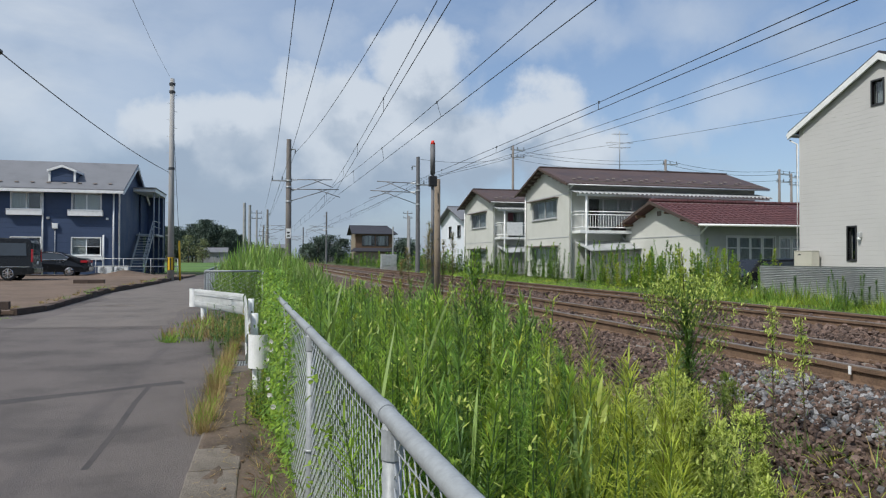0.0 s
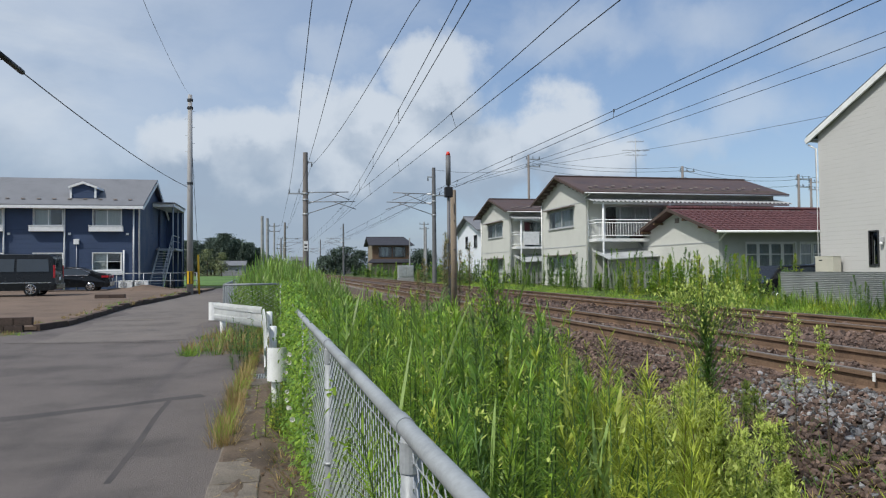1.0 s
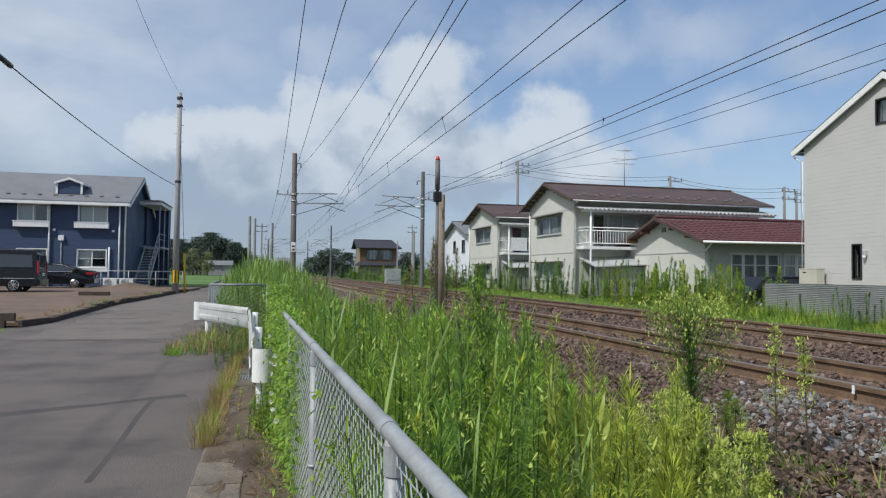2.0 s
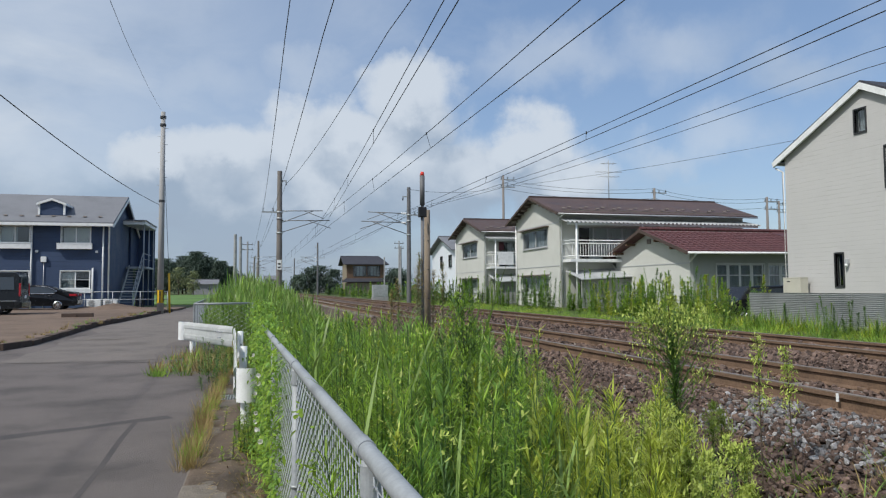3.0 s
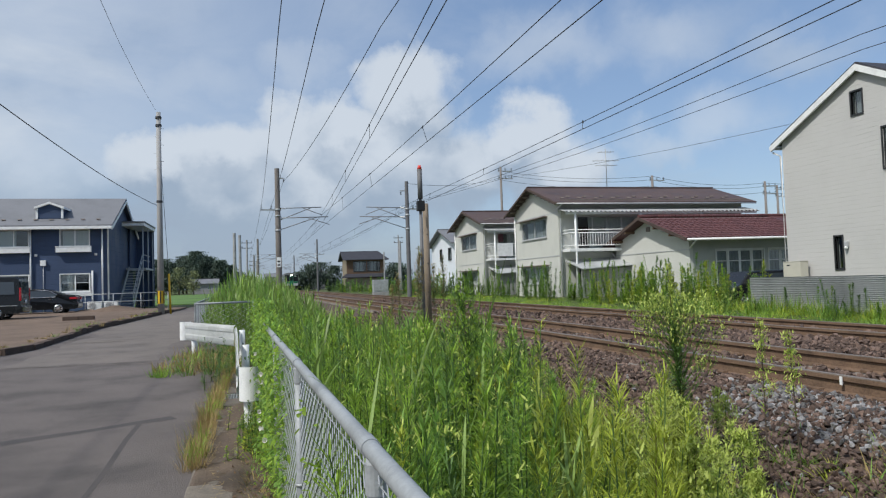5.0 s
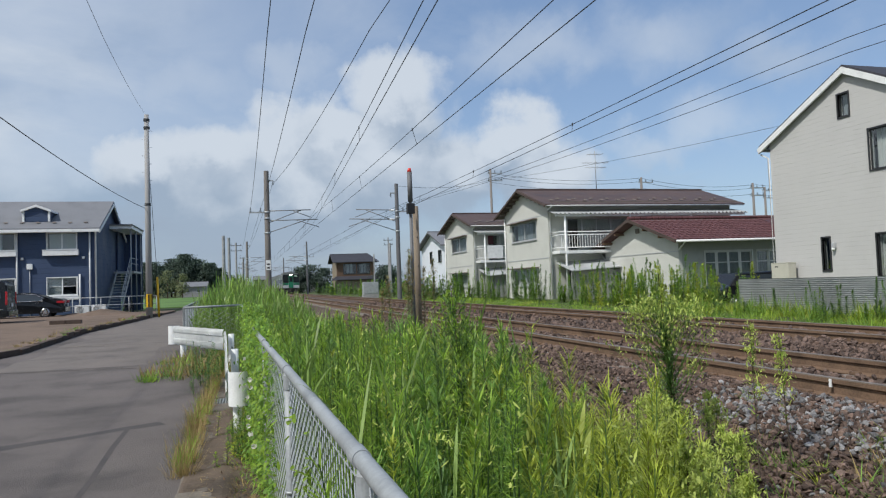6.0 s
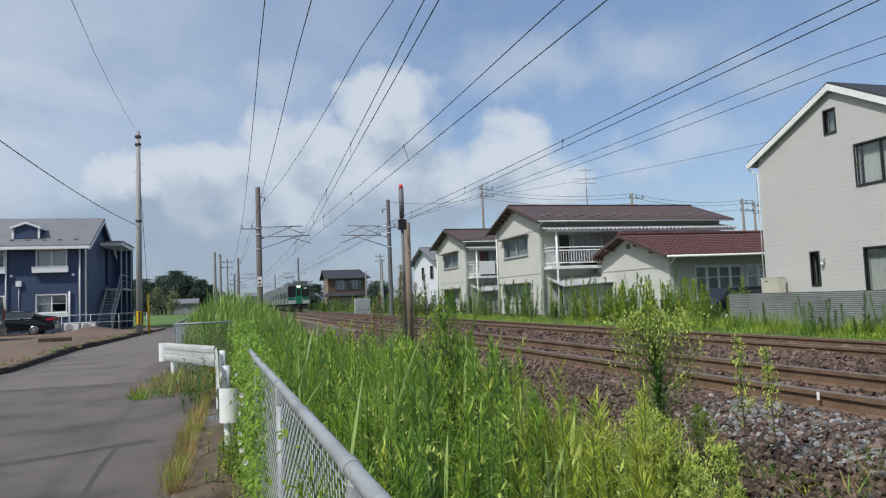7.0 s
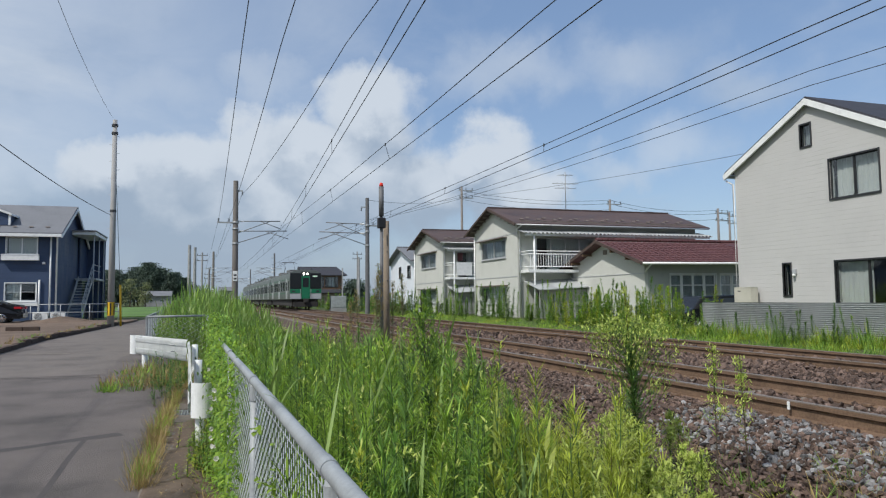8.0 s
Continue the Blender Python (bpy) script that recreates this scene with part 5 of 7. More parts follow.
# ---- lane edges ----
def kerbs():
    t = thing("gutter_cover", pose(0, 0, 0), "weathered concrete gutter slabs along the lane", "gutter", kind="structure")
    bm = bmesh.new()
    bm_box(bm, -0.17, -0.297, -0.1, 0.17, 0.297, 0.0, 0.012)
    me = mesh_of("slab", bm, "concrete")
    for k in range(48):
        y = -9.68 + 0.604 * k
        if 9.85 < y < 10.4:
            continue
        o = new("slab", me)
        o.parent = t
        o.matrix_basis = pose(-0.35 - 0.004 * (y - 5) + random.uniform(-0.006, 0.006), y, 0.03 + random.uniform(-0.006, 0.006), random.uniform(-0.5, 0.5), random.uniform(-0.6, 0.6), random.uniform(-0.6, 0.6) + 0.3)
    g = thing("drain_grate", pose(-0.40, 10.15, 0.02), "grey steel drain grate set in the gutter", "drain grate")
    for k in range(9):
        box("bar", "galvanised", g, -0.15 + 0.036 * k, -0.28, -0.03, -0.138 + 0.036 * k, 0.28, 0.012)
    for s in (-0.28, 0.0, 0.27):
        box("crossbar", "galvanised", g, -0.16, s, -0.03, 0.165, s + 0.012, 0.008)
    # black sheet close under the bars, in place of the pit's shade
    box("pit_shade", "black", g, -0.17, -0.29, -0.05, 0.17, 0.29, -0.032)
    e = thing("lot_edging", pose(0, 0, 0), "dark brown concrete edging blocks round the gravel lot", "edging", kind="structure")
    pts = [(-5.8, 18.6), (-5.52, 19.8), (-5.55, 23.2), (-5.62, 27.5), (-5.3, 30.8), (-4.95, 34.5), (-4.75, 38.4), (-4.55, 41.0)]
    for (xa, ya), (xb, yb) in zip(pts, pts[1:]):
        L = math.hypot(xb - xa, yb - ya)
        n = max(1, round(L / 0.9))
        for k in range(n):
            f = (k + 0.5) / n
            x, y = lerp(xa, xb, f), lerp(ya, yb, f)
            o = box("edging_block", "edging", e, -0.09, -L / n / 2 + 0.01, -0.1, 0.09, L / n / 2 - 0.01, 0.18 + random.uniform(-0.04, 0.02), 0.015)
            o.matrix_basis = pose(x, y, road_z(y) + 0.0, 0, random.uniform(-3, 3), math.degrees(math.atan2(-(xb - xa), yb - ya)) + random.uniform(-1.5, 1.5))
    w = thing("block_wall", pose(-6.0, 18.35, 0.05), "low wall of dark brown concrete blocks at the lot's corner", "wall")
    for k in range(4):
        for r in range(2):
            box("block", "edging", w, -0.4 * k - 0.39 + 0.2 * r, -0.07, 0.2 * r + 0.02, -0.4 * k + 0.2 * r, 0.07, 0.2 * r + 0.21, 0.01)
    b2 = thing("block_wall", pose(-8.0, 33.0, 0.33), "two loose brown concrete blocks lying on the gravel", "block")
    for k in range(2):
        box("block", "edging", b2, 0.62 * k, -0.1, 0, 0.62 * k + 0.6, 0.1, 0.2, 0.012)


mat("edging", (0.085, 0.06, 0.048), 0.95, var=0.3, scale=3, fine=40, bump=0.4, stain=0.3)
kerbs()
# tone of the wire shadows painted on the lane
mat("overhead_shadow", (0.080, 0.070, 0.067), 0.8, var=0.2, bump=0.2)
mat("patch", (0.180, 0.157, 0.142), 0.9, var=0.2, scale=1.2, fine=120, bump=0.5, stain=0.2)


def road_marks():
    """Painted wire shadows, a pale joint, an older surface and a pale scuff on the asphalt."""
    def ribbon(name, pts, w, material, z, label, cat="seam"):
        bm = bmesh.new()
        prev = None
        for i, (x, y) in enumerate(pts):
            a, b = pts[max(0, i - 1)], pts[min(len(pts) - 1, i + 1)]
            n = Vector((-(b[1] - a[1]), b[0] - a[0])).normalized() * w * (0.8 + 0.4 * noise.noise((x * 2, y * 2, 0.3)))
            cur = (bm.verts.new((x - n.x, y - n.y, road_z(y) + z)), bm.verts.new((x + n.x, y + n.y, road_z(y) + z)))
            if prev:
                bm.faces.new((prev[0], prev[1], cur[1], cur[0]))
            prev = cur
        tagged(part(name, bm, material), label, cat, kind="structure")

    def curve(a, b, n=24, amp=0.04, s=1.3):
        return [(lerp(a[0], b[0], k / n) + amp * noise.noise((k * 0.3, s, 0)), lerp(a[1], b[1], k / n) + amp * noise.noise((k * 0.3, s, 5))) for k in range(n + 1)]
    # the shadow of an overhead wire, laid on as a dark band
    ribbon("shadow_and_joint", curve((-6.0, 6.9), (-2.63, 8.08)) + curve((-2.6, 8.1), (-0.95, 8.93)), 0.15, "overhead_shadow", 0.0135, "dark band painted for an overhead wire's shadow across the asphalt")
    ribbon("shadow_and_joint", curve((-9, 16.4), (-5.15, 15.75)) + curve((-5.1, 15.7), (-2.27, 15.15)) + curve((-2.2, 15.1), (-0.7, 14.8)), 0.045, "patch", 0.017, "pale joint across the asphalt")
    # the cable's shadow along the lane, drawn as a thin dark ribbon
    ribbon("shadow_and_joint", [(-1.31, 8.86), (-1.3, 7.77), (-1.25, 6.56), (-1.23, 5.4)], 0.035, "overhead_shadow", 0.0132, "faint dark line painted for the cable's shadow along the asphalt")
    ribbon("older_surface", [(-3.5, 15.6 + 1.0 * k) for k in range(26)], 1.9, "patch", 0.0145, "paler older asphalt further up the lane", "road")
    ribbon("scuff", [(-4.7, 21.5), (-4.2, 21.45), (-3.6, 21.3)], 0.12, "concrete", 0.02, "pale worn concrete cover in the lane")


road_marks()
strip("verge", "soil", lambda y: -0.19, lambda y: steps(y, [(0, 0.75), (8, 0.5), (20, 0.2)]), -10, 17, road_z, 54, 0.022, "brown bare soil between the gutter and the fence", "soil")
def soil_drift():
    """Washed soil lying unevenly over the gutter slabs."""
    bm = bmesh.new()
    xs, ys = [-0.56 + 0.03 * i for i in range(18)], [2.6 + 0.06 * i for i in range(150)]
    rows = []
    for y in ys:
        cov = steps(y, [(2.6, -0.035), (4.2, -0.014), (6.0, 0.006), (9.4, 0.012), (9.7, -0.03), (10.5, -0.03), (10.8, 0.01), (11.6, 0.01)])
        rows.append([bm.verts.new((x, y, 0.03 + cov + 0.028 * noise.noise((x * 4, y * 1.6, 2)) + 0.014 * noise.noise((x * 14, y * 11, 7)) + 0.05 * (x + 0.33) - (0.05 if x < -0.52 else 0) - 0.3 * max(0.0, x + 0.2))) for x in xs])
    for p, q in zip(rows, rows[1:]):
        for k in range(len(xs) - 1):
            bm.faces.new((p[k], p[k + 1], q[k + 1], q[k]))
    tagged(part("soil_drift", bm, "soil", smooth=True), "brown soil washed over the gutter slabs", "soil", kind="structure")


soil_drift()
bm = bmesh.new()
for (x, y, r, h) in ((-8.0, 44.6, 2.2, 0.42), (-9.6, 45.0, 1.6, 0.25)):
    bmesh.ops.create_cone(bm, segments=28, radius1=r, radius2=0.15, depth=h, matrix=Matrix.Translation((x, y, 0.4 + h / 2 - 0.1)))
bmesh.ops.subdivide_edges(bm, edges=bm.edges[:], cuts=3)
for v in bm.verts:
    v.co.z += 0.06 * noise.noise(v.co * 1.5)
tagged(part("gravel_mound", bm, "lot_gravel", smooth=True), "low heap of brown gravel on the lot", "gravel heap")


# ---- vehicles ----
def wheel(t, x, y, r=0.32, w=0.2):
    h = new("wheel")
    h.parent = t
    h.location = (x, y, r)
    bm = bmesh.new()
    bm_rod(bm, (0, -w / 2, 0), (0, w / 2, 0), r, n=24)
    bmesh.ops.bevel(bm, geom=[e for e in bm.edges if len(e.link_faces) == 2 and any(len(f.verts) > 4 for f in e.link_faces)], offset=0.03, segments=2, affect="EDGES")
    part("tyre", bm, "rubber", h)
    bm = bmesh.new()
    for s in (-1, 1):
        for k in range(8):
            a = k * math.pi / 4
            bm_rod(bm, (0, s * (w / 2 + 0.014), 0), (r * 0.62 * math.cos(a), s * (w / 2 + 0.014), r * 0.62 * math.sin(a)), 0.028, n=5)
        bm_tube(bm, [(r * 0.64 * math.cos(a * 0.314159), s * (w / 2 + 0.012), r * 0.64 * math.sin(a * 0.314159)) for a in range(21)], 0.016, 5)
    part("rim", bm, "chrome", h)
    bm = bmesh.new()
    bm_rod(bm, (0, -w / 2 - 0.004, 0), (0, w / 2 + 0.004, 0), r * 0.62, n=20)
    part("brake_disc", bm, "dark_steel", h)


def car_body(t, prof, width, material="car_black", top_in=0.16, belt=0.9):
    """Body from a side outline (x, z), drawn in above the belt line."""
    bm = bmesh.new()
    n = len(prof)
    cols = []
    for s in (-1, -0.9, 0.9, 1):
        cols.append([bm.verts.new((x, s * (width / 2 - (top_in * max(0, z - belt) / 0.5 if z > belt else 0)), z - (0.03 if abs(s) == 1 else 0))) for x, z in prof])
    for a, b in zip(cols, cols[1:]):
        for k in range(n):
            bm.faces.new((a[k], a[(k + 1) % n], b[(k + 1) % n], b[k]))
    bm.faces.new(cols[0][::-1])
    bm.faces.new(cols[-1])
    bmesh.ops.recalc_face_normals(bm, faces=bm.faces[:])
    return part("body", bm, material, t)


def side_glass(t, outline, width, belt, top_in):
    for s in (-1, 1):
        bm = bmesh.new()
        q = [(x, s * (width / 2 - top_in * (z - belt) / 0.5 + 0.004), z) for x, z in outline]
        v = [bm.verts.new(p) for p in q]
        w = [bm.verts.new((p[0], p[1] - s * 0.01, p[2])) for p in q]
        bm.faces.new(v)
        bm.faces.new(w[::-1])
        for k in range(len(q)):
            bm.faces.new((v[k], w[k], w[(k + 1) % len(q)], v[(k + 1) % len(q)]))
        bmesh.ops.recalc_face_normals(bm, faces=bm.faces[:])
        part("window", bm, "glass_dark", t)


def sedan(m):
    """Rear at +x."""
    t = thing("sedan", m, "black sedan with chrome window trim parked on the gravel", "car")
    prof = [(-2.3, 0.3), (-2.38, 0.6), (-2.2, 0.78), (-1.1, 0.93), (-0.35, 1.38), (0.2, 1.46), (0.8, 1.42), (1.55, 1.12), (2.2, 1.05), (2.35, 0.9), (2.36, 0.55), (2.3, 0.3)]
    car_body(t, prof, 1.82)
    side_glass(t, [(-0.95, 0.97), (-0.3, 1.32), (0.75, 1.36), (1.3, 1.1), (1.2, 0.98)], 1.82, 0.9, 0.16)
    bm = bmesh.new()
    bm_tube(bm, [(-0.95, -0.91, 0.955), (0.2, -0.92, 0.965), (1.22, -0.91, 0.97), (1.36, -0.86, 1.1), (0.9, -0.8, 1.34), (0.2, -0.77, 1.41)], 0.014, 6)
    part("window_trim", bm, "chrome", t)
    for s in (-1, 1):
        box("tail_lamp", "tail_red", t, 1.98, s * 0.9 - 0.02, 0.82, 2.33, s * 0.9 + 0.02, 0.94, 0.01)
        box("tail_lamp", "tail_red", t, 2.34, s * 0.55 - 0.3, 0.80, 2.375, s * 0.55 + 0.3, 0.94, 0.01)
    box("bumper", "car_black", t, 2.2, -0.9, 0.32, 2.42, 0.9, 0.62, 0.05)
    box("plate", "white_paint", t, 2.42, -0.17, 0.62, 2.43, 0.17, 0.78)
    box("door_handle", "chrome", t, 0.9, -0.93, 0.84, 1.1, -0.91, 0.87)
    for x in (-1.4, 1.4):
        for y in (-0.8, 0.8):
            wheel(t, x, y)


def van(m):
    t = thing("van", m, "black high van with tinted windows parked on the gravel", "car")
    prof = [(-2.3, 0.3), (-2.35, 0.75), (-2.2, 1.05), (-1.65, 1.75), (-1.35, 1.93), (0.5, 1.98), (2.1, 1.96), (2.25, 1.85), (2.33, 1.0), (2.36, 0.6), (2.3, 0.3)]
    car_body(t, prof, 1.72, "car_black", 0.06, 1.05)
    side_glass(t, [(-1.9, 1.15), (-1.55, 1.7), (-0.85, 1.72), (-0.85, 1.15)], 1.72, 1.05, 0.06)
    side_glass(t, [(-0.75, 1.15), (-0.75, 1.74), (0.65, 1.74), (0.65, 1.15)], 1.72, 1.05, 0.06)
    side_glass(t, [(0.75, 1.15), (0.75, 1.74), (2.05, 1.72), (2.1, 1.15)], 1.72, 1.05, 0.06)
    box("rear_window", "glass_dark", t, 2.27, -0.65, 1.15, 2.335, 0.65, 1.75, 0.02)
    for s in (-1, 1):
        box("tail_lamp", "tail_red", t, 2.28, s * 0.78 - 0.07, 0.85, 2.35, s * 0.78 + 0.07, 1.45, 0.015)
    box("bumper", "car_black", t, 2.2, -0.85, 0.32, 2.42, 0.85, 0.6, 0.04)
    box("plate", "white_paint", t, 2.36, -0.17, 0.75, 2.37, 0.17, 0.9)
    box("side_strip", "chrome", t, -2.1, -0.868, 0.62, 2.2, -0.86, 0.65)
    for x in (-1.35, 1.35):
        for y in (-0.74, 0.74):
            wheel(t, x, y, 0.33)


sedan(pose(-12.42, 45.0, 0.36, 0, 0, 4))
van(pose(-12.9, 36.9, 0.40, 0, 0, 3))
k = thing("bicycle_row", pose(-7.6, 49.5, 0.32), "two dark bicycles parked under the outside stair", "bicycle")
for i in range(2):
    for yy in (-0.5, 0.5):
        bm = bmesh.new()
        bm_tube(bm, [(0.35 * i, yy + 0.32 * math.cos(a * 0.3927), 0.33 + 0.32 * math.sin(a * 0.3927)) for a in range(17)], 0.02, 5)
        part("wheel", bm, "rubber", k)
    bm = bmesh.new()
    bm_tube(bm, [(0.35 * i, -0.5, 0.33), (0.35 * i, -0.3, 0.8), (0.35 * i, 0.2, 0.75), (0.35 * i, 0.5, 0.33), (0.35 * i, 0.0, 0.3), (0.35 * i, -0.3, 0.78)], 0.018, 5)
    part("frame", bm, "dark_steel", k)
hid = thing("parked_car", pose(18.9, 23.7, 0.1), "dark small car parked behind the white house", "car")
car_body(hid, [(-1.7, 0.3), (-1.75, 0.7), (-1.2, 0.95), (-0.7, 1.4), (1.2, 1.45), (1.65, 1.0), (1.7, 0.3)], 1.5)
side_glass(hid, [(-0.95, 0.98), (-0.6, 1.3), (1.1, 1.34), (1.4, 0.98)], 1.5, 0.9, 0.16)
for x in (-1.1, 1.1):
    for y in (-0.65, 0.65):
        wheel(hid, x, y, 0.27)


# ---- the train: front at its origin, running towards -y ----
def train():
    t = thing("train", TURN @ pose(TRACK2, 309, RAIL2_Z), "stainless steel commuter train with a green front and lit headlamps", "train")
    mat("train_glass", (0.015, 0.018, 0.02), 0.12, var=0.1, bump=0, spec=0.3)
    mat("train_roof", (0.15, 0.155, 0.155), 0.7, var=0.12, scale=1)
    mat("underframe", (0.045, 0.042, 0.04), 0.8, var=0.25, scale=3)
    glow("headlamp", (1.0, 0.95, 0.82), 9.0)
    glow("sign_lit", (0.55, 0.75, 0.6), 0.25)
    sect = [(-1.42, 0.95), (-1.45, 1.5), (-1.45, 2.9), (-1.38, 3.3), (-1.1, 3.52), (0, 3.62), (1.1, 3.52), (1.38, 3.3), (1.45, 2.9), (1.45, 1.5), (1.42, 0.95)]
    for c in range(4):
        y0 = 20.0 * c
        car = new("carriage")
        car.parent = t
        bm = bmesh.new()
        bm_prism(bm, sect, "y", y0 + (0.12 if c == 0 else 0.2), y0 + 19.6)
        part("body", bm, "train_steel", car)
        bm = bmesh.new()
        bm_prism(bm, [(-1.3, 3.42), (-1.08, 3.57), (0, 3.67), (1.08, 3.57), (1.3, 3.42), (1.0, 3.4), (-1.0, 3.4)], "y", y0 + 0.3, y0 + 19.5)
        part("roof", bm, "train_roof", car)
        box("underframe", "underframe", car, -1.2, y0 + 0.5, 0.35, 1.2, y0 + 19.2, 0.97)
        for s in (-1, 1):
            box("stripe", "train_green", car, s * 1.452 - 0.004, y0 + 0.25, 2.78, s * 1.452 + 0.004, y0 + 19.5, 2.84)
            box("stripe", "train_green", car, s * 1.452 - 0.004, y0 + 0.25, 1.5, s * 1.452 + 0.004, y0 + 19.5, 1.56)
            for k, (a, b2) in enumerate(((0.6, 1.2), (4.0, 5.6), (6.1, 7.7), (10.6, 12.2), (12.7, 14.3), (17.4, 18.8))):
                box("window", "train_glass", car, s * 1.455 - 0.005, y0 + a, 1.75, s * 1.455 + 0.005, y0 + b2, 2.6)
            for a in (1.7, 8.6, 15.5):
                d = box("door", "frame_grey", car, s * 1.456 - 0.006, y0 + a, 1.0, s * 1.456 + 0.006, y0 + a + 1.3, 2.85)
                for q in (0.1, 0.7):
                    box("door_window", "train_glass", d, s * 1.464 - 0.004, y0 + a + q, 1.75, s * 1.464 + 0.004, y0 + a + q + 0.5, 2.55)
        for by in (3.0, 16.5):
            bg = new("bogie")
            bg.parent = car
            for s in (-1, 1):
                box("side_frame", "underframe", bg, s * 1.0 - 0.08, y0 + by - 1.4, 0.3, s * 1.0 + 0.08, y0 + by + 1.4, 0.62, 0.03)
                for q in (-1.05, 1.05):
                    rod("wheel", "rail_rust", bg, (s * 0.5, y0 + by + q, 0.43), (s * 0.62, y0 + by + q, 0.43), 0.43, n=20)
        for ay in (5.0, 13.0):
            box("roof_unit", "train_roof", car, -0.9, y0 + ay, 3.6, 0.9, y0 + ay + 2.6, 3.85, 0.05)
        if c:
            box("gangway", "black", car, -0.6, y0 - 0.4, 0.9, 0.6, y0 + 0.2, 3.0)
    # the cab front
    fr = new("cab_front")
    fr.parent = t
    bm = bmesh.new()
    bm_prism(bm, sect, "y", 0.0, 0.12)
    part("mask", bm, "train_steel", fr)
    box("black_mask", "frame_dark", fr, -1.40, -0.012, 1.88, 1.40, 0.0, 3.34, 0.004, "black surround of the windscreens")
    for s in (-1, 1):
        box("windscreen", "train_glass", fr, s * 0.90 - 0.48, -0.035, 1.92, s * 0.90 + 0.48, -0.01, 3.28, 0.02)
        box("green_band", "train_green", fr, s * 0.90 - 0.5, -0.02, 1.50, s * 0.90 + 0.5, 0.0, 1.86, 0.008)
        box("pale_band", "frame_grey", fr, s * 0.90 - 0.5, -0.02, 0.98, s * 0.90 + 0.5, 0.0, 1.45, 0.008)
        box("tail_lamp_housing", "frame_dark", fr, s * 1.1 - 0.15, -0.035, 1.60, s * 1.1 + 0.15, -0.02, 1.74, 0.01)
        rod("headlamp", "headlamp", fr, (s * 0.15, -0.06, 3.26), (s * 0.15, -0.02, 3.26), 0.075, n=16, label="lit round headlamp")
        rod("handrail", "galvanised", fr, (s * 0.46, -0.07, 1.1), (s * 0.46, -0.07, 1.9), 0.015, n=6)
    d = box("front_door", "train_green", fr, -0.38, -0.05, 1.0, 0.38, 0.0, 3.06, 0.02)
    box("door_window", "train_glass", d, -0.27, -0.06, 2.05, 0.27, -0.05, 2.9, 0.01)
    box("lamp_panel", "frame_dark", fr, -0.4, -0.03, 3.1, 0.4, 0.0, 3.42, 0.02)
    box("destination_sign", "sign_lit", fr, 0.62, -0.04, 2.98, 1.05, -0.036, 3.1)
    box("coupler", "underframe", fr, -0.2, -0.5, 0.65, 0.2, 0.3, 1.0, 0.03)
    box("skirt", "underframe", fr, -1.1, -0.1, 0.25, 1.1, 0.0, 0.7, 0.02)
    for s in (-0.9, 0.9):
        bm = bmesh.new()
        bm_tube(bm, [(s, -0.08, 0.9), (s, -0.2, 0.75), (s, -0.2, 0.4)], 0.03, 6)
        part("hose", bm, "rubber", fr)
    for s in (-0.55, 0.55):
        rod("whistle", "frame_dark", fr, (s, 0.4, 3.55), (s, 0.4, 3.8), 0.06, n=8)
    pg = new("pantograph")
    pg.parent = t
    for s in (-0.5, 0.5):
        pipe(pg, [(s, 14.0, 3.7), (s, 12.4, 4.3), (s, 13.6, 4.95)], 0.03, "dark_steel", "arm")
    pipe(pg, [(-0.9, 13.6, 4.9), (-0.6, 13.6, 5.0), (0.6, 13.6, 5.0), (0.9, 13.6, 4.9)], 0.03, "dark_steel", "collector_head")
    return t


TRAIN = train()


# ---- plants ----
RNG = np.random.default_rng(7)


def blades(base, way, length, width, droop, rings=3, fold=0.0):
    """Leaf blades as strips of quads. base, way: (n, 3); length, width, droop: (n,). Returns vertices and faces."""
    n = len(base)
    way = way / np.linalg.norm(way, axis=1, keepdims=True)
    side = np.cross(way, np.array([0.0, 0.0, 1.0]))
    bad = np.linalg.norm(side, axis=1) < 0.15
    ang = RNG.uniform(0, 6.283, n)
    side[bad] = np.stack([np.cos(ang), np.sin(ang), 0 * ang], 1)[bad]
    side /= np.linalg.norm(side, axis=1, keepdims=True)
    t = np.linspace(0, 1, rings)
    prof = np.interp(t, [0, 0.3, 0.6, 1], [0.45, 1.0, 0.8, 0.06])
    P = base[:, None, :] + way[:, None, :] * (length[:, None] * t)[:, :, None]
    P[:, :, 2] -= (droop * length)[:, None] * t[None, :] ** 2
    hw = 0.5 * width[:, None] * prof[None, :]
    V = np.stack([P - side[:, None, :] * hw[:, :, None], P + side[:, None, :] * hw[:, :, None]], 2)
    idx = np.arange(n)[:, None] * rings * 2 + np.arange(rings - 1)[None, :] * 2
    F = np.stack([idx, idx + 1, idx + 3, idx + 2], 2).reshape(-1, 4)
    return V.reshape(-1, 3), F


def stems(base, tip, r):
    """Thin three-sided stems from base to tip."""
    n = len(base)
    a = np.array([0, 2.094, 4.189])
    ring = np.stack([np.cos(a), np.sin(a), 0 * a], 1)
    lo = base[:, None, :] + ring[None] * r[:, None, None]
    hi = tip[:, None, :] + ring[None] * r[:, None, None] * 0.35
    V = np.concatenate([lo, hi], 1).reshape(-1, 3)
    k = np.arange(n)[:, None] * 6
    F = np.stack([np.stack([k[:, 0] + i, k[:, 0] + (i + 1) % 3, k[:, 0] + 3 + (i + 1) % 3, k[:, 0] + 3 + i], 1) for i in range(3)], 1).reshape(-1, 4)
    return V, F


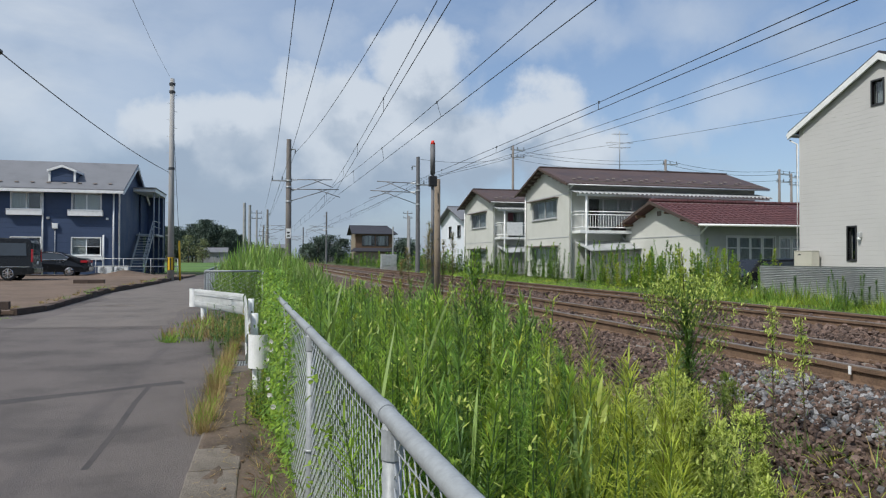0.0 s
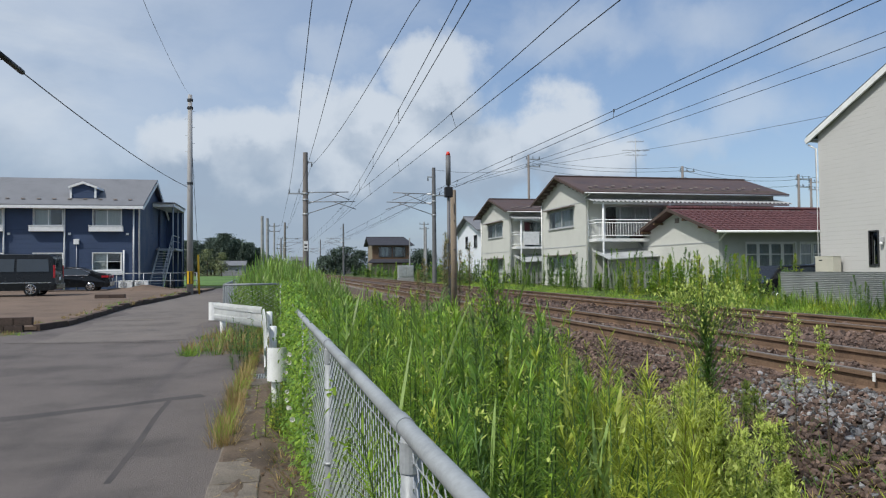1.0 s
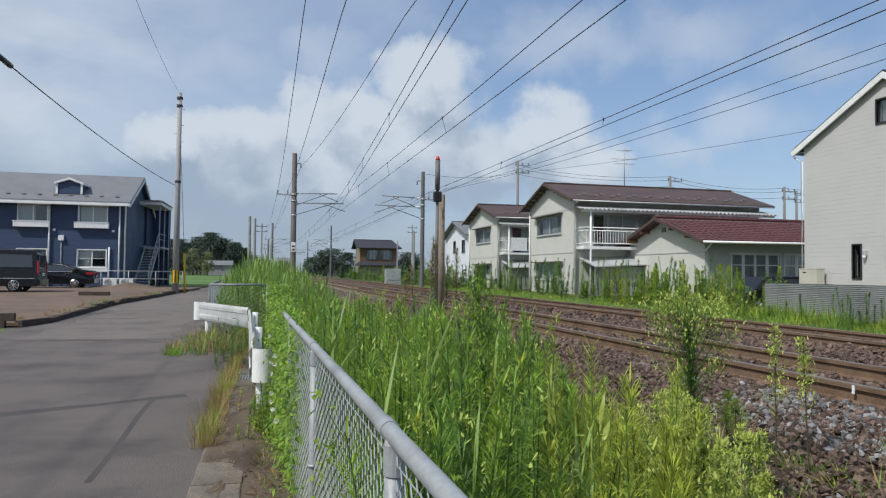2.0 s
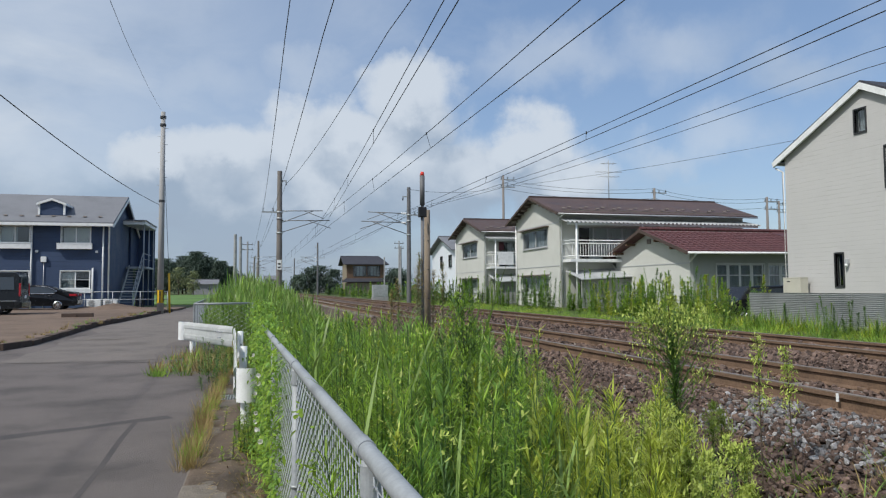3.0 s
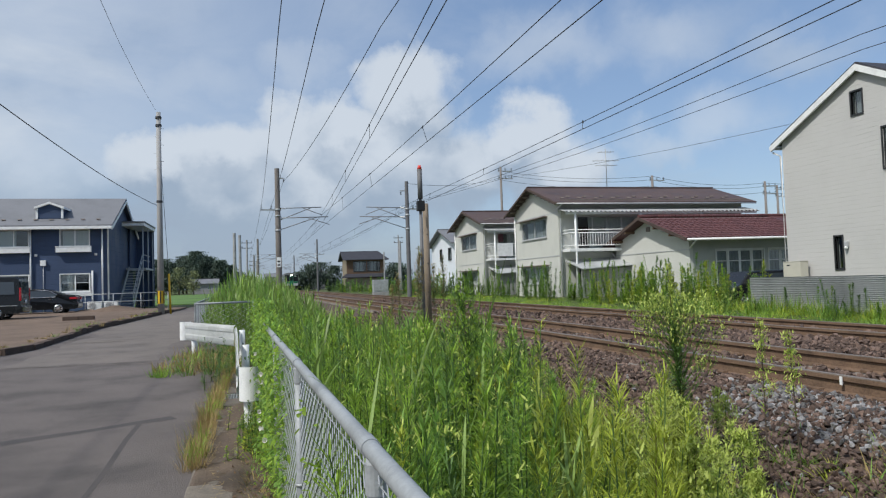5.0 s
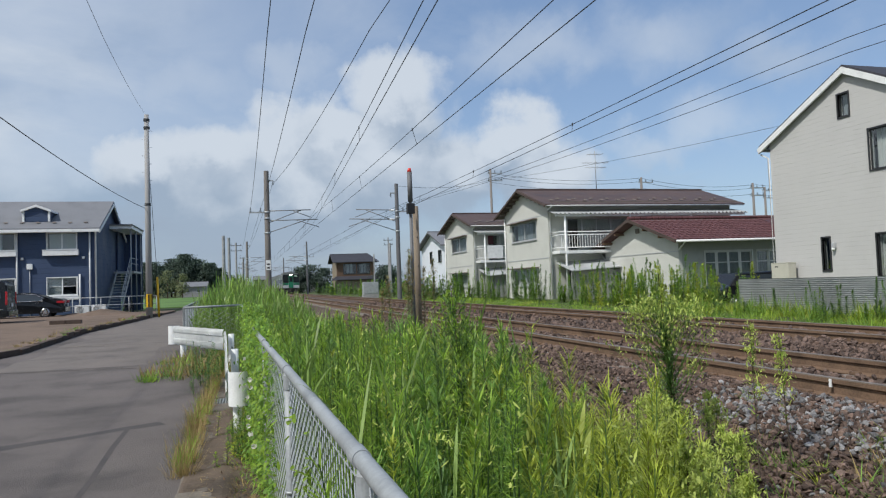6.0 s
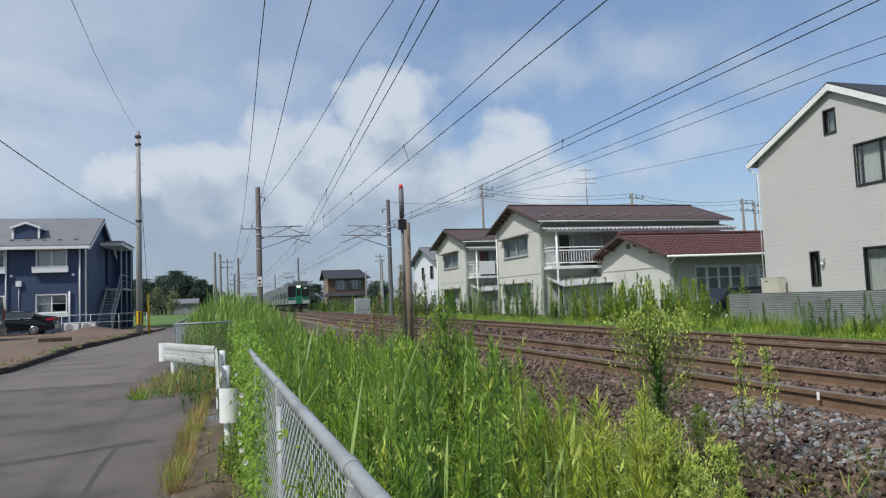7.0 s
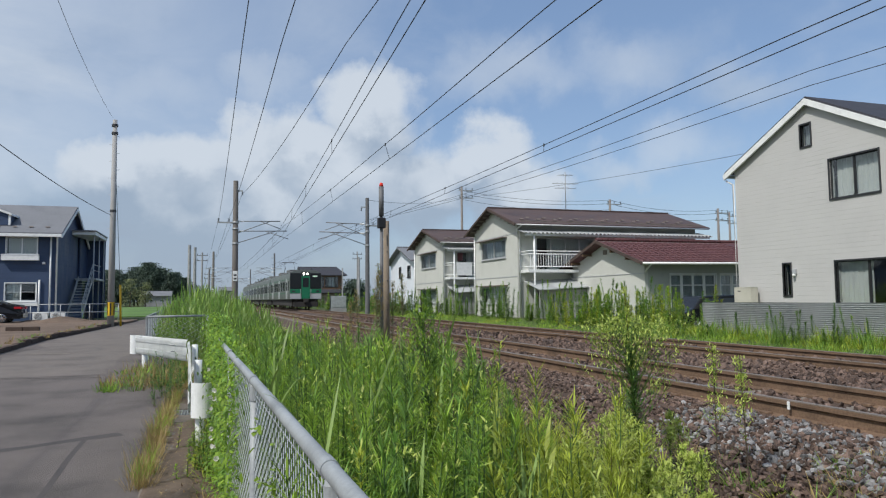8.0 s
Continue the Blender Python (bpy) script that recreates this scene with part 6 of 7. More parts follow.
class Heap:
    """Collects strips by material and makes one mesh of each."""

    def __init__(self):
        self.d = {}

    def add(self, material, vf):
        self.d.setdefault(material, []).append(vf)

    def mesh(self, name, material):
        vs, fs, k = [], [], 0
        for v, f in self.d[material]:
            vs.append(v)
            fs.append(f + k)
            k += len(v)
        V, F = np.concatenate(vs), np.concatenate(fs)
        me = bpy.data.meshes.new(name)
        me.vertices.add(len(V))
        me.vertices.foreach_set("co", V.astype(np.float32).ravel())
        me.loops.add(F.size)
        me.loops.foreach_set("vertex_index", F.astype(np.int32).ravel())
        me.polygons.add(len(F))
        me.polygons.foreach_set("loop_start", np.arange(0, F.size, 4, dtype=np.int32))
        me.polygons.foreach_set("loop_total", np.full(len(F), 4, dtype=np.int32))
        me.update(calc_edges=True)
        me.validate()
        me.materials.append(MATS[material])
        return me

    def stuff(self, table):
        for material, (name, label, cat) in table.items():
            if material in self.d:
                tagged(new(name, self.mesh(name, material)), label, cat, kind="stuff")

    def under(self, t, table):
        for material, (name, label) in table.items():
            if material in self.d:
                o = new(name, self.mesh(name, material))
                o.parent = t
                tagged(o, label=label, kind="stuff")


def gz(x, y):
    """Ground under a plant."""
    base = ground_z(x, y)
    xs = x + 0.012 * (y - 6)
    if xs > 2.35:
        base = max(base, steps(xs, [(2.35, 0.0), (2.7, 0.13), (3.3, 0.34), (3.85, 0.49), (4.25, 0.515), (9.6, 0.48), (10.1, 0.46), (11.2, 0.2)]))
    return base


def leafy(heap, x, y, h, leaf_mat, n=70, L=0.11, W=0.013, up=0.55, tip_mat=None, tips=0, stem_mat="leaf_dark", lean=0.08, z=None, low=0.1, spread=1.0, flare=0.0):
    """A tall weed: upright stem set all round with narrow leaves, small flower clusters at the head."""
    g = gz(x, y) if z is None else z
    b = np.array([x, y, g - 0.02])
    top = b + np.array([RNG.normal(0, lean) * h, RNG.normal(0, lean) * h, h])
    heap.add(stem_mat, stems(b[None], top[None], np.array([0.0045 + 0.002 * h])))
    f = RNG.uniform(low, 1.0, n)
    base = b[None] + (top - b)[None] * f[:, None]
    a = RNG.uniform(0, 6.283, n)
    u = RNG.normal(up, 0.2, n)
    way = np.stack([np.cos(a), np.sin(a), u + 0.9 * np.clip(f - 0.8, 0, 1) * 4], 1)
    length = L * RNG.uniform(0.6, 1.25, n) * (1.15 - 0.65 * f) * spread
    heap.add(leaf_mat, blades(base, way, length, W * RNG.uniform(0.7, 1.3, n), RNG.uniform(0.0, 0.45, n)))
    if tips:
        a = RNG.uniform(0, 6.283, tips)
        f = RNG.uniform(0.62, 1.0, tips)
        r = (1.08 - f) * 0.42 * h * RNG.uniform(0.3, 1.0, tips)
        if flare:
            f = RNG.uniform(0.5, 1.0, tips)
            r = flare * h * np.sqrt(1.02 - f) * RNG.uniform(0.25, 1.0, tips)
        p = b[None] + (top - b)[None] * f[:, None] + np.stack([np.cos(a) * r, np.sin(a) * r, r * 0.9], 1)
        k = max(6, tips // 9)
        heap.add(stem_mat, stems(b[None] + (top - b)[None] * (f[:k, None] * 0.93), p[:k], np.full(k, 0.0018)))
        m = 3
        q = np.repeat(p, m, 0) + RNG.normal(0, 0.012, (tips * m, 3))
        heap.add(tip_mat, blades(q, RNG.normal(0, 1, (tips * m, 3)) + np.array([0, 0, 0.6]), RNG.uniform(0.016, 0.040, tips * m), RNG.uniform(0.006, 0.013, tips * m), np.zeros(tips * m), 3))


def reed(heap, x, y, h, mat_name="leaf_reed", n=9, W=0.026, z=None, spread=0.5):
    g = gz(x, y) if z is None else z
    b = np.array([x, y, g - 0.02])
    top = b + np.array([RNG.normal(0, 0.07) * h, RNG.normal(0, 0.07) * h, h * 0.8])
    heap.add(mat_name, stems(b[None], top[None], np.array([0.005])))
    f = np.linspace(0.15, 1.0, n)
    a = RNG.uniform(0, 6.283) + np.arange(n) * 2.6 + RNG.normal(0, 0.4, n)
    base = b[None] + (top - b)[None] * f[:, None]
    way = np.stack([np.cos(a) * spread, np.sin(a) * spread, RNG.uniform(1.0, 1.9, n)], 1)
    heap.add(mat_name, blades(base, way, h * RNG.uniform(0.3, 0.5, n), W * RNG.uniform(0.7, 1.3, n), RNG.uniform(0.05, 0.5, n), 6))


def tuft(heap, x, y, h, mat_name, n=26, r=0.07, W=0.006, z=None, out=0.5):
    g = gz(x, y) if z is None else z
    a, q = RNG.uniform(0, 6.283, n), RNG.uniform(0, r, n)
    base = np.stack([x + np.cos(a) * q, y + np.sin(a) * q, np.full(n, g - 0.02)], 1)
    a2 = a + RNG.normal(0, 0.7, n)
    way = np.stack([np.cos(a2) * out, np.sin(a2) * out, RNG.uniform(0.7, 1.5, n)], 1)
    heap.add(mat_name, blades(base, way, h * RNG.uniform(0.5, 1.15, n), W * RNG.uniform(0.7, 1.4, n), RNG.uniform(0.05, 0.55, n), 4))


def fence_x(y):
    return 0.335 - 0.034 * y


def strip_height(x, y):
    """How tall the growth stands between the fence and the ballast."""
    xs = x + 0.012 * y
    h = steps(xs, [(0.3, 1.0), (0.7, 1.22), (1.3, 1.28), (1.75, 1.05), (2.2, 0.72), (2.8, 0.5), (3.3, 0.3), (3.6, 0.2)])
    h *= steps(x / max(y, 0.5), [(0.62, 1.0), (0.74, 0.62), (0.84, 0.3), (1.0, 0.2)])
    return h * steps(y, [(1.0, 0.82), (2.2, 0.95), (4, 1.08), (7, 1.02), (9, 0.9), (14, 0.72), (22, 0.75), (40, 0.7)])


def growth():
    hp = Heap()
    # leafy weeds and reeds between fence and track
    for k in range(1350):
        y = 1.0 + 21 * RNG.random() ** 1.6
        x = fence_x(y) + 0.12 + RNG.random() * steps(y, [(1, 1.75), (3.5, 2.0), (6, 2.5)])
        h = strip_height(x, y) * RNG.uniform(0.72, 1.1)
        if h < 0.2 or (y < 1.9 and x < 0.9):
            continue
        edge = x / y > 0.40 and y < 5
        if edge and RNG.random() < 0.72:
            continue
        near = y < 7
        m = RNG.choice(["leaf", "leaf_dark", "leaf_bright", "leaf"], p=[0.36, 0.08, 0.46, 0.10])
        m = "leaf_lime" if edge else m
        leafy(hp, x, y, h, m, n=int((165 if near else 75) * (0.5 + h * 0.55)), L=RNG.uniform(0.13, 0.24), W=RNG.uniform(0.005, 0.0085) if near else 0.014, up=RNG.uniform(0.5, 1.3), tip_mat="leaf_pale", tips=12 if near and RNG.random() < 0.12 else 0, low=0.12)
    for k in range(420):
        y = 1.9 + 15 * RNG.random() ** 1.5
        x = fence_x(y) + 0.15 + RNG.random() * steps(y, [(1, 1.2), (3.5, 1.7), (6, 2.2)])
        h = strip_height(x, y) * RNG.uniform(0.85, 1.12)
        if h < 0.35 or (x / y > 0.40 and y < 5):
            continue
        leafy(hp, x, y, h, RNG.choice(["leaf_bright", "leaf", "leaf_lime"], p=[0.5, 0.3, 0.2]), n=int(300 * h), L=0.075, W=0.0065 if y < 7 else 0.012, up=0.45, low=0.15, lean=0.05, tip_mat="leaf_pale", tips=14 if RNG.random() < 0.2 else 0)
    for k in range(150):
        y = 1.3 + 19 * RNG.random() ** 1.5
        x = fence_x(y) + 0.1 + RNG.random() ** 1.2 * 2.0
        h = strip_height(x, y) * RNG.uniform(0.85, 1.2)
        if y < 2.3 or (x / y > 0.4 and RNG.random() < 0.8):
            continue
        reed(hp, x, y, h, "leaf_reed" if RNG.random() < 0.93 else "leaf_dry", n=int(RNG.integers(6, 11)), W=0.016)
    for k in range(2300):
        y = 0.9 + 19 * RNG.random() ** 1.7
        x = fence_x(y) + 0.04 + RNG.random() * steps(y, [(1, 1.9), (3.5, 2.15), (6, 2.8)])
        tuft(hp, x, y, min(0.75, 0.3 + 0.45 * strip_height(x, y)) * RNG.uniform(0.5, 1.0), RNG.choice(["leaf", "leaf_bright", "leaf_dry", "leaf_reed"], p=[0.36, 0.34, 0.07, 0.23]), n=22)
    # the strip goes on past where the camera stands
    for k in range(420):
        y = -9 + 9.8 * RNG.random()
        x = fence_x(y) + 0.15 + RNG.random() * 2.0
        leafy(hp, x, y, RNG.uniform(0.4, 0.85), RNG.choice(["leaf", "leaf_bright", "leaf_dark", "leaf_lime"]), n=60, L=0.17, W=0.012, up=0.9)
    for k in range(700):
        y = -9.5 + 10.4 * RNG.random()
        x = fence_x(y) + 0.1 + RNG.random() * 2.4
        tuft(hp, x, y, RNG.uniform(0.2, 0.5), RNG.choice(["leaf", "leaf_bright", "leaf_lime"]), n=24)
    # brighter grass towards the stones
    for k in range(520):
        y = 1.3 + 4.6 * RNG.random()
        x = 1.2 + RNG.random() ** 0.9 * (0.75 + 0.13 * y)
        tuft(hp, x, y, RNG.uniform(0.3, 0.62) * steps(x / y, [(0.66, 1.0), (0.85, 0.45)]), RNG.choice(["leaf_bright", "leaf_lime"], p=[0.45, 0.55]), n=34, r=0.1, W=0.008, out=0.6)
    for k in range(46):
        y = 1.7 + 2.6 * RNG.random()
        x = 1.35 + RNG.random() * 0.95
        leafy(hp, x, y, RNG.uniform(0.5, 0.85) * steps(x / y, [(0.62, 1.0), (0.8, 0.4)]), "leaf_lime", n=90, L=0.13, W=0.007, up=1.0)
    for k in range(64):
        y = 2.0 + 2.3 * RNG.random()
        x = y * RNG.uniform(0.56, 0.80)
        leafy(hp, x, y, RNG.uniform(0.45, 0.78) * steps(x / y, [(0.68, 1.0), (0.82, 0.5)]), RNG.choice(["leaf_bright", "leaf_lime"]), n=90, L=0.08, W=0.007, tip_mat="leaf_pale", tips=80)
    for k in range(150):
        y = 3.3 + 3.6 * RNG.random()
        x = 1.65 + 0.95 * RNG.random()
        leafy(hp, x, y, RNG.uniform(0.15, 0.42), RNG.choice(["leaf_lime", "leaf_bright", "leaf"], p=[0.45, 0.4, 0.15]), n=60, L=0.08, W=0.008, up=0.6, lean=0.15, tip_mat="leaf_pale", tips=8 if RNG.random() < 0.3 else 0)
    # low weeds creeping onto the ballast
    for k in range(420):
        y = 2.4 + 16 * RNG.random() ** 1.4
        x = 2.5 + RNG.random() ** 2.2 * 1.2 - 0.012 * y
        tuft(hp, x, y, RNG.uniform(0.08, 0.3), RNG.choice(["leaf_bright", "leaf", "leaf_dry", "leaf_lime"]), n=18, r=0.1, W=0.006, out=0.9)
    for k in range(300):
        y = 1.2 + 2.2 * RNG.random()
        x = y * RNG.uniform(0.7, 1.05) + 0.05
        if x < 2.75:
            tuft(hp, x, y, RNG.uniform(0.12, 0.34), RNG.choice(["leaf_lime", "leaf_bright", "leaf_dry"], p=[0.5, 0.3, 0.2]), n=26, r=0.1, W=0.006, out=0.9)
    # the tall mound of reeds beyond the corner fence
    for k in range(820):
        y = 17.6 + 22 * RNG.random() ** 1.3
        x = -1.25 - 0.02 * (y - 17) + RNG.random() * 3.0
        h = 1.7 * steps(x, [(-1.5, 0.72), (-0.4, 1.08), (0.6, 0.95), (1.6, 0.72)]) * RNG.uniform(0.78, 1.08) * steps(y, [(17, 0.72), (21, 1.0), (40, 1.05)])
        reed(hp, x, y, h, RNG.choice(["leaf_reed", "leaf", "leaf_bright"], p=[0.6, 0.25, 0.15]), n=11, W=0.024)
    for k in range(500):
        y = 11 + 50 * RNG.random() ** 1.4
        x = 0.3 - 0.02 * y + RNG.random() * 2.6
        tuft(hp, x, y, RNG.uniform(0.4, 0.95), RNG.choice(["leaf", "leaf_bright", "leaf_reed"]), n=26, r=0.25, W=0.02)
    # vines over the far part of the fence
    n = 21000
    y = 3.95 + 5.6 * RNG.random(n) ** 0.85
    z = RNG.random(n) ** 0.85 * (1.13 + 0.12 * np.clip(y - 6, 0, 2))
    x = 0.335 - 0.034 * y + RNG.normal(-0.03, 0.055, n) - 0.13 * np.clip((y - 4.2) / 1.5, 0, 1) * np.clip(0.45 - z, 0, 1) * 2 * RNG.random(n) + 0.06
    keep = RNG.random(n) < np.clip((y - 4.0) / 1.7, 0.05, 1)
    b = np.stack([x, y, z], 1)[keep]
    m = len(b)
    way = RNG.normal(0, 1, (m, 3)) + np.array([-0.5, -0.4, 0.1])
    half = m // 2
    for name, sl in (("leaf_bright", slice(0, half)), ("leaf", slice(half, m))):
        q = b[sl]
        hp.add(name, blades(q, way[sl], RNG.uniform(0.028, 0.058, len(q)), RNG.uniform(0.013, 0.028, len(q)), RNG.uniform(0, 0.5, len(q)), 4))
    for k in range(9):
        yy = RNG.uniform(1.9, 3.8)
        b = np.array([[fence_x(yy) - 0.01, yy, RNG.uniform(0.2, 0.95)]]) + RNG.normal(0, 0.05, (14, 3)) * np.array([0.2, 1, 1])
        hp.add("leaf_bright", blades(b, RNG.normal(0, 1, (14, 3)), RNG.uniform(0.025, 0.045, 14), RNG.uniform(0.015, 0.03, 14), RNG.uniform(0, 0.4, 14), 4))
    # dry grass on the lane's edge and weeds at the guardrail
    for k in range(210):
        yy = 6.2 + 6.0 * RNG.random()
        tuft(hp, -0.53 + RNG.normal(0, 0.045), yy, RNG.uniform(0.1, 0.40), RNG.choice(["leaf_dry", "leaf_straw", "leaf_bright"], p=[0.42, 0.3, 0.28]), n=24, r=0.05, W=0.004, z=0.01, out=0.38)
    for k in range(95):
        yy = 12.6 + 3.9 * RNG.random()
        xx = -1.75 + 1.45 * RNG.random()
        tuft(hp, xx, yy, RNG.uniform(0.25, 0.7) * (1.0 if xx > -1.4 else 0.55), RNG.choice(["leaf_dry", "leaf", "leaf_bright", "leaf_straw"], p=[0.28, 0.32, 0.2, 0.2]), n=26, r=0.14, W=0.012, z=0.02)
    for k in range(16):
        yy, xx = RNG.uniform(10.6, 13.2), RNG.uniform(-0.85, -0.3)
        leafy(hp, xx, yy, RNG.uniform(0.4, 0.75), "leaf_dark", n=55, L=0.1, W=0.02, z=0.0)
    for k in range(150):
        yy = 2.6 + 8 * RNG.random()
        tuft(hp, fence_x(yy) - 0.12 + RNG.normal(0, 0.06), yy, RNG.uniform(0.06, 0.25), RNG.choice(["leaf", "leaf_dry", "leaf_bright"]), n=14, r=0.06, W=0.007, z=0.0, out=0.9)
    for k in range(60):
        yy = 18.5 + 24 * RNG.random()
        xx = steps(yy, LOT_EDGE) - 0.25 + RNG.normal(0, 0.2)
        tuft(hp, xx, yy, RNG.uniform(0.08, 0.3), RNG.choice(["leaf", "leaf_dry"]), n=16, r=0.1, W=0.012, z=lot_z(yy))
    for k in range(60):
        tuft(hp, RNG.uniform(-7.3, -5.7), RNG.uniform(17.4, 18.2), RNG.uniform(0.08, 0.2), RNG.choice(["leaf", "leaf_bright", "leaf_dry"]), n=20, r=0.12, W=0.008, z=0.07)
    for k in range(46):
        yy = RNG.uniform(6.3, 7.9)
        leafy(hp, RNG.normal(-0.06, 0.09), yy, RNG.uniform(0.12, 0.42), RNG.choice(["leaf_bright", "leaf", "leaf_lime"]), n=34, L=0.07, W=0.014, z=0.03, up=0.4)
    for x, y in ((3.62, 3.25), (3.70, 3.42), (3.95, 3.35), (3.45, 2.9), (3.3, 3.6), (3.95, 4.9), (3.5, 4.7)):
        for k in range(5):
            tuft(hp, x + RNG.normal(0, 0.05), y + RNG.normal(0, 0.06), RNG.uniform(0.09, 0.2), RNG.choice(["leaf", "leaf_bright", "leaf_dry"], p=[0.4, 0.3, 0.3]), n=26, r=0.07, W=0.004, out=0.8)
    n = 420
    p = np.stack([RNG.normal(-0.02, 0.10, n), RNG.uniform(2.8, 8.0, n), np.full(n, 0.035)], 1)
    hp.add("leaf_brown", blades(p, RNG.normal(0, 1, (n, 3)) * np.array([1, 1, 0.12]), RNG.uniform(0.02, 0.07, n), RNG.uniform(0.006, 0.022, n), RNG.uniform(-0.2, 0.2, n), 3))
    n = 260
    p = np.stack([RNG.normal(-0.28, 0.10, n), RNG.uniform(2.8, 9.5, n), np.full(n, 0.045)], 1)
    hp.add("leaf_straw", blades(p, RNG.normal(0, 1, (n, 3)) * np.array([1, 1, 0.06]), RNG.uniform(0.03, 0.12, n), RNG.uniform(0.002, 0.006, n), RNG.uniform(-0.1, 0.1, n), 3))
    # weeds on the far bank, before the houses
    for k in range(760):
        yy = 5 + 52 * RNG.random()
        xx = 11.2 + RNG.random() * (2.6 if yy < 18 else 4.2) - 0.012 * yy
        tuft(hp, xx, yy, RNG.uniform(0.12, 0.45), RNG.choice(["leaf", "leaf_bright", "leaf_lime"], p=[0.4, 0.4, 0.2]), n=34, r=0.35, W=0.014, z=0.36, out=0.9)
    for k in range(230):
        yy = 9 + 46 * RNG.random()
        xx = (13.2 if yy < 18 else 14.6) + RNG.normal(0, 0.5)
        leafy(hp, xx, yy, RNG.uniform(0.4, 1.0) if yy < 20 else RNG.uniform(0.7, 2.1), RNG.choice(["leaf_dark", "leaf", "leaf_bright"], p=[0.4, 0.4, 0.2]), n=230, L=0.15 if yy < 22 else 0.22, W=0.016 if yy < 22 else 0.032, z=0.34, up=0.5)
    for k in range(170):
        yy = 4 + 16 * RNG.random()
        tuft(hp, 13.3 + RNG.normal(0, 0.4), yy, RNG.uniform(0.3, 0.8), RNG.choice(["leaf", "leaf_bright", "leaf_lime"]), n=30, r=0.25, W=0.013, z=0.36)
    for k in range(150):
        yy = 48 + 75 * RNG.random() ** 1.2
        xx = 12.6 + 4.5 * RNG.random() - 0.012 * yy
        leafy(hp, xx, yy, RNG.uniform(0.7, 2.0), RNG.choice(["leaf_dark", "leaf", "leaf_bright"], p=[0.4, 0.4, 0.2]), n=120, L=0.45, W=0.10, z=0.34, up=0.3)
    for k in range(120):
        yy = 70 + 80 * RNG.random()
        xx = 4.5 - 0.03 * yy + RNG.normal(0, 0.8) - 2.0
        leafy(hp, xx, yy, RNG.uniform(0.6, 1.5), RNG.choice(["leaf_dark", "leaf"]), n=70, L=0.4, W=0.09, z=0.3, up=0.4)
    for k in range(150):
        yy = 19.5 + 8 * RNG.random()
        xx = 13.0 + 3.4 * RNG.random()
        leafy(hp, xx, yy, RNG.uniform(0.6, 1.6), RNG.choice(["leaf_bright", "leaf_lime", "leaf"]), n=130, L=0.2, W=0.04, z=0.34, tip_mat="leaf_pale", tips=20)
    hp.stuff({
        "leaf": ("green_weeds", "dense mid-green leafy weeds and grass beside the railway", "weeds"),
        "leaf_dark": ("dark_weeds", "dark green narrow-leaved weeds beside the railway", "weeds"),
        "leaf_bright": ("bright_weeds", "bright green weeds and creeping vines on the fence", "weeds"),
        "leaf_lime": ("lime_grass", "lime-green grass along the stone bed", "grass"),
        "leaf_reed": ("reeds", "tall green reeds with long arching leaves", "reeds"),
        "leaf_dry": ("dry_grass", "dry yellow grass along the lane's edge", "grass"),
        "leaf_straw": ("straw_grass", "straw-coloured grass along the gutter", "grass"),
        "leaf_brown": ("leaf_litter", "dead brown leaves scattered on the soil", "leaf litter"),
        "leaf_pale": ("pale_flower_heads", "pale cream seed heads of the weeds", "flowers"),
    })
    # white trumpet flowers on the vine
    bm = bmesh.new()
    for k in range(9):
        a, a2 = k * math.pi * 2 / 9, (k + 1) * math.pi * 2 / 9
        p = [bm.verts.new(q) for q in ((0.004 * math.cos(a), 0.004 * math.sin(a), 0), (0.004 * math.cos(a2), 0.004 * math.sin(a2), 0), (0.021 * math.cos(a2), 0.021 * math.sin(a2), 0.03), (0.021 * math.cos(a), 0.021 * math.sin(a), 0.03))]
        bm.faces.new(p)
    me = mesh_of("trumpet_flower", bm, "petal", True)
    for k in range(10):
        yy = RNG.uniform(4.3, 7.6)
        o = new("trumpet_flower", me)
        o.matrix_world = pose(fence_x(yy) - 0.09, yy, RNG.uniform(0.35, 0.95), RNG.uniform(40, 110), RNG.uniform(-30, 30), RNG.uniform(-70, 10))
        tagged(o, "small white trumpet flower on the fence vine", "flower", "flowers on the fence vine")


mat("leaf_lime", (0.43, 0.50, 0.06), 0.6, var=0.2, scale=2, fine=15, bump=0.05, island=0.3, translucent=0.4)
mat("leaf_olive", (0.22, 0.25, 0.12), 0.8, var=0.2, scale=1, bump=0.05, island=0.3)
mat("leaf_straw", (0.45, 0.33, 0.15), 0.8, var=0.2, scale=2, fine=15, bump=0.05, island=0.3, translucent=0.3)
growth()


def tall_weed(x, y, h, leaf_mat, tip_mat, n, tips, L, W, label, low=0.1, spread=1.0, up=0.55, flare=0.0):
    t = thing("tall_weed", pose(0, 0, 0), label, "plant", "single tall weeds beside the track")
    hp = Heap()
    leafy(hp, x, y, h, leaf_mat, n=n, L=L, W=W, tip_mat=tip_mat, tips=tips, stem_mat="bark", lean=0.03, low=low, spread=spread, up=up, flare=flare)
    hp.under(t, {"bark": ("stem", ""), leaf_mat: ("leaves", ""), tip_mat: ("flower_head", "loose pale flower clusters")})


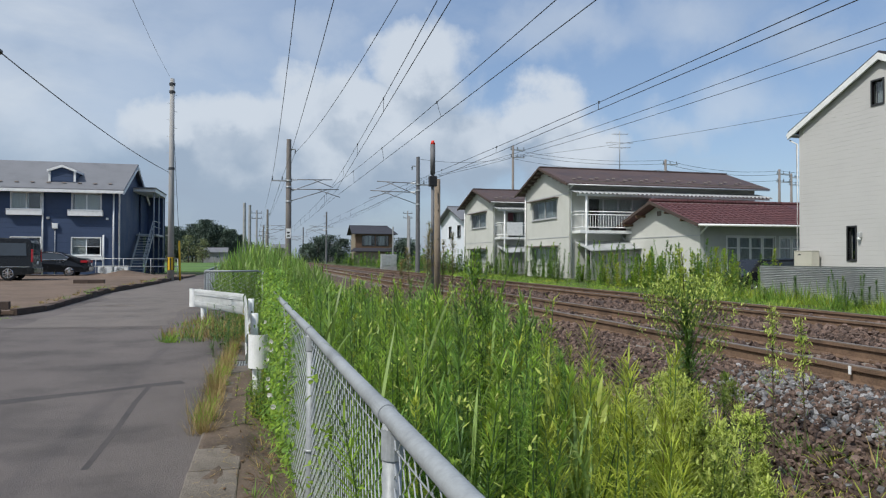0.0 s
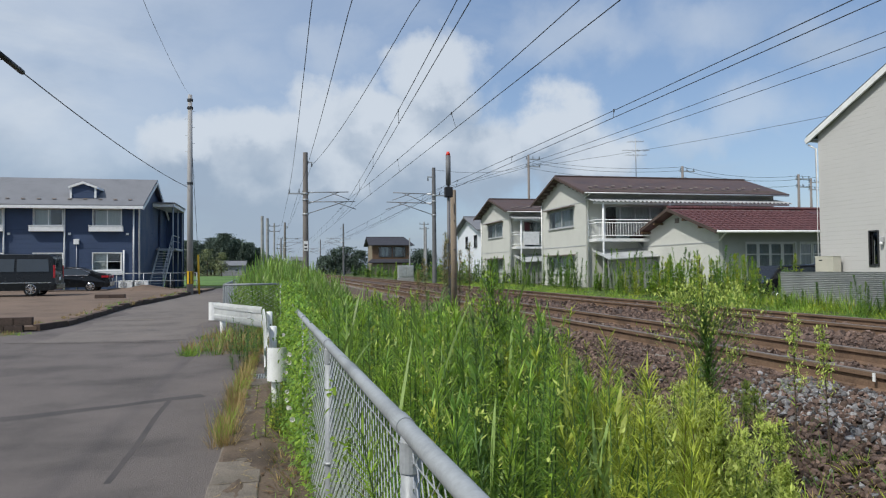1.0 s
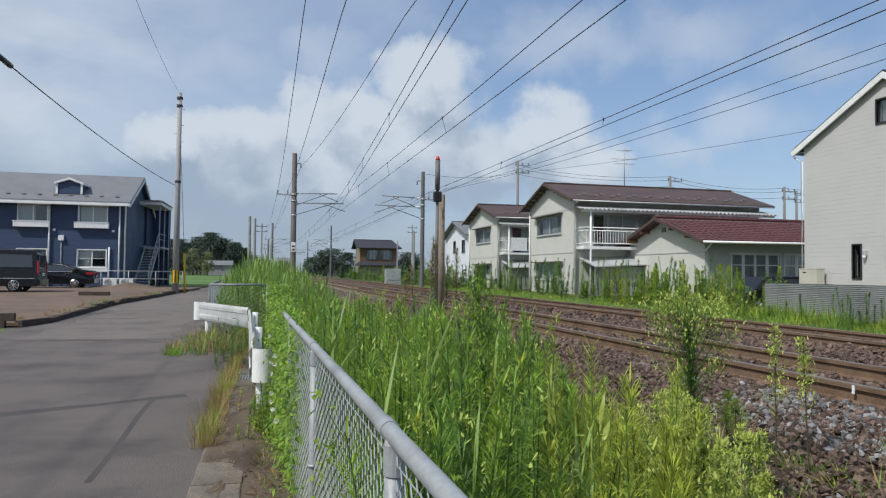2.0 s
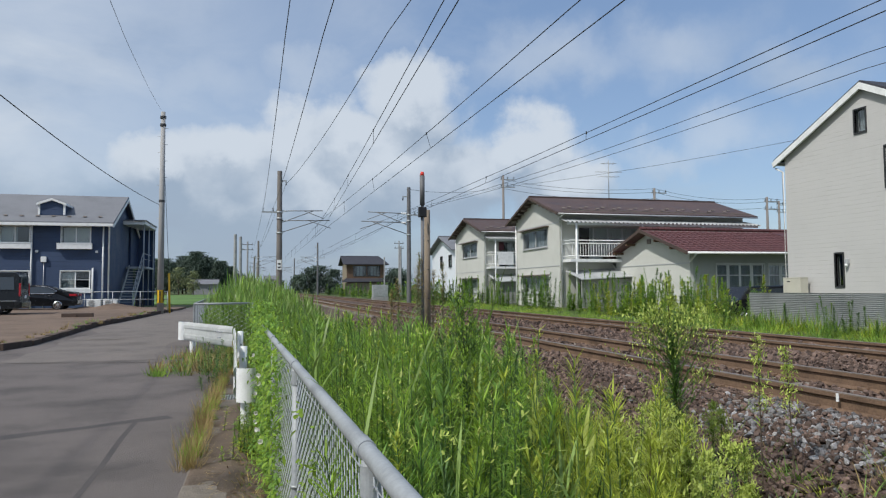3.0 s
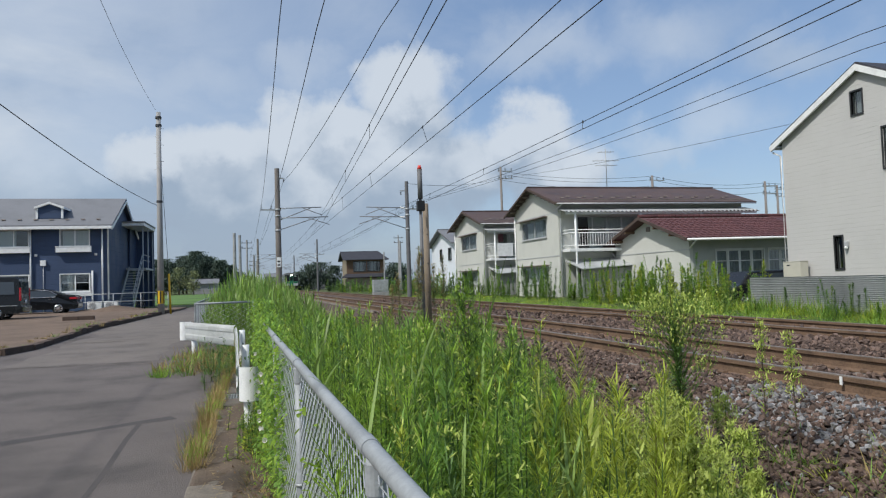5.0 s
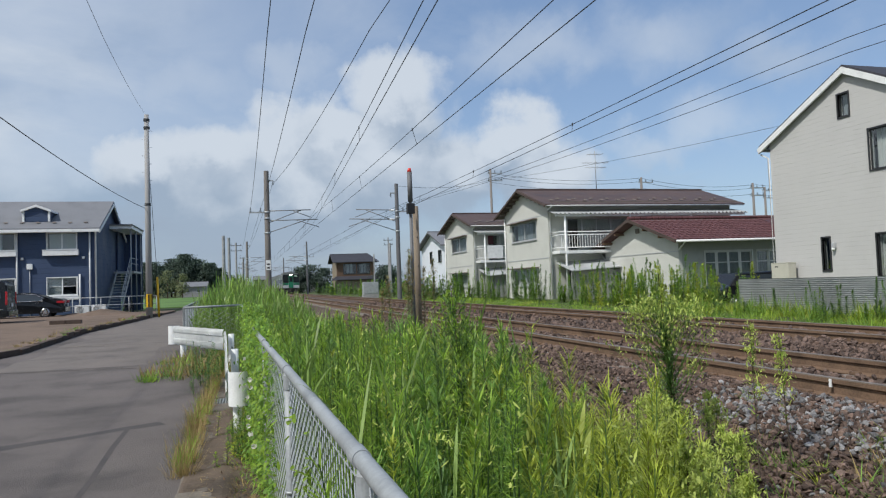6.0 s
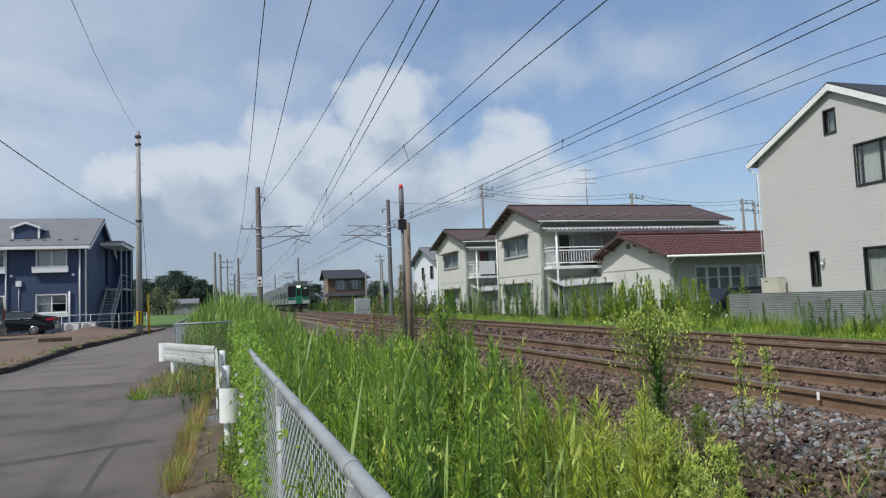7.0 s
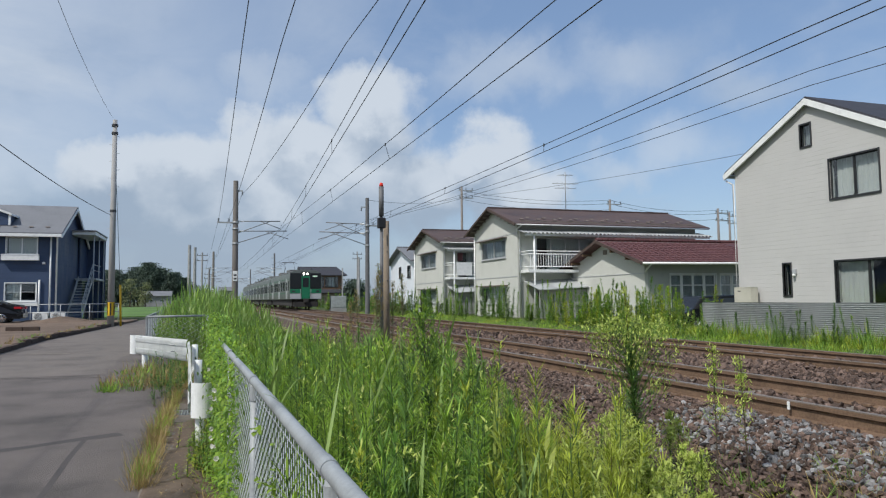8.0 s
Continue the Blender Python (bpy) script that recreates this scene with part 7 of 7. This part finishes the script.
def horseweed(x, y, h, low_mat, twig_mat, tip_mat, label, reach, branches, tips, lead):
    """A stem clothed in narrow leaves, dividing above into many thin rising branches with tiny heads."""
    t = thing("tall_weed", pose(0, 0, 0), label, "plant", "single tall weeds beside the track")
    hp = Heap()
    b = np.array([x, y, gz(x, y) - 0.02])
    top = b + np.array([-0.06 * h, 0.02 * h, h])
    hp.add("bark", stems(b[None], top[None], np.array([0.006])))
    n = 1000
    f = RNG.uniform(0.10, 0.74, n)
    a = RNG.uniform(0, 6.283, n)
    base = b[None] + (top - b)[None] * f[:, None]
    way = np.stack([np.cos(a), np.sin(a), RNG.normal(0.75, 0.25, n)], 1)
    hp.add(low_mat, blades(base, way, RNG.uniform(0.08, 0.14, n) * (1.15 - 0.6 * f), RNG.uniform(0.008, 0.012, n), RNG.uniform(0.1, 0.7, n), 4))
    f = np.sort(RNG.uniform(0.42, 0.92, branches))
    a = np.arange(branches) * 2.4 + RNG.normal(0, 0.3, branches)
    out = reach * np.interp(f, [0.42, 0.6, 0.92], [1.0, 0.95, 0.35]) * RNG.uniform(0.55, 1.1, branches)
    s0 = b[None] + (top - b)[None] * f[:, None]
    e0 = s0 + np.stack([np.cos(a) * out, np.sin(a) * out, out * RNG.uniform(0.7, 1.5, branches)], 1)
    e0[:, 2] = np.minimum(e0[:, 2], b[2] + h * (1.0 - lead) + RNG.uniform(-0.06, 0.06, branches))
    hp.add(twig_mat, stems(s0, e0, np.full(branches, 0.0036)))
    k = 18
    g = RNG.uniform(0.08, 0.8, (branches, k, 1))
    p = (s0[:, None] + (e0 - s0)[:, None] * g).reshape(-1, 3)
    d = np.repeat(e0 - s0, k, 0)
    d = d / np.linalg.norm(d, axis=1, keepdims=True) + RNG.normal(0, 0.5, p.shape)
    hp.add(low_mat, blades(p, d, RNG.uniform(0.03, 0.07, len(p)), RNG.uniform(0.004, 0.007, len(p)), RNG.uniform(0, 0.3, len(p)), 3))
    g = RNG.uniform(0.5, 1.06, (branches, tips, 1))
    q = (s0[:, None] + (e0 - s0)[:, None] * g + RNG.normal(0, 0.018, (branches, tips, 3))).reshape(-1, 3)
    z = RNG.uniform(1 - 2.2 * lead, 1.0, tips * 4)
    q = np.concatenate([q, b[None] + (top - b)[None] * z[:, None] + RNG.normal(0, 0.016, (tips * 4, 3))])
    hp.add(tip_mat, blades(q, RNG.normal(0, 1, q.shape) + np.array([0, 0, 0.8]), RNG.uniform(0.014, 0.032, len(q)), RNG.uniform(0.007, 0.013, len(q)), np.zeros(len(q)), 3))
    hp.under(t, {"bark": ("stem", ""), low_mat: ("leaves", ""), twig_mat: ("twig_spray", ""), tip_mat: ("flower_head", "loose pale flower clusters")})


horseweed(1.22, 3.75, 1.68, "leaf_dark", "leaf", "leaf_bright", "dark green horseweed standing above the grass", 0.22, 60, 14, 0.05)
tall_weed(1.3, 3.6, 1.35, "leaf", "leaf_pale", 220, 60, 0.18, 0.008, "green horseweed standing above the grass", 0.12, 1.0, 0.8, 0.1)
horseweed(2.58, 3.85, 1.50, "leaf_dark", "leaf", "leaf_pale", "dark green horseweed with pale yellow flower heads", 0.40, 78, 30, 0.13)
tall_weed(3.05, 3.75, 0.98, "leaf_bright", "leaf_pale", 34, 110, 0.08, 0.009, "thin leaning weed with yellow flower heads", 0.4, 1.0, 0.9, 0.12)
tall_weed(3.2, 3.65, 0.85, "leaf_bright", "leaf_pale", 30, 110, 0.08, 0.009, "thin leaning weed with yellow flower heads", 0.4, 1.0, 0.9, 0.12)
tall_weed(1.55, 2.6, 0.95, "leaf_lime", "leaf_pale", 420, 10, 0.19, 0.005, "feathery lime-green weed in the grass", 0.05, 1.0, 1.4)
tall_weed(1.7, 2.75, 0.85, "leaf_lime", "leaf_pale", 360, 10, 0.18, 0.005, "feathery lime-green weed in the grass", 0.05, 1.0, 1.4)
tall_weed(1.95, 2.85, 0.72, "leaf_bright", "leaf_pale", 200, 260, 0.1, 0.007, "bushy weed covered with small cream flowers", 0.1, 1.0, 0.9, 0.25)
tall_weed(2.15, 3.3, 0.70, "leaf_bright", "leaf_pale", 160, 240, 0.1, 0.007, "bushy weed covered with small cream flowers", 0.1, 1.0, 0.9, 0.25)
for dx, dy, hh in ((-0.18, -0.3, 1.8), (-0.45, 0.2, 1.5), (0.25, -0.4, 1.6), (-0.1, 0.3, 1.9), (-0.75, -0.1, 1.4), (-0.3, -0.5, 1.7), (0.1, -0.2, 1.5)):
    tall_weed(3.25 + dx, 13.7 + dy, hh, "leaf_olive", "leaf_dry", 260, 160, 0.16, 0.014, "olive brown withered weed beside the warning light", 0.1, 1.0, 0.8, 0.12)


def broad_reed(x, y, h, mat_name, label, W):
    t = thing("reed_clump", pose(0, 0, 0), label, "plant")
    hp = Heap()
    for k in range(3):
        reed(hp, x + RNG.normal(0, 0.04), y + RNG.normal(0, 0.04), h * RNG.uniform(0.85, 1.05), mat_name, 8, W, spread=0.45)
    hp.under(t, {mat_name: ("leaves", "")})


broad_reed(1.62, 3.4, 0.95, "leaf_pale", "pale bleached reed leaves among the green grass", 0.04)
broad_reed(1.2, 2.6, 1.0, "leaf_reed", "broad blue-green reed leaves behind the fence", 0.02)
broad_reed(1.4, 3.0, 0.95, "leaf_reed", "broad blue-green reed leaves behind the fence", 0.02)
broad_reed(1.75, 4.6, 1.12, "leaf_reed", "tall pale green reed beside the track", 0.018)
broad_reed(0.62, 4.3, 1.2, "leaf_reed", "tall pale green reed behind the fence", 0.02)
broad_reed(1.5, 5.6, 1.2, "leaf_reed", "tall pale green reed behind the fence", 0.022)


# ---- trees ----
def tree(x, y, h, w, leaf_mat, label, clumps=40, per=60, leaf=0.35, trunk=0.35, z=0.2):
    t = thing("tree", pose(x, y, z), label, "tree", "trees in the distance")
    bm = bmesh.new()
    bm_rod(bm, (0, 0, -0.2), (0, 0, h * trunk * 1.6), 0.025 * h, 0.012 * h, 8)
    for k in range(5):
        a = RNG.uniform(0, 6.28)
        bm_rod(bm, (0, 0, h * trunk * RNG.uniform(0.6, 1.3)), (math.cos(a) * w * 0.35, math.sin(a) * w * 0.35, h * RNG.uniform(0.5, 0.8)), 0.01 * h, 0.004 * h, 5)
    part("trunk", bm, "bark", t)
    hp = Heap()
    for k in range(clumps):
        f = RNG.uniform(0.0, 1.0)
        r = w / 2 * math.sqrt(max(0.05, 1 - (2 * f - 0.75) ** 2 * 0.8)) * RNG.uniform(0.3, 1.0)
        a = RNG.uniform(0, 6.28)
        c = np.array([math.cos(a) * r, math.sin(a) * r, h * (trunk * 0.55 + f * (1 - trunk * 0.55))])
        s = RNG.uniform(0.08, 0.16) * w
        p = c[None] + RNG.normal(0, 1, (per, 3)) * np.array([s, s, s * 0.75])
        p[:, 2] = np.minimum(p[:, 2], h * 1.02)
        hp.add(leaf_mat, blades(p, RNG.normal(0, 1, (per, 3)), leaf * RNG.uniform(0.6, 1.3, per), leaf * RNG.uniform(0.5, 0.9, per), RNG.uniform(0, 0.4, per), 3))
    hp.under(t, {leaf_mat: ("crown", "")})
    return t


for x, y, h, w in ((-34, 225, 9.5, 10), (-29, 232, 10.5, 9), (-26, 222, 9.0, 8), (-22, 236, 11.5, 8), (-18.5, 228, 12.5, 8), (-15, 230, 11.0, 8), (-11.5, 226, 9.6, 6), (-9.0, 232, 8.2, 5), (-40, 230, 9.5, 10), (-47, 236, 9, 11), (-31, 244, 9.0, 9), (-24, 246, 10.5, 8), (-20, 244, 11.0, 8), (-13, 242, 10.0, 8), (-10, 244, 8.6, 7), (-6.5, 236, 6.0, 6)):
    tree(x, y, h, w, "hazy_leaf", "dark green broadleaf tree at the edge of the field", 85, 150, 0.42)
for x, y, h, w in ((-20.5, 200, 7.0, 5), (-16.5, 196, 6.0, 4)):
    tree(x, y, h, w, "leaf_olive", "thin yellowish tree before the dark wood", 22, 60, 0.35)
for x, y, h, w in ((11.5, 168, 6.0, 6), (14.2, 172, 6.6, 7), (17.2, 168, 5.6, 5), (28.5, 150, 5.5, 6), (31, 160, 5.5, 6), (9.6, 176, 4.5, 4)):
    tree(x, y, h, w, "hazy_leaf", "dark green bushy tree far down the railway", 40, 90, 0.38, 0.25)


# ---- ballast stones ----
def stone_shape(seed):
    """A broken stone: the hull of a few scattered points, so flat facets and sharp edges."""
    bm = bmesh.new()
    r = random.Random(seed)
    for k in range(13):
        v = Vector((r.gauss(0, 1), r.gauss(0, 1), r.gauss(0, 1))).normalized() * r.uniform(0.8, 1.15)
        bm.verts.new((v.x * r.uniform(1.0, 1.3), v.y * 0.95, v.z * 0.75))
    got = bmesh.ops.convex_hull(bm, input=bm.verts[:])
    bmesh.ops.delete(bm, geom=[e for e in got["geom_interior"] if isinstance(e, bmesh.types.BMVert)], context="VERTS")
    bmesh.ops.triangulate(bm, faces=bm.faces[:])
    bm.verts.index_update()
    return bm


def stones():
    shapes = []
    for s in range(9):
        bm = stone_shape(s)
        V = np.array([v.co[:] for v in bm.verts])
        F = np.array([[v.index for v in f.verts] for f in bm.faces])
        shapes.append((V, F))
        bm.free()

    def top(xs):
        return steps(xs, [(2.35, 0.0), (2.7, 0.13), (3.3, 0.34), (3.85, 0.49), (4.25, 0.515), (9.6, 0.48), (10.1, 0.46), (11.2, 0.2)])

    def field(n, ys, power, xs, size, name, material, label, avoid=True):
        vs, fs, k = [], [], 0
        for i in range(n):
            y = ys[0] + (ys[1] - ys[0]) * RNG.random() ** power
            x = RNG.uniform(*xs)
            if avoid and any(abs(x - (c + s * 0.566)) < 0.06 for c in (TRACK1, TRACK2) for s in (-1, 1)):
                continue
            V, F = shapes[int(RNG.integers(9))]
            r = RNG.uniform(*size)
            M = np.array(Euler(tuple(RNG.uniform(0, 6.28, 3) * np.array([0.25, 0.25, 1]))).to_matrix())
            vs.append(V @ M.T * r + np.array([x, y, top(x) + r * RNG.uniform(-0.1, 0.9)]))
            fs.append(F + k)
            k += len(V)
        me = bpy.data.meshes.new(name)
        V, F = np.concatenate(vs), np.concatenate(fs)
        me.vertices.add(len(V))
        me.vertices.foreach_set("co", V.astype(np.float32).ravel())
        me.loops.add(F.size)
        me.loops.foreach_set("vertex_index", F.astype(np.int32).ravel())
        me.polygons.add(len(F))
        me.polygons.foreach_set("loop_start", np.arange(0, F.size, 3, dtype=np.int32))
        me.polygons.foreach_set("loop_total", np.full(len(F), 3, dtype=np.int32))
        me.update(calc_edges=True)
        me.shade_flat()
        me.materials.append(MATS[material])
        o = new(name, me)
        o.matrix_world = TURN
        tagged(o, label, "ballast", kind="stuff")

    field(12500, (1.6, 9.0), 1.25, (2.4, 4.45), (0.013, 0.031), "brown_stones", "stone", "rust-brown crushed stones beside the near track")
    field(2600, (9.0, 24.0), 1.3, (2.8, 4.45), (0.03, 0.05), "brown_stones", "stone", "rust-brown crushed stones beside the near track")
    field(7500, (3.0, 14.0), 1.2, (4.5, 10.2), (0.02, 0.038), "brown_stones", "stone", "rust-brown crushed stones between the rails")
    field(6500, (8.0, 45.0), 1.5, (4.5, 10.4), (0.035, 0.06), "brown_stones", "stone", "rust-brown crushed stones between the rails")
    field(3600, (-9.0, 1.6), 1.0, (2.4, 4.45), (0.02, 0.042), "brown_stones", "stone", "rust-brown crushed stones beside the near track")
    field(5000, (-9.0, 8.0), 1.0, (4.5, 10.3), (0.03, 0.05), "brown_stones", "stone", "rust-brown crushed stones between the rails")
    field(1300, (2.6, 5.2), 1.0, (3.50, 4.35), (0.014, 0.032), "grey_stones", "stone_fresh", "pale grey fresh crushed stones over the older ones")
    field(260, (1.6, 7.5), 1.0, (2.75, 4.4), (0.014, 0.030), "grey_stones", "stone_fresh", "pale grey fresh crushed stones over the older ones")
    # the nearest stones, one by one
    for mname, n in (("stone", 190), ("stone_fresh", 110)):
        meshes = []
        for s in range(6):
            bm = stone_shape(20 + s)
            meshes.append(mesh_of("stone", bm, mname))
        for i in range(n):
            x, y = RNG.uniform(3.0, 4.35), RNG.uniform(2.6, 5.2)
            r = RNG.uniform(0.018, 0.034)
            o = new("stone", meshes[i % 6])
            o.parent = BED
            o.matrix_basis = pose(x, y, top(x) + r * 0.9, RNG.uniform(-25, 25), RNG.uniform(-25, 25), RNG.uniform(0, 360)) @ Matrix.Diagonal((r, r, r, 1))


stones()


# ---- what moves ----
def motions():
    speed = 30.5
    walk(TRAIN, [(t, TURN @ pose(TRACK2, 65.0 + speed * (8.0 - t), RAIL2_Z)) for t in (0.0, 2.0, 4.0, 6.0, 8.0)])


motions()
